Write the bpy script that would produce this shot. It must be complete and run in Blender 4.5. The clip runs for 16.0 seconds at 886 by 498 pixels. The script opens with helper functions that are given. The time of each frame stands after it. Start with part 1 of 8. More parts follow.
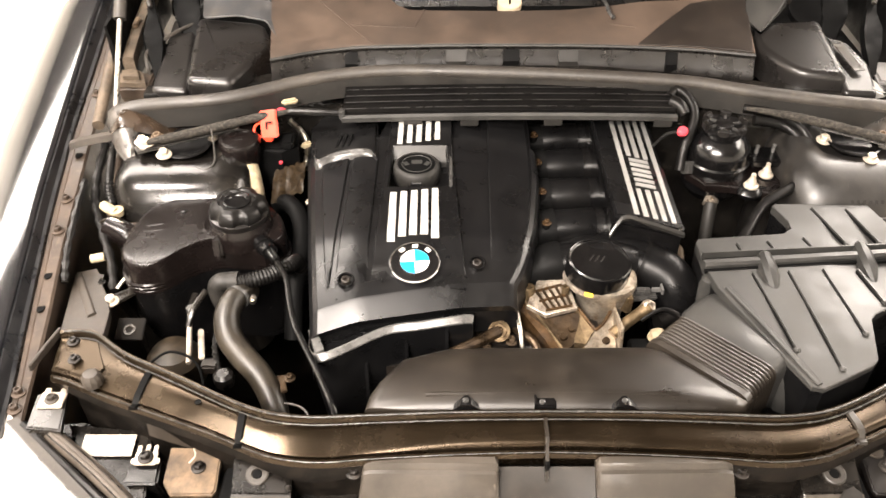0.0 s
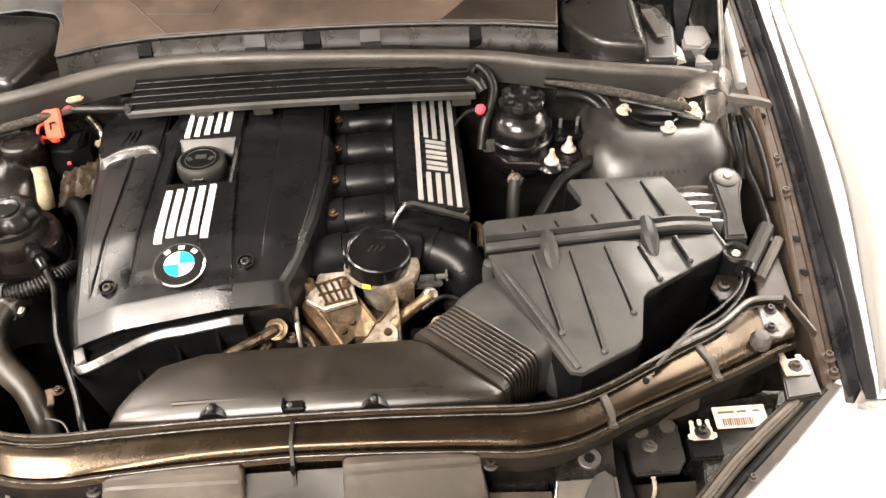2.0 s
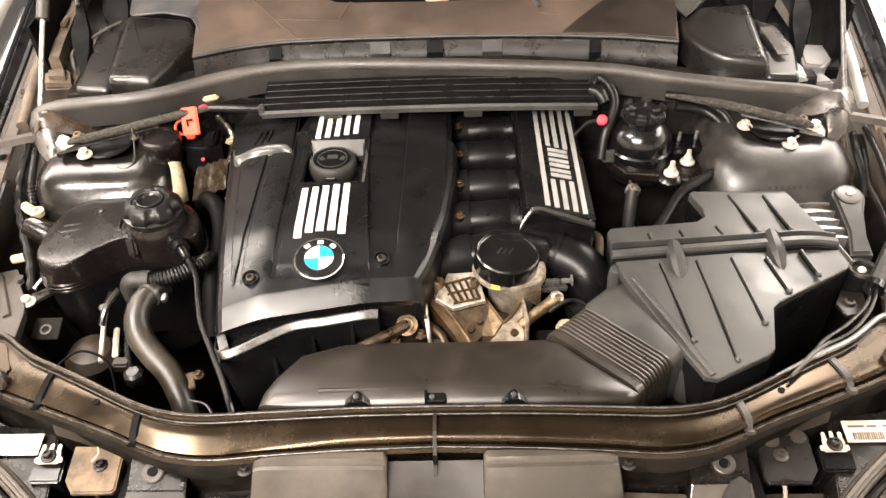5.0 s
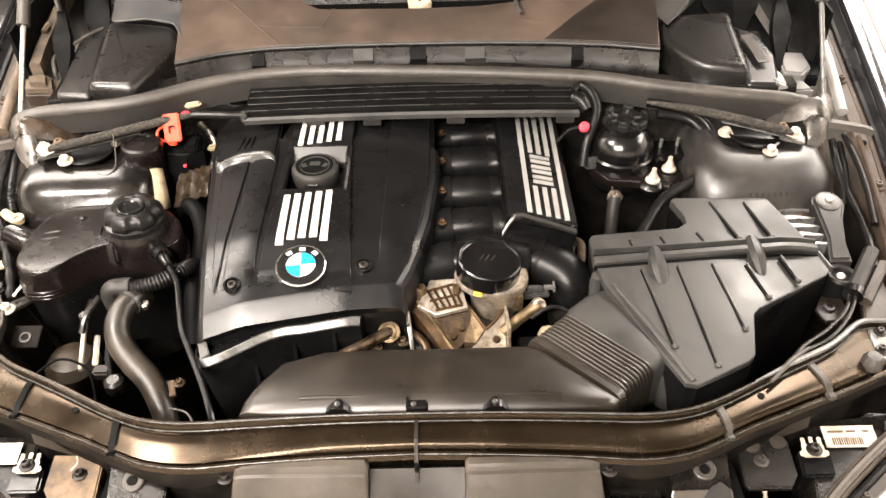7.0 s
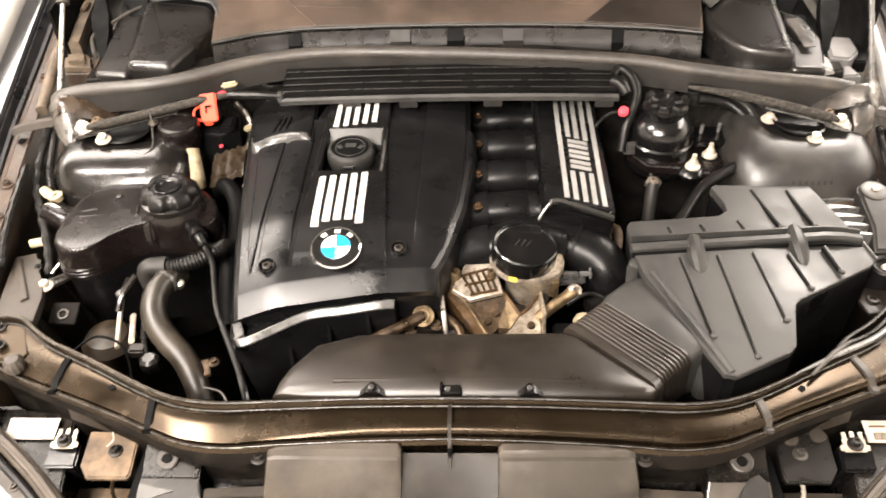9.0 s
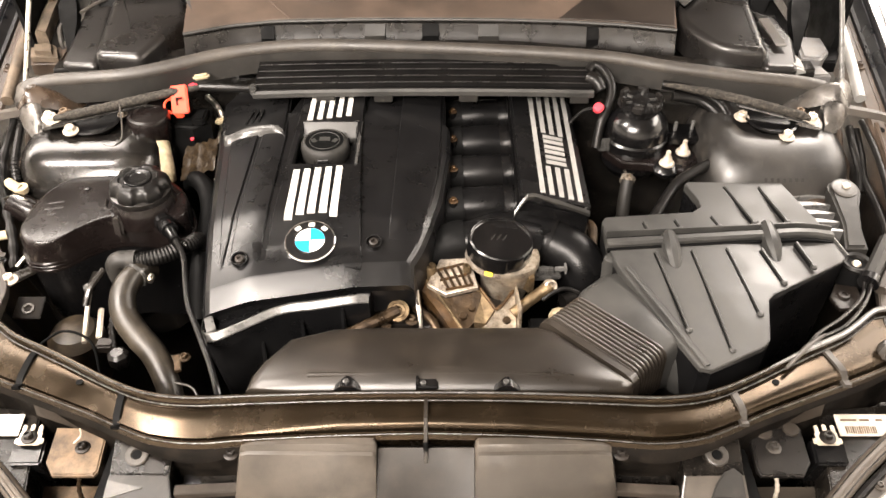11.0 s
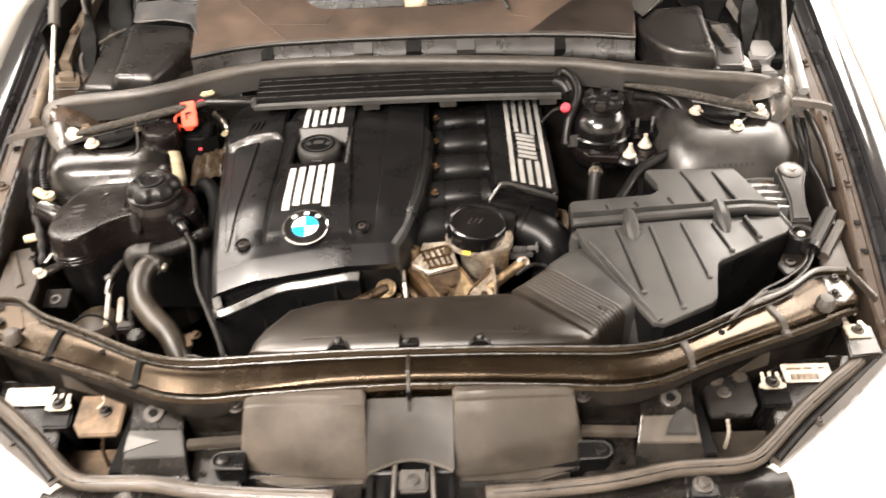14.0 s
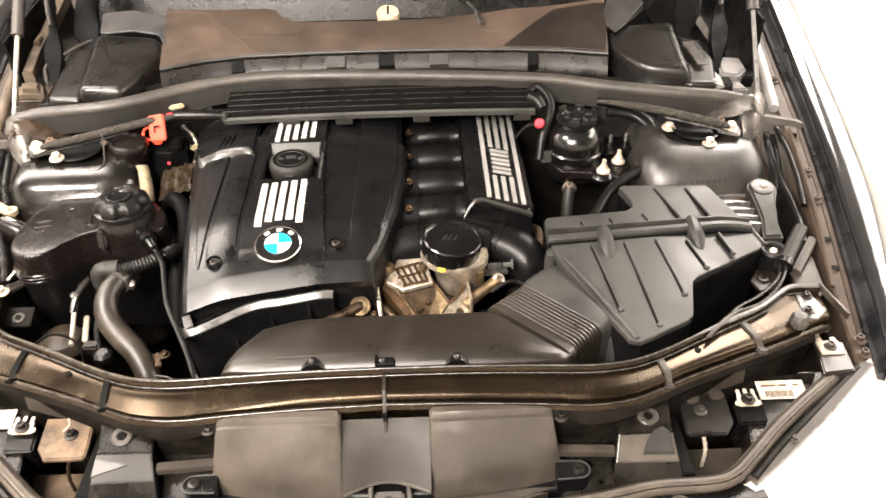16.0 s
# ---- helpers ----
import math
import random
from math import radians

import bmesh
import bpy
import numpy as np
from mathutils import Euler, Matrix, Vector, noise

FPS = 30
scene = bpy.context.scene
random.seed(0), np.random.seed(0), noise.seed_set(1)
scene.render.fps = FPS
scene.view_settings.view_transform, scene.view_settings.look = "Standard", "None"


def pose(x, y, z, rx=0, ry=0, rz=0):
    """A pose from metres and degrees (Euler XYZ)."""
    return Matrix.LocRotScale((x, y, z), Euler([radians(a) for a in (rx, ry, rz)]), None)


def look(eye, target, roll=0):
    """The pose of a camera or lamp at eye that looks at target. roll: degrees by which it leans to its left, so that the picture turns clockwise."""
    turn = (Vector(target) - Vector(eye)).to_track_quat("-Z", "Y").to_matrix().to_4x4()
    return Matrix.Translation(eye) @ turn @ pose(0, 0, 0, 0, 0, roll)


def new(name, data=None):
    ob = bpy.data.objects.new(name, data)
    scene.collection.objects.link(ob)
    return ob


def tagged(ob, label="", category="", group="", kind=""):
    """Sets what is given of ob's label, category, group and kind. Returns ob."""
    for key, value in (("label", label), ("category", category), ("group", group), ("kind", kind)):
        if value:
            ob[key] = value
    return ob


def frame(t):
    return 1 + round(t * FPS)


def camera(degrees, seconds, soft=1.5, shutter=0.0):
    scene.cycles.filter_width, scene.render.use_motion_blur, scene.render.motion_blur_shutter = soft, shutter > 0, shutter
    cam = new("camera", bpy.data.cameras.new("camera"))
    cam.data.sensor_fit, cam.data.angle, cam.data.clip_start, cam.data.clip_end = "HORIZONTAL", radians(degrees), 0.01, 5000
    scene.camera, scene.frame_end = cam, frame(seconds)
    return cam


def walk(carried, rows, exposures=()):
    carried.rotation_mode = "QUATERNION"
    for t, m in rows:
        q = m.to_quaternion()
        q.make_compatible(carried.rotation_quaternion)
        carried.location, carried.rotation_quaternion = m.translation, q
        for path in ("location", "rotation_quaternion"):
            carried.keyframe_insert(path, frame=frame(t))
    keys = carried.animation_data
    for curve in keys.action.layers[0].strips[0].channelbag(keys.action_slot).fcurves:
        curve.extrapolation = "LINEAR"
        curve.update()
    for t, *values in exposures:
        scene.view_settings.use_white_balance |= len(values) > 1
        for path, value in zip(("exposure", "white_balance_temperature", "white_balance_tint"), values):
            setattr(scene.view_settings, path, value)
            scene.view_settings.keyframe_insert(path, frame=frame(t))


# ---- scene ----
cam = camera(55.2, 16.0, 1.5, 0.6)
PATH = [
    (0, (-0.112, -0.621, 1.57), (-0.126, 0.92, 0.295), -0.5),
    (0.5, (-0.082, -0.601, 1.568), (-0.073, 0.938, 0.29), -1.0),
    (1, (0.014, -0.582, 1.569), (0.036, 0.968, 0.305), -0.6),
    (1.5, (0.134, -0.572, 1.571), (0.172, 0.944, 0.267), -1.0),
    (2, (0.161, -0.58, 1.575), (0.207, 0.904, 0.235), -2.3),
    (2.5, (0.098, -0.598, 1.579), (0.082, 0.903, 0.257), -2.8),
    (3, (0.028, -0.622, 1.583), (-0.151, 0.896, 0.294), -4.3),
    (3.5, (0.003, -0.629, 1.58), (-0.246, 0.878, 0.29), -5.2),
    (4, (0.015, -0.62, 1.587), (-0.11, 0.891, 0.283), -3.7),
    (4.2, (0.029, -0.614, 1.581), (-0.028, 0.898, 0.273), -2.9),
    (6.5, (0.044, -0.612, 1.59), (-0.003, 0.907, 0.29), -1.9),
    (7, (0.046, -0.612, 1.585), (0.026, 0.91, 0.287), -1.8),
    (7.5, (0.045, -0.608, 1.581), (0.044, 0.918, 0.287), -1.7),
    (8, (0.053, -0.603, 1.584), (0.073, 0.93, 0.299), -1.6),
    (8.5, (0.047, -0.601, 1.584), (0.037, 0.919, 0.283), -1.6),
    (9, (0.037, -0.604, 1.58), (-0.052, 0.891, 0.254), -2.6),
    (9.2, (0.033, -0.604, 1.577), (-0.07, 0.883, 0.244), -2.8),
    (11.3, (0.024, -0.607, 1.565), (0.015, 0.901, 0.252), -0.3),
    (11.5, (0.015, -0.608, 1.569), (-0.005, 0.911, 0.268), -0.5),
    (12, (0.015, -0.604, 1.572), (-0.03, 0.933, 0.294), -2.0),
    (12.5, (0.045, -0.611, 1.569), (-0.012, 0.934, 0.301), -3.0),
    (13, (0.122, -0.644, 1.565), (0.026, 0.904, 0.301), -2.5),
    (13.5, (0.154, -0.693, 1.569), (0.062, 0.863, 0.315), -2.9),
    (14, (0.077, -0.768, 1.574), (0.028, 0.806, 0.34), -3.1),
    (14.5, (0.033, -0.814, 1.573), (-0.02, 0.762, 0.343), -2.5),
    (15, (0.035, -0.807, 1.577), (-0.023, 0.774, 0.353), -2.4),
    (15.5, (0.051, -0.776, 1.578), (0.033, 0.812, 0.361), -2.0),
    (16, (0.063, -0.751, 1.576), (0.096, 0.835, 0.357), -1.3),
]
walk(cam, [(t, look(eye, target, roll)) for t, eye, target, roll in PATH])

# ---- light ----
world = bpy.data.worlds.new("garage_air")
world.use_nodes = True
world.node_tree.nodes["Background"].inputs[0].default_value = (1.0, 0.95, 0.88, 1)
world.node_tree.nodes["Background"].inputs[1].default_value = 0.25
scene.world = world
WARM = (1.0, 0.895, 0.805)


def area_lamp(name, eye, target, size_x, size_y, watts):
    data = bpy.data.lights.new(name, "AREA")
    data.shape, data.size, data.size_y, data.energy, data.color = "RECTANGLE", size_x, size_y, watts, WARM
    ob = new(name, data)
    ob.matrix_world = look(eye, target)
    return ob


area_lamp("ceiling_lamp_front", (-0.9, -1.8, 2.72), (-0.55, -0.8, 0.0), 1.5, 0.9, 195)
area_lamp("ceiling_lamp_rear", (1.5, 2.2, 2.72), (1.1, 1.2, 0.0), 1.0, 0.8, 65)
area_lamp("ceiling_tube_left", (-1.48, -0.15, 2.76), (-1.43, -0.15, 0.0), 0.36, 0.8, 74)
# Added side fills, out of view, whiten the floor and the wing reflections.
area_lamp("side_fill_left", (-3.1, 1.6, 2.72), (-3.05, 1.6, 0.0), 0.8, 4.6, 162)
area_lamp("side_fill_right", (3.0, 2.1, 2.72), (3.0, 2.05, 0.0), 1.3, 4.4, 200)
scene.view_settings.exposure = 1.03

# ---- materials ----


def mat(name, color, rough=0.5, metal=0.0, var=0.25, scale=30.0, bump=0.15, fine=600.0, dust=None, coat=0.0, spec=0.5):
    """A procedural surface: colour drift at one scale, fine relief at another, and a film of dust (colour, amount, scale)."""
    m = bpy.data.materials.new(name)
    m.use_nodes = True
    t = m.node_tree
    n, l = t.nodes, t.links
    b = n["Principled BSDF"]
    co = n.new("ShaderNodeTexCoord")
    big = n.new("ShaderNodeTexNoise")
    big.inputs["Scale"].default_value, big.inputs["Detail"].default_value, big.inputs["Roughness"].default_value = scale, 6, 0.65
    l.new(co.outputs["Object"], big.inputs["Vector"])
    ramp = n.new("ShaderNodeMapRange")
    ramp.inputs["From Min"].default_value, ramp.inputs["From Max"].default_value = 0.3, 0.7
    ramp.inputs["To Min"].default_value, ramp.inputs["To Max"].default_value = 1 - var, 1 + var
    l.new(big.outputs["Fac"], ramp.inputs["Value"])
    tone = n.new("ShaderNodeMix")
    tone.data_type, tone.blend_type = "RGBA", "MULTIPLY"
    tone.inputs[0].default_value = 1.0
    tone.inputs[6].default_value = (*color, 1)
    l.new(ramp.outputs[0], tone.inputs[7])
    out = tone.outputs[2]
    rmap = n.new("ShaderNodeMapRange")
    rmap.inputs["From Min"].default_value, rmap.inputs["From Max"].default_value = 0.3, 0.7
    rmap.inputs["To Min"].default_value, rmap.inputs["To Max"].default_value = max(0.02, rough * 0.7), min(1, rough * 1.3)
    l.new(big.outputs["Fac"], rmap.inputs["Value"])
    rout = rmap.outputs[0]
    if dust:
        dn = n.new("ShaderNodeTexNoise")
        dn.inputs["Scale"].default_value, dn.inputs["Detail"].default_value, dn.inputs["Roughness"].default_value = dust[2], 8, 0.7
        l.new(co.outputs["Object"], dn.inputs["Vector"])
        dm = n.new("ShaderNodeMapRange")
        dm.inputs["From Min"].default_value, dm.inputs["From Max"].default_value = 0.44, 0.66
        dm.inputs["To Min"].default_value, dm.inputs["To Max"].default_value = dust[1] * 0.12, dust[1]
        l.new(dn.outputs["Fac"], dm.inputs["Value"])
        mix = n.new("ShaderNodeMix")
        mix.data_type = "RGBA"
        l.new(dm.outputs[0], mix.inputs[0])
        l.new(out, mix.inputs[6])
        mix.inputs[7].default_value = (*dust[0], 1)
        out = mix.outputs[2]
        # thin smears and specks of the same dirt
        sn = n.new("ShaderNodeTexNoise")
        sn.inputs["Scale"].default_value, sn.inputs["Detail"].default_value, sn.inputs["Roughness"].default_value, sn.inputs["Distortion"].default_value = dust[2] * 4.5, 9, 0.72, 1.6
        l.new(co.outputs["Object"], sn.inputs["Vector"])
        sm = n.new("ShaderNodeMapRange")
        sm.inputs["From Min"].default_value, sm.inputs["From Max"].default_value = 0.56, 0.70
        sm.inputs["To Min"].default_value, sm.inputs["To Max"].default_value = 0.0, dust[3] if len(dust) > 3 else min(0.75, dust[1] * 1.3)
        l.new(sn.outputs["Fac"], sm.inputs["Value"])
        mix2 = n.new("ShaderNodeMix")
        mix2.data_type = "RGBA"
        l.new(sm.outputs[0], mix2.inputs[0])
        l.new(out, mix2.inputs[6])
        mix2.inputs[7].default_value = (*dust[0], 1)
        out = mix2.outputs[2]
        rm = n.new("ShaderNodeMix")
        l.new(dm.outputs[0], rm.inputs[0])
        l.new(rout, rm.inputs[2])
        rm.inputs[3].default_value = 0.85
        rout = rm.outputs[0]
    l.new(out, b.inputs["Base Color"])
    l.new(rout, b.inputs["Roughness"])
    b.inputs["Metallic"].default_value = metal
    b.inputs["Specular IOR Level"].default_value = spec
    b.inputs["Coat Weight"].default_value = coat
    b.inputs["Coat Roughness"].default_value = 0.08
    if bump:
        fn = n.new("ShaderNodeTexNoise")
        fn.inputs["Scale"].default_value, fn.inputs["Detail"].default_value = fine, 3
        l.new(co.outputs["Object"], fn.inputs["Vector"])
        bp = n.new("ShaderNodeBump")
        bp.inputs["Strength"].default_value, bp.inputs["Distance"].default_value = bump, 0.001
        l.new(fn.outputs["Fac"], bp.inputs["Height"])
        l.new(bp.outputs[0], b.inputs["Normal"])
    return m


M_COVER = mat("moulded_black_plastic", (0.0030, 0.0030, 0.0033), 0.29, var=0.3, scale=14, bump=0.10, fine=520, dust=((0.045, 0.042, 0.038), 0.07, 9, 0.03), spec=0.32)
M_DUCT = mat("matt_duct_plastic", (0.025, 0.0215, 0.0176), 0.36, var=0.3, scale=10, bump=0.10, fine=520, dust=((0.13, 0.105, 0.08), 0.34, 6, 0.07), spec=0.5)
M_BOX = mat("grey_black_plastic", (0.024, 0.0238, 0.0226), 0.42, var=0.25, scale=12, bump=0.10, fine=520, dust=((0.085, 0.078, 0.068), 0.16, 12, 0.05), spec=0.34)
M_WIDE = mat("brown_black_duct_plastic", (0.0085, 0.0070, 0.0056), 0.31, var=0.3, scale=9, bump=0.10, fine=520, dust=((0.075, 0.058, 0.042), 0.20, 6, 0.08))
# Duct plastic, darkened to offset the light that the bridge's slope catches.
M_BRIDGE = mat("darkened_duct_plastic", (0.011, 0.0094, 0.0078), 0.55, var=0.3, scale=10, bump=0.10, fine=520, dust=((0.09, 0.074, 0.058), 0.22, 6, 0.05), spec=0.28)
M_FSEAL = mat("brown_grey_seal_rubber", (0.034, 0.0275, 0.0215), 0.45, var=0.3, scale=25, bump=0.15, fine=520, dust=((0.15, 0.12, 0.092), 0.24, 18))
M_GLOSS = mat("gloss_black_plastic", (0.0025, 0.0025, 0.0027), 0.22, var=0.2, scale=20, bump=0.05, fine=900, dust=((0.05, 0.042, 0.036), 0.05, 14), spec=0.38)
M_TANK = mat("tank_plastic", (0.0045, 0.0032, 0.003), 0.24, var=0.25, scale=18, bump=0.06, fine=520, dust=((0.05, 0.038, 0.032), 0.05, 12), spec=0.32)
M_RUBBER = mat("black_rubber", (0.0032, 0.0030, 0.0029), 0.36, var=0.25, scale=35, bump=0.10, fine=520, dust=((0.05, 0.042, 0.034), 0.07, 18), spec=0.25)
M_SEAL = mat("grey_seal_rubber", (0.022, 0.0195, 0.017), 0.48, var=0.2, scale=25, bump=0.10, fine=520, dust=((0.13, 0.11, 0.088), 0.20, 14))
M_PAINT = mat("brown_metallic_paint", (0.029, 0.0200, 0.0115), 0.19, 0.8, var=0.35, scale=10, bump=0.03, fine=400, dust=((0.034, 0.026, 0.018), 0.24, 12))
M_BODY = mat("black_car_paint", (0.010, 0.010, 0.011), 0.12, var=0.1, scale=6, bump=0.0, coat=1.0)
M_LIP = mat("blue_black_lip", (0.0042, 0.0048, 0.0062), 0.30, var=0.3, scale=20, bump=0.1, dust=((0.08, 0.075, 0.07), 0.13, 20))
M_RAIL = mat("dusty_brown_rail", (0.024, 0.0172, 0.0128), 0.42, var=0.4, scale=24, bump=0.2, fine=300, dust=((0.135, 0.098, 0.072), 0.36, 9), spec=0.25)
M_TOWER = mat("black_painted_steel", (0.0040, 0.0037, 0.0035), 0.19, var=0.4, scale=25, bump=0.2, fine=120, dust=((0.10, 0.085, 0.068), 0.11, 22), coat=0.12, spec=0.36)
M_TOWERR = mat("satin_black_painted_steel", (0.0075, 0.0070, 0.0066), 0.36, var=0.4, scale=18, bump=0.15, fine=140, dust=((0.09, 0.078, 0.064), 0.16, 16), spec=0.6)
M_TANDUST = mat("tan_dust_coat", (0.095, 0.073, 0.052), 0.55, var=0.5, scale=30, bump=0.3, fine=200, dust=((0.03, 0.022, 0.016), 0.7, 24), spec=0.3)
M_STEEL = mat("zinc_plated_steel", (0.42, 0.39, 0.34), 0.32, 1.0, var=0.3, scale=60, bump=0.1)
M_NUT = mat("pale_zinc_nut", (0.50, 0.45, 0.38), 0.38, 0.4, var=0.25, scale=90, bump=0.1, dust=((0.28, 0.20, 0.13), 0.5, 60))
M_ALU = mat("oily_cast_aluminium", (0.46, 0.40, 0.33), 0.28, 0.9, var=0.6, scale=40, bump=0.8, fine=180, dust=((0.018, 0.010, 0.005), 1.0, 55))
M_WET = mat("wet_bright_aluminium", (0.64, 0.57, 0.48), 0.40, 0.9, var=0.4, scale=40, bump=0.6, fine=120, dust=((0.05, 0.026, 0.011), 1.0, 42))
M_CAST = mat("oil_brown_casting", (0.055, 0.036, 0.020), 0.24, 0.7, var=0.6, scale=50, bump=0.6, fine=160, dust=((0.014, 0.008, 0.004), 1.0, 34))
M_GOLD = mat("oil_gold_edge", (0.080, 0.044, 0.018), 0.30, 0.5, var=0.5, scale=60, bump=0.4, fine=200, dust=((0.02, 0.011, 0.005), 0.9, 40))
M_RUN = mat("smooth_runner_plastic", (0.0026, 0.0026, 0.0028), 0.30, var=0.3, scale=18, bump=0.08, fine=600, dust=((0.035, 0.031, 0.027), 0.08, 16), spec=0.16)
M_CAP = mat("polished_black_cap", (0.0022, 0.0022, 0.0024), 0.19, var=0.2, scale=20, bump=0.02, dust=((0.05, 0.042, 0.036), 0.05, 30))
M_PLATE = mat("satin_grey_brown_steel", (0.019, 0.0150, 0.0115), 0.48, 0.0, var=0.3, scale=16, bump=0.1, fine=300, dust=((0.10, 0.08, 0.06), 0.22, 20))
M_TORN = mat("torn_blue_grey_sheet", (0.040, 0.042, 0.045), 0.38, var=0.3, scale=14, bump=0.3, fine=60, dust=((0.12, 0.10, 0.08), 0.3, 20))
M_GRIME = mat("grimy_brown_plastic", (0.012, 0.0095, 0.007), 0.4, var=0.4, scale=20, bump=0.3, fine=300, dust=((0.11, 0.075, 0.04), 0.4, 24))
M_KNOB = mat("worn_cap_plastic", (0.0060, 0.0054, 0.0050), 0.28, var=0.3, scale=30, bump=0.1, fine=500, dust=((0.05, 0.042, 0.035), 0.10, 40))
M_PALE = mat("pale_streaked_aluminium", (0.62, 0.55, 0.45), 0.36, 0.9, var=0.5, scale=22, bump=0.4, fine=110, dust=((0.07, 0.040, 0.018), 1.0, 24))
M_TANC = mat("tan_oiled_casting", (0.21, 0.155, 0.092), 0.33, 0.85, var=0.6, scale=30, bump=0.6, fine=120, dust=((0.035, 0.020, 0.009), 0.9, 34))
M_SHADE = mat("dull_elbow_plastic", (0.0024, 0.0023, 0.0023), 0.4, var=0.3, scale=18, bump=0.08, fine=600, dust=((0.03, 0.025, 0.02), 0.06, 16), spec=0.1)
M_ARM = mat("satin_arm_plastic", (0.012, 0.0115, 0.0105), 0.5, var=0.25, scale=14, bump=0.15, fine=900, dust=((0.07, 0.06, 0.05), 0.14, 12), spec=0.3)
M_FRONT = mat("grimy_front_plastic", (0.0028, 0.0026, 0.0024), 0.24, var=0.4, scale=16, bump=0.2, fine=700, dust=((0.075, 0.062, 0.049), 0.14, 20), spec=0.22)
M_SILVER = mat("silver_lacquer", (0.47, 0.46, 0.435), 0.36, 0.2, var=0.06, scale=30, bump=0.05)
M_STRIP = mat("dull_silver_inlay", (0.36, 0.355, 0.34), 0.42, 0.5, var=0.1, scale=30, bump=0.05)
M_LINING = mat("bonnet_lining_felt", (0.035, 0.027, 0.021), 0.9, var=0.3, scale=8, bump=0.5, fine=200)
M_LID = mat("satin_black_lid", (0.0085, 0.0078, 0.0074), 0.28, var=0.3, scale=10, bump=0.02, fine=520, dust=((0.045, 0.038, 0.032), 0.07, 9, 0.03))
M_HOSE = mat("aged_hose_rubber", (0.0095, 0.0080, 0.0060), 0.36, var=0.3, scale=20, bump=0.25, fine=700, dust=((0.09, 0.07, 0.046), 0.22, 16))
# Both serve pale metal parts, and highlights painted along dark edges.
M_BRIGHT = mat("pale_metal_and_gleam", (0.11, 0.108, 0.104), 0.30, 0.3, var=0.25, scale=50, bump=0.1)
M_EDGE = mat("dim_metal_and_edge_glint", (0.045, 0.044, 0.042), 0.27, 0.15, var=0.3, scale=40, bump=0.1)
M_PALEBOX = mat("worn_pale_plastic", (0.12, 0.121, 0.123), 0.4, var=0.25, scale=40, bump=0.1, dust=((0.16, 0.13, 0.10), 0.4, 60))
# Near-matt black with faint brown patches, for low parts.
M_MATT = mat("matt_black_steel", (0.0030, 0.0026, 0.0022), 0.62, var=0.5, scale=30, bump=0.4, fine=260, dust=((0.05, 0.036, 0.024), 0.12, 30), spec=0.08)
M_LABEL = mat("faded_label_paper", (0.46, 0.42, 0.37), 0.6, var=0.15, scale=60, bump=0.05, dust=((0.24, 0.18, 0.12), 0.6, 40))
M_CHROME = mat("chrome", (0.85, 0.85, 0.86), 0.06, 1.0, var=0.02, bump=0.0)
M_FOIL = mat("crumpled_grey_foil", (0.105, 0.101, 0.096), 0.22, 0.7, var=0.6, scale=26, bump=0.5, fine=70, dust=((0.06, 0.045, 0.032), 0.6, 34))
M_BROWN = mat("brown_insulation", (0.008, 0.0055, 0.0035), 0.34, var=0.8, scale=60, bump=1.0, fine=160, dust=((0.12, 0.075, 0.030), 0.22, 190), spec=0.3)
M_FILM = mat("smoked_brown_film", (0.017, 0.0105, 0.0065), 0.2, var=0.6, scale=22, bump=0.1, fine=120, dust=((0.10, 0.07, 0.045), 0.25, 18), spec=0.6)
M_FELT = mat("frayed_felt_sleeve", (0.006, 0.0054, 0.0047), 0.8, var=0.9, scale=90, bump=1.0, fine=260, dust=((0.17, 0.15, 0.125), 0.36, 240), spec=0.2)
M_RED = mat("red_plastic", (0.72, 0.055, 0.022), 0.5, var=0.1, scale=30, bump=0.05, spec=0.25)
M_PINK = mat("pink_red_plastic", (0.65, 0.05, 0.07), 0.4, var=0.1)
M_CREAM = mat("aged_cream_plastic", (0.40, 0.34, 0.22), 0.4, var=0.4, scale=45, bump=0.1, dust=((0.12, 0.08, 0.045), 0.7, 35))
M_INK = mat("dull_black", (0.003, 0.003, 0.003), 0.6, var=0.05, bump=0.0, spec=0.06)
M_BLUE = mat("emblem_blue", (0.010, 0.36, 0.75), 0.18, var=0.03, bump=0.0, coat=0.8)
M_EWHITE = mat("emblem_white", (0.82, 0.84, 0.85), 0.18, var=0.03, bump=0.0, coat=0.8)
M_YELLOW = mat("yellow_sticker", (0.72, 0.50, 0.05), 0.5, var=0.1, bump=0.0)
M_DARK = mat("oily_dark_metal", (0.0045, 0.0038, 0.0032), 0.42, 0.2, var=0.6, scale=30, bump=0.6, fine=140, dust=((0.05, 0.033, 0.022), 0.22, 25))
M_RUST = mat("rusty_bracket", (0.115, 0.076, 0.044), 0.55, 0.2, var=0.5, scale=40, bump=0.4, fine=200, dust=((0.03, 0.022, 0.015), 0.8, 30))
M_COWL = mat("dusty_cowl_plastic", (0.034, 0.026, 0.021), 0.36, var=0.25, scale=5, bump=0.10, fine=520, dust=((0.17, 0.115, 0.082), 0.40, 3, 0.1))
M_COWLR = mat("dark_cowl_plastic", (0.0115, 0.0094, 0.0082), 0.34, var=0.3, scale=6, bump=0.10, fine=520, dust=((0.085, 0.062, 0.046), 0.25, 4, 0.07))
# Pale colour stands in for bright glare on a clear lens.
M_LENS = mat("pale_glare_lens", (0.60, 0.55, 0.50), 0.12, var=0.12, scale=9, bump=0.0, coat=0.8)
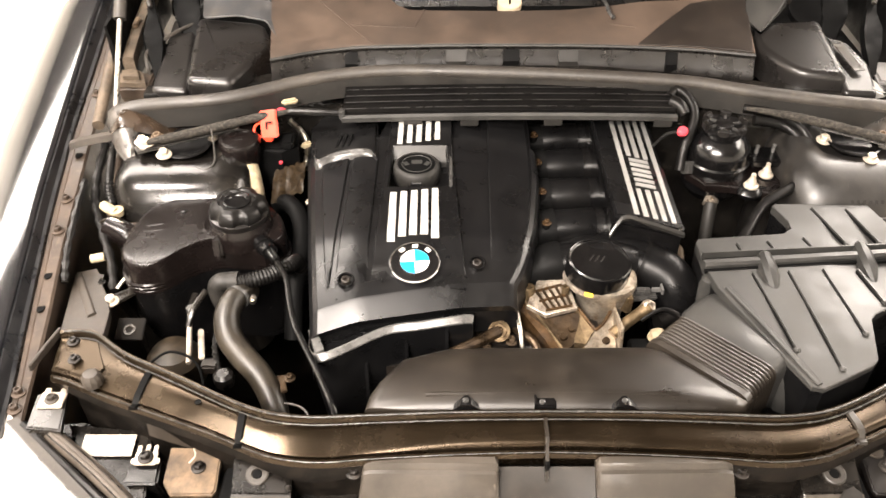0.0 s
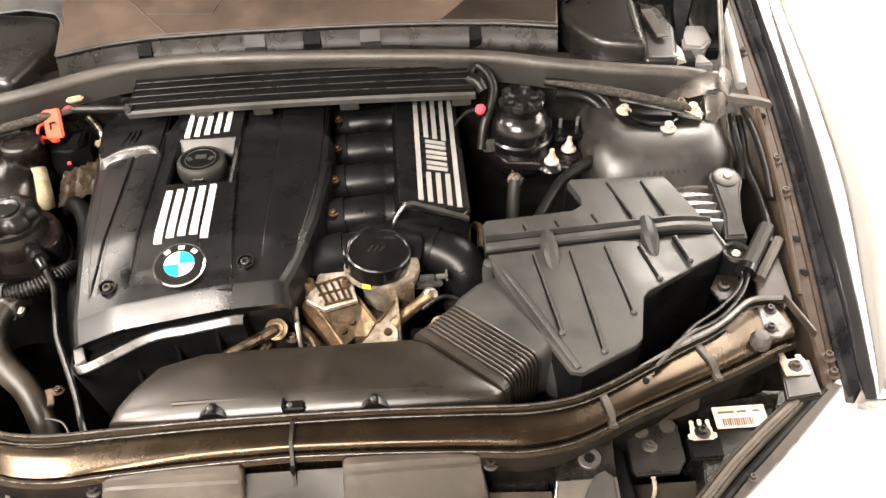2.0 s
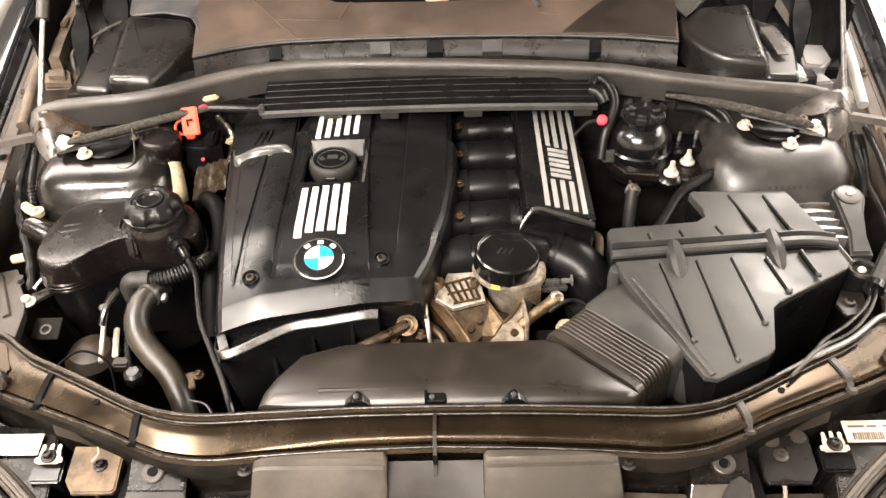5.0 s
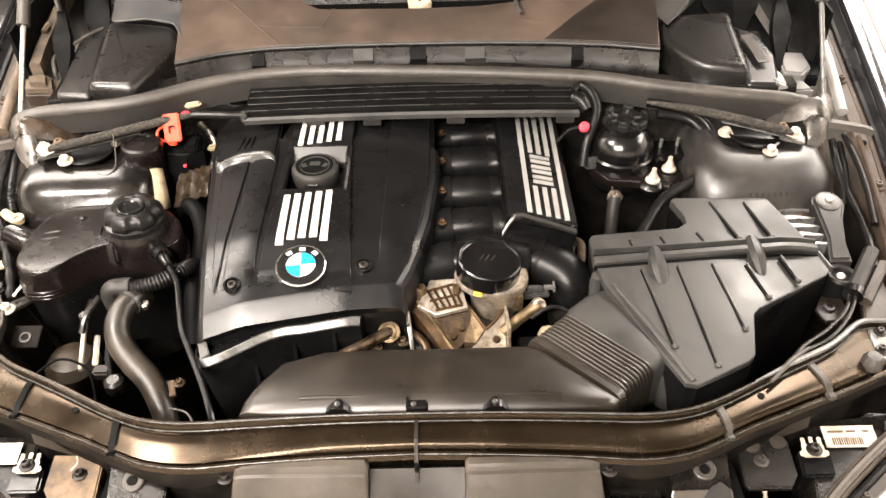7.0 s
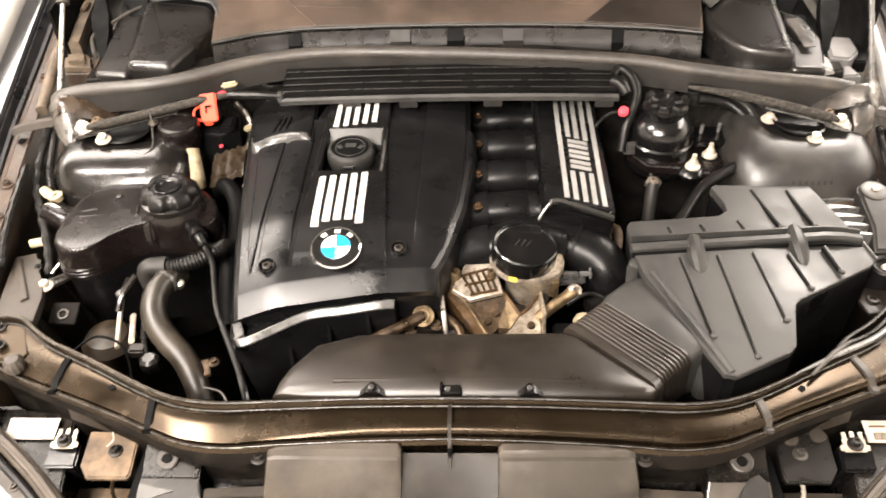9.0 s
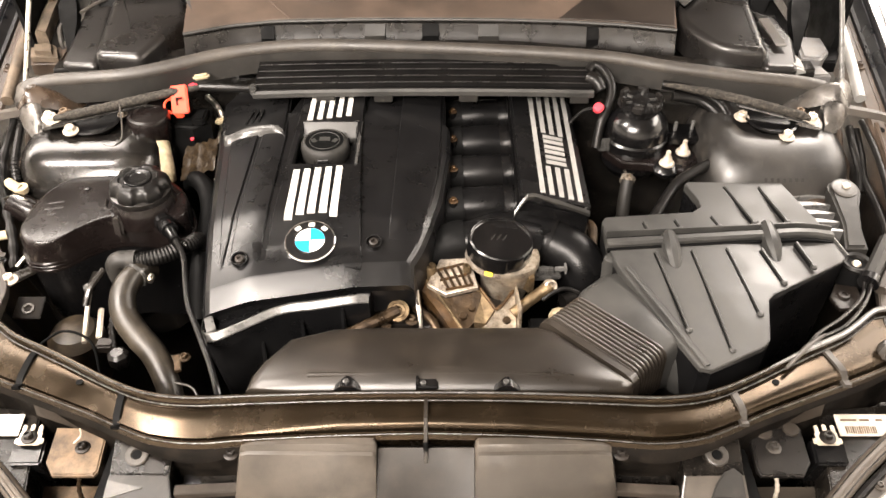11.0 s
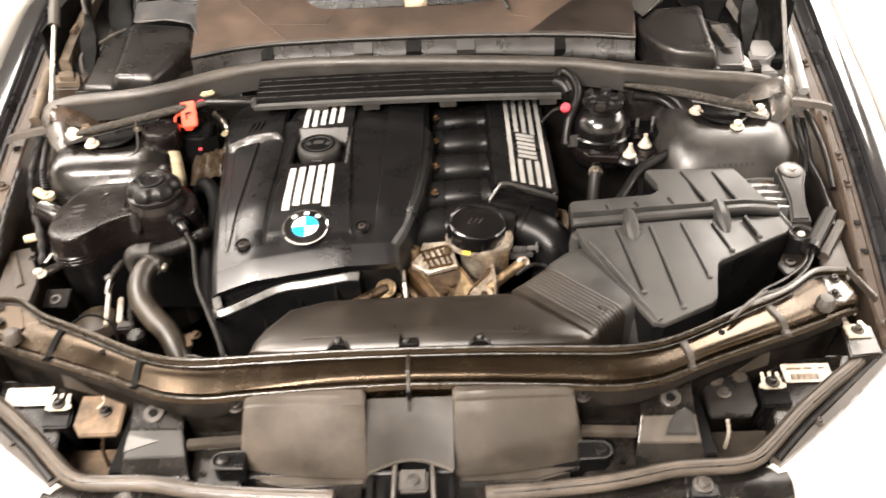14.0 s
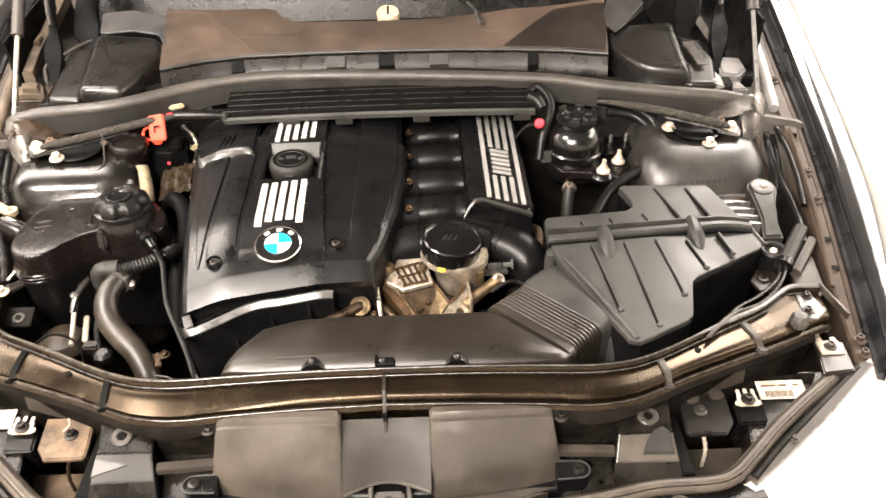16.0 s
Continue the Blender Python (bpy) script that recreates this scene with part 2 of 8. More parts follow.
M_FLOOR = mat("pale_garage_floor", (0.74, 0.71, 0.66), 0.35, var=0.06, scale=1.5, bump=0.1, fine=60, dust=((0.60, 0.56, 0.50), 0.3, 3))
M_WALL = mat("pale_wall_paint", (0.78, 0.76, 0.72), 0.7, var=0.06, scale=2, bump=0.1, fine=120)
M_CEIL = mat("dark_ceiling_board", (0.09, 0.085, 0.08), 0.8, var=0.1, scale=2, bump=0.1, fine=120)
M_TANDISC = mat("tan_plastic_cap", (0.42, 0.34, 0.24), 0.5, var=0.15, scale=40)

# ---- mesh tools ----


def catmull(pts, n=8):
    p = [Vector(q) for q in pts]
    out = []
    for i in range(len(p) - 1):
        a, b, c, d = p[max(i - 1, 0)], p[i], p[i + 1], p[min(i + 2, len(p) - 1)]
        for k in range(n):
            t = k / n
            out.append(0.5 * (2 * b + (c - a) * t + (2 * a - 5 * b + 4 * c - d) * t * t + (3 * b - 3 * c + d - a) * t ** 3))
    out.append(p[-1])
    return out


def loft(bm, rings, closed=True, caps=True):
    rows = [[bm.verts.new(p) for p in ring] for ring in rings]
    n = len(rows[0])
    for a, b in zip(rows, rows[1:]):
        for i in range(n if closed else n - 1):
            j = (i + 1) % n
            bm.faces.new((a[i], a[j], b[j], b[i]))
    if caps and closed:
        bm.faces.new(rows[0])
        bm.faces.new(rows[-1])
    return rows


def tube(bm, pts, r, seg=12, n=6, smooth=True):
    """A round pipe along a curve; r is a radius or a function of the way along, 0 to 1."""
    path = catmull(pts, n) if smooth else [Vector(p) for p in pts]
    t0 = (path[1] - path[0]).normalized()
    side = t0.orthogonal().normalized()
    rings = []
    for i, p in enumerate(path):
        t = (path[min(i + 1, len(path) - 1)] - path[max(i - 1, 0)]).normalized()
        side = (side - t * side.dot(t)).normalized()
        up = t.cross(side)
        rr = r(i / (len(path) - 1)) if callable(r) else r
        rings.append([p + (side * math.cos(a) + up * math.sin(a)) * rr for a in (2 * math.pi * k / seg for k in range(seg))])
    loft(bm, rings)


def lathe(bm, centre, profile, seg=24, turn=None, wobble=None):
    """A turned body from (radius, height) pairs; wobble(k) scales the radius round the rim."""
    m = turn or Matrix()
    rings = []
    for r, z in profile:
        rings.append([Vector(centre) + m @ Vector((r * (wobble(k) if wobble else 1) * math.cos(2 * math.pi * k / seg), r * (wobble(k) if wobble else 1) * math.sin(2 * math.pi * k / seg), z)) for k in range(seg)])
    loft(bm, rings)


def box(bm, c, s, turn=None, bevel=0.0, seg=2):
    m = turn or Matrix()
    own = bmesh.new()
    bmesh.ops.create_cube(own, size=1.0)
    for v in own.verts:
        v.co = Vector((v.co.x * s[0], v.co.y * s[1], v.co.z * s[2]))
    if bevel:
        bmesh.ops.bevel(own, geom=own.edges[:], offset=bevel, segments=seg, affect="EDGES")
    join(bm, own, Matrix.Translation(c) @ m.to_4x4())


def join(bm, own, m=None):
    if m is not None:
        bmesh.ops.transform(own, matrix=m, verts=own.verts[:])
    keep = {v: bm.verts.new(v.co) for v in own.verts}
    for f in own.faces:
        try:
            bm.faces.new([keep[v] for v in f.verts])
        except ValueError:
            pass
    own.free()


def prism(bm, outline, top, bottom, bevel=0.0, seg=3, draft=0.0):
    """A plate or body over an outline; top and bottom are heights or functions of x, y. The upper rim is rounded."""
    own = bmesh.new()
    zt = top if callable(top) else (lambda x, y: top)
    zb = bottom if callable(bottom) else (lambda x, y: bottom)
    cx, cy = sum(p[0] for p in outline) / len(outline), sum(p[1] for p in outline) / len(outline)
    up = [own.verts.new((x, y, zt(x, y))) for x, y in outline]
    lo = [own.verts.new((x + (cx - x) * draft, y + (cy - y) * draft, zb(x, y))) for x, y in outline]
    face = own.faces.new(up)
    own.faces.new(list(reversed(lo)))
    n = len(up)
    for i in range(n):
        own.faces.new((up[i], lo[i], lo[(i + 1) % n], up[(i + 1) % n]))
    bmesh.ops.recalc_face_normals(own, faces=own.faces[:])
    if bevel:
        bmesh.ops.bevel(own, geom=face.edges[:], offset=bevel, segments=seg, affect="EDGES", clamp_overlap=True)
    bmesh.ops.triangulate(own, faces=[f for f in own.faces if len(f.verts) > 4])
    join(bm, own)


def rounded(corners, r, n=5):
    """A polygon with its corners turned into arcs of about radius r (a number, or one for each corner)."""
    out, m = [], len(corners)
    for i in range(m):
        p, a, b = (Vector(corners[k % m]) for k in (i, i - 1, i + 1))
        rr = r[i] if isinstance(r, (list, tuple)) else r
        u, v = (a - p).normalized(), (b - p).normalized()
        for k in range(n + 1):
            t = k / n
            out.append(tuple(p + u * rr * (1 - t) ** 2 + v * rr * t ** 2))
    return out


def cushion(bm, outline, top, bottom, bevel, seg=6):
    """A body over a rounded outline whose upper rim is one smooth roll of the given radius."""
    m = len(outline)
    area = sum(outline[i - 1][0] * outline[i][1] - outline[i][0] * outline[i - 1][1] for i in range(m))
    sign = 1 if area > 0 else -1
    norm = []
    for i in range(m):
        d = (Vector(outline[(i + 1) % m]) - Vector(outline[i - 1])).normalized()
        norm.append(Vector((-d.y, d.x)) * sign)
    rings = [[(x, y, bottom) for x, y in outline]]
    for k in range(seg + 1):
        a = math.pi / 2 * k / seg
        ring = []
        for (x, y), nn in zip(outline, norm):
            q = Vector((x, y)) + nn * bevel * (1 - math.cos(a))
            ring.append((q.x, q.y, top(q.x, q.y) - bevel * (1 - math.sin(a))))
        rings.append(ring)
    cx, cy = sum(p[0] for p in rings[-1]) / m, sum(p[1] for p in rings[-1]) / m
    for f in (0.03, 0.10):
        rings.append([(lerp(x, cx, f), lerp(y, cy, f), top(lerp(x, cx, f), lerp(y, cy, f))) for x, y, z in rings[seg + 1]])
    loft(bm, rings)


def strip(bm, a, b, width, height, zf, n=6, lift=0.0, taper=1.0):
    """A low rib from a to b that lies on the surface zf(x, y)."""
    a, b = Vector(a), Vector(b)
    d = (b - a).normalized()
    s = Vector((-d.y, d.x))
    rings = []
    for i in range(n + 1):
        p = a + (b - a) * i / n
        w = width * (1 + (taper - 1) * i / n)
        ring = []
        for k, h in ((-0.5, -0.004), (-0.5, height * 0.6), (-0.3, height), (0.3, height), (0.5, height * 0.6), (0.5, -0.004)):
            q = p + s * w * k
            ring.append((q.x, q.y, zf(q.x, q.y) + h + lift))
        rings.append(ring)
    loft(bm, rings)


def drape(bm, left, right, y0, y1, zf, lift, n=20, fade=0.0, thick=0.008):
    """A raised panel on the surface zf between two edges that are functions of y; it fades into the surface at y0."""
    rings = []
    for y in lin(y0, y1, n):
        a, b = left(y), right(y)
        h = lift * (min(1.0, (y - y0) / fade) if fade else 1.0) - (0.002 * max(0.0, 1 - (y - y0) / fade * 2) if fade else 0.0)
        xs = [a, a + 0.0015, lerp(a, b, 0.33), lerp(a, b, 0.67), b - 0.0015, b]
        rings.append([(a, y, zf(a, y) - thick)] + [(x, y, zf(x, y) + (h if 0 < k < 5 else h * 0.5)) for k, x in enumerate(xs)] + [(b, y, zf(b, y) - thick)])
    loft(bm, rings)


def flat(bm, a, b, width, zf, lift, n=6, width_b=None):
    """A thin flat inlay with square edges from a to b."""
    a, b = Vector(a), Vector(b)
    s = Vector((-(b - a).y, (b - a).x)).normalized()
    rings = []
    for i in range(n + 1):
        p = a + (b - a) * i / n
        w = lerp(width, width_b or width, i / n) / 2
        ring = []
        for k, h in ((-1, -0.003), (-1, 0.0008), (1, 0.0008), (1, -0.003)):
            q = p + s * w * k
            ring.append((q.x, q.y, zf(q.x, q.y) + lift + h))
        rings.append(ring)
    loft(bm, rings)


def patch(bm, us, vs, fn):
    rows = [[bm.verts.new(fn(u, v)) for u in us] for v in vs]
    for a, b in zip(rows, rows[1:]):
        for i in range(len(us) - 1):
            bm.faces.new((a[i], a[i + 1], b[i + 1], b[i]))
    return rows


def lin(a, b, n):
    return [a + (b - a) * i / (n - 1) for i in range(n)]


def lerp(a, b, t):
    return a + (b - a) * t


def along(table, x):
    """A value read off a table of (x, value), in between by straight lines."""
    if x <= table[0][0]:
        return table[0][1]
    for (x0, v0), (x1, v1) in zip(table, table[1:]):
        if x <= x1:
            return v0 + (v1 - v0) * (x - x0) / (x1 - x0)
    return table[-1][1]


def finish(name, bm, material, sharp=32):
    bmesh.ops.remove_doubles(bm, verts=bm.verts[:], dist=0.00005)
    bmesh.ops.recalc_face_normals(bm, faces=bm.faces[:])
    me = bpy.data.meshes.new(name)
    bm.to_mesh(me)
    bm.free()
    me.materials.append(material)
    me.polygons.foreach_set("use_smooth", [True] * len(me.polygons))
    me.set_sharp_from_angle(angle=radians(sharp))
    return new(name, me)


BASE = {}


def thing(name, label, category, at=(0, 0, 0), group="", kind=""):
    ob = new(name)
    ob.empty_display_size = 0.02
    ob.location = at
    BASE[ob] = Matrix.Translation(at)
    return tagged(ob, label, category, group, kind)


def part(name, bm, material, parent, label="", sharp=32):
    ob = finish(name, bm, material, sharp)
    ob.parent = parent
    ob.matrix_parent_inverse = BASE.get(parent, Matrix()).inverted()
    return tagged(ob, label) if label else ob


def single(name, bm, material, label, category, group="", kind="", sharp=32):
    return tagged(finish(name, bm, material, sharp), label, category, group, kind)


def mesh(*steps):
    """A fresh bmesh on which each step is run."""
    bm = bmesh.new()
    for step in steps:
        step(bm)
    return bm

# ---- the garage ----
def slab(name, c, s, material, label, category):
    single(name, mesh(lambda b: box(b, c, s)), material, label, category, kind="structure")


slab("floor", (0, 0.5, -0.05), (9, 11, 0.1), M_FLOOR, "pale smooth garage floor under the car", "floor")
# Added walls and ceiling stay out of view; their tones shape the reflections.
slab("wall_west", (-4.05, 0.5, 1.45), (0.1, 9.2, 2.9), M_WALL, "plain painted wall, added out of view", "wall")
slab("wall_east", (4.05, 0.5, 1.45), (0.1, 9.2, 2.9), M_WALL, "plain painted wall, added out of view", "wall")
slab("wall_south", (0, -4.05, 1.45), (8.0, 0.1, 2.9), M_WALL, "plain painted wall, added out of view", "wall")
slab("wall_north", (0, 5.05, 1.45), (8.0, 0.1, 2.9), M_WALL, "plain painted wall, added out of view", "wall")
slab("ceiling", (0, 0.5, 2.95), (8.3, 9.3, 0.1), M_CEIL, "plain ceiling, added out of view, dark for reflections", "ceiling")

# ---- fasteners, built once ----


def bolt_mesh(r=0.008, flange=0.013):
    return mesh(lambda b: lathe(b, (0, 0, 0), [(flange, 0), (flange, 0.0022), (flange * 0.8, 0.0034), (r, 0.0036)], 18),
                lambda b: lathe(b, (0, 0, 0), [(r, 0.003), (r, 0.0105), (r * 0.85, 0.0118), (0.0042, 0.0118), (0.0040, 0.0085)], 6))


def bolt(parent, at, material=M_NUT, size=1.0, tilt=(0, 0, 0), name="bolt", label=""):
    key = (name, material.name)
    if key not in BOLTS:
        ob = finish(name, bolt_mesh(), material)
        BOLTS[key] = ob.data
        bpy.data.objects.remove(ob)
    ob = new(name, BOLTS[key])
    ob.parent = parent
    ob.matrix_parent_inverse = BASE.get(parent, Matrix()).inverted()
    ob.matrix_basis = pose(*at, *tilt) @ Matrix.Scale(size, 4)
    return tagged(ob, label) if label else ob


BOLTS = {}

# ---- body: wings, rails, bulkhead ----
RAIL_IN = [(0.06, 0.655), (0.112, 0.659), (0.223, 0.667), (0.34, 0.680), (0.46, 0.688), (0.55, 0.694), (0.73, 0.700), (1.2, 0.71)]
RAIL_OUT = [(0.06, 0.676), (0.09, 0.678), (0.237, 0.696), (0.40, 0.714), (0.556, 0.726), (0.70, 0.730), (0.91, 0.738), (1.2, 0.745)]
CREST = [(0.05, 0.690), (0.155, 0.706), (0.278, 0.717), (0.429, 0.732), (0.58, 0.741), (0.77, 0.752), (0.9, 0.757), (1.2, 0.77)]

FLANK = [(0.035, 0.712), (0.06, 0.742), (0.10, 0.775), (0.18, 0.825), (0.26, 0.865), (0.36, 0.895), (0.55, 0.91), (0.9, 0.905), (1.25, 0.89)]


def rail_z(y):
    return 0.700 + 0.235 * y - max(0, y - 0.9) * 0.12


def wing(side):
    word = "front_wing"
    w = thing(word, "glossy black painted car front wing beside the engine bay", "car wing", (side * 0.8, 0.5, 0), "front wings")
    rings = []
    for y in lin(0.035, 1.25, 32):
        c, z, o = along(CREST, y), rail_z(y) + 0.022, along(FLANK, y)
        ring = [(c - 0.001, z - 0.020), (c, z - 0.004), (c + 0.003, z), (c + 0.012, z + 0.001)]
        for k in range(1, 13):
            a = math.pi / 2 * k / 12
            ring.append((c + 0.012 + (o - c - 0.012) * math.sin(a), z + 0.001 - 0.21 * (1 - math.cos(a)) ** 1.05))
        ring += [(o - 0.004, z - 0.30), (o - 0.02, z - 0.42), (o - 0.03, z - 0.42), (o - 0.02, z - 0.22), (c + 0.07, z - 0.10), (c + 0.02, z - 0.025)]
        deep = min(1.0, 0.015 + max(0.0, y - 0.035) / 0.14)
        rings.append([(side * x, y, z + (zz - z) * deep) for x, zz in ring])
    part("panel", mesh(lambda b: loft(b, rings)), M_BODY, w, sharp=50)
    strips = []
    for y in lin(0.05, 1.2, 20):
        a, c, z = along(RAIL_OUT, y), along(CREST, y), rail_z(y)
        strips.append([(side * x, y, zz) for x, zz in ((a + 0.0005, z - 0.004), (a + 0.001, z + 0.004), (a + 0.006, z + 0.006), (c - 0.004, z + 0.020), (c - 0.001, z + 0.018), (c - 0.001, z - 0.02))])
    part("inner_lip", mesh(lambda b: loft(b, strips)), M_LIP, w, "blue-black folded inner edge of the wing")
    # the bolted rail along the wing
    r = thing("wing_rail", "dusty brown-black steel rail bolted along the wing", "body rail", (side * 0.68, 0.3, 0.7), "wing rails")
    rings = []
    for y in lin(0.06, 1.2, 30):
        a, c, z = along(RAIL_IN, y), along(RAIL_OUT, y), rail_z(y)
        rings.append([(side * x, y, zz) for x, zz in ((a, z - 0.11), (a, z - 0.004), (a + 0.003, z), (c - 0.010, z + 0.001), (c - 0.006, z - 0.003), (c, z - 0.002), (c, z - 0.11))])
    part("rail", mesh(lambda b: loft(b, rings)), M_RAIL, r)
    for y in (0.085, 0.108, 0.37, 0.43, 0.66, 0.80):
        bolt(r, (side * (along(RAIL_IN, y) + 0.014), y, rail_z(y)), M_RAIL, 0.75, name="rail_bolt")
    for y in (0.235, 0.29, 0.52):
        x = side * (along(RAIL_IN, y) + 0.013)
        part("slot", mesh(lambda b: lathe(b, (x, y, rail_z(y) + 0.0005), [(0.0055, 0), (0.0055, 0.0012)], 14, Matrix.Diagonal((1, 1.5, 1)))), M_INK, r, "open dark slot")
    if side > 0:
        part("loose_edge", mesh(lambda b: tube(b, [(0.664, 0.20, 0.748), (0.683, 0.33, 0.782), (0.694, 0.45, 0.81), (0.70, 0.53, 0.828)], 0.0035, 8)), M_RAIL, r)
    else:
        part("torn_edge", mesh(lambda b: tube(b, [(-0.682, 0.47, 0.81), (-0.678, 0.40, 0.795), (-0.673, 0.33, 0.775), (-0.668, 0.29, 0.755)], lambda t: 0.004 + 0.003 * math.sin(23 * t) ** 2, 7, 8)), M_RUBBER, r)
    # grey bead behind the bracket
    part("bead", mesh(lambda b: tube(b, [(side * 0.683, 0.57, 0.848), (side * 0.699, 0.72, 0.880), (side * 0.708, 0.94, 0.925)], 0.0088 if side > 0 else 0.010, 12)), M_STRIP if side > 0 else M_TANDUST, r, "bright silver-grey sealing bead" if side > 0 else "dusty brown sealing bead")


wing(-1)
wing(1)


def inner_walls():
    for side in (-1, 1):
        iw = thing("inner_wing", "grimy dark inner wing panel below the rail", "body panel", (side * 0.64, 0.5, 0.3), "inner wings")
        part("panel", mesh(lambda b: loft(b, [[(side * (along(RAIL_IN, y) + 0.001), y, rail_z(y) - 0.05), (side * 0.66, y, 0.62), (side * 0.62, y, 0.30), (side * 0.66, y, 0.30), (side * 0.69, y, 0.60), (side * (along(RAIL_IN, y) + 0.02), y, rail_z(y) - 0.05)] for y in lin(0.07, 1.1, 12)])),
             M_GRIME if side < 0 else M_DARK, iw)
        for y in (0.20, 0.30, 0.40):
            part("swage", mesh(lambda b: tube(b, [(side * 0.66, y, 0.64), (side * 0.645, y + 0.01, 0.55), (side * 0.63, y + 0.01, 0.40)], 0.008, 8)), M_DARK, iw)
    single("undertray", mesh(lambda b: box(b, (0, 0.35, 0.30), (1.36, 1.5, 0.02))), M_MATT, "dark grimy tray under the engine", "undertray")
    prof = [(-0.70, 0.60), (-0.49, 0.62), (-0.36, 0.672), (-0.17, 0.695), (0.03, 0.688), (0.21, 0.66), (0.38, 0.62), (0.50, 0.60), (0.70, 0.60)]
    rings = []
    for x in lin(-0.615, 0.615, 27):
        y = along(prof, x) + 0.005
        rings.append([(x, y, 0.31), (x, y, 0.872), (x, y + 0.004, 0.880), (x, y + 0.03, 0.880), (x, y + 0.03, 0.31)])
    single("bulkhead", mesh(lambda b: loft(b, rings)), M_TOWER, "dark painted steel bulkhead behind the engine", "bulkhead", kind="structure")


inner_walls()

# rubber seal along the bulkhead
SEAL = [(-0.645, 0.572, 0.872), (-0.60, 0.578, 0.880), (-0.475, 0.588, 0.886), (-0.349, 0.640, 0.890), (-0.26, 0.662, 0.892), (-0.163, 0.668, 0.892), (0.028, 0.656, 0.892), (0.212, 0.642, 0.889), (0.300, 0.632, 0.886), (0.385, 0.610, 0.882), (0.50, 0.588, 0.877), (0.580, 0.578, 0.873), (0.620, 0.574, 0.866)]
seal = thing("bulkhead_seal", "long grey-black rubber sealing strip along the bulkhead edge", "rubber seal", (0, 0.62, 0.87))
part("bead", mesh(lambda b: tube(b, SEAL, lambda t: 0.0115, 14, 8)), M_SEAL, seal)
part("skirt", mesh(lambda b: loft(b, [[(p.x, p.y - 0.013, p.z - 0.036), (p.x, p.y - 0.011, p.z - 0.004), (p.x, p.y - 0.004, p.z - 0.004), (p.x, p.y - 0.006, p.z - 0.036)] for p in catmull(SEAL, 6)])), M_ARM, seal)


# ---- front cross beam ----
BEAM_R = [(0, 0.021), (0.10, 0.020), (0.20, 0.016), (0.27, 0.013), (0.315, 0.018), (0.35, 0.030), (0.39, 0.050), (0.43, 0.073), (0.475, 0.098), (0.52, 0.122), (0.55, 0.145), (0.572, 0.163), (0.59, 0.170), (0.625, 0.171)]
BEAM_F = [(0, -0.020), (0.10, -0.023), (0.20, -0.029), (0.26, -0.034), (0.31, -0.028), (0.35, -0.012), (0.39, 0.008), (0.435, 0.028), (0.485, 0.050), (0.52, 0.065), (0.55, 0.079), (0.60, 0.104), (0.625, 0.113)]
BEAM_Z = [(0, 0.0), (0.30, 0.0), (0.40, -0.004), (0.63, -0.018)]


def eased(table, n=8):
    """The same table, its corners rounded."""
    pts = catmull([(x, v, 0) for x, v in table], n)
    return [(p.x, p.y) for p in pts]


BEAM_R, BEAM_F = eased(BEAM_R), eased(BEAM_F)


def channel_z(t, x):
    """Flat towards the rear, rolled down towards the front lip: gently on one arm, steeply in the middle."""
    t = min(max(t, 0), 1)
    w = min(1, max(0, (-x - 0.10) / 0.16))
    ramp = max(0, 0.66 - t) if t < 0.60 else (0.72 - min(t, 0.72)) ** 2 * 4.2
    ramp = 0.95 * ramp + 5.0 * max(0, 0.09 - t)
    roll = lerp((1 - t) ** 11, min(1, ramp), w)
    return 0.7655 + 0.0175 * (1 - roll)


def beam_z(x, y):
    r, f = along(BEAM_R, abs(x)), along(BEAM_F, abs(x))
    t = (y - f) / (r - f)
    return channel_z(t, x) + along(BEAM_Z, abs(x))


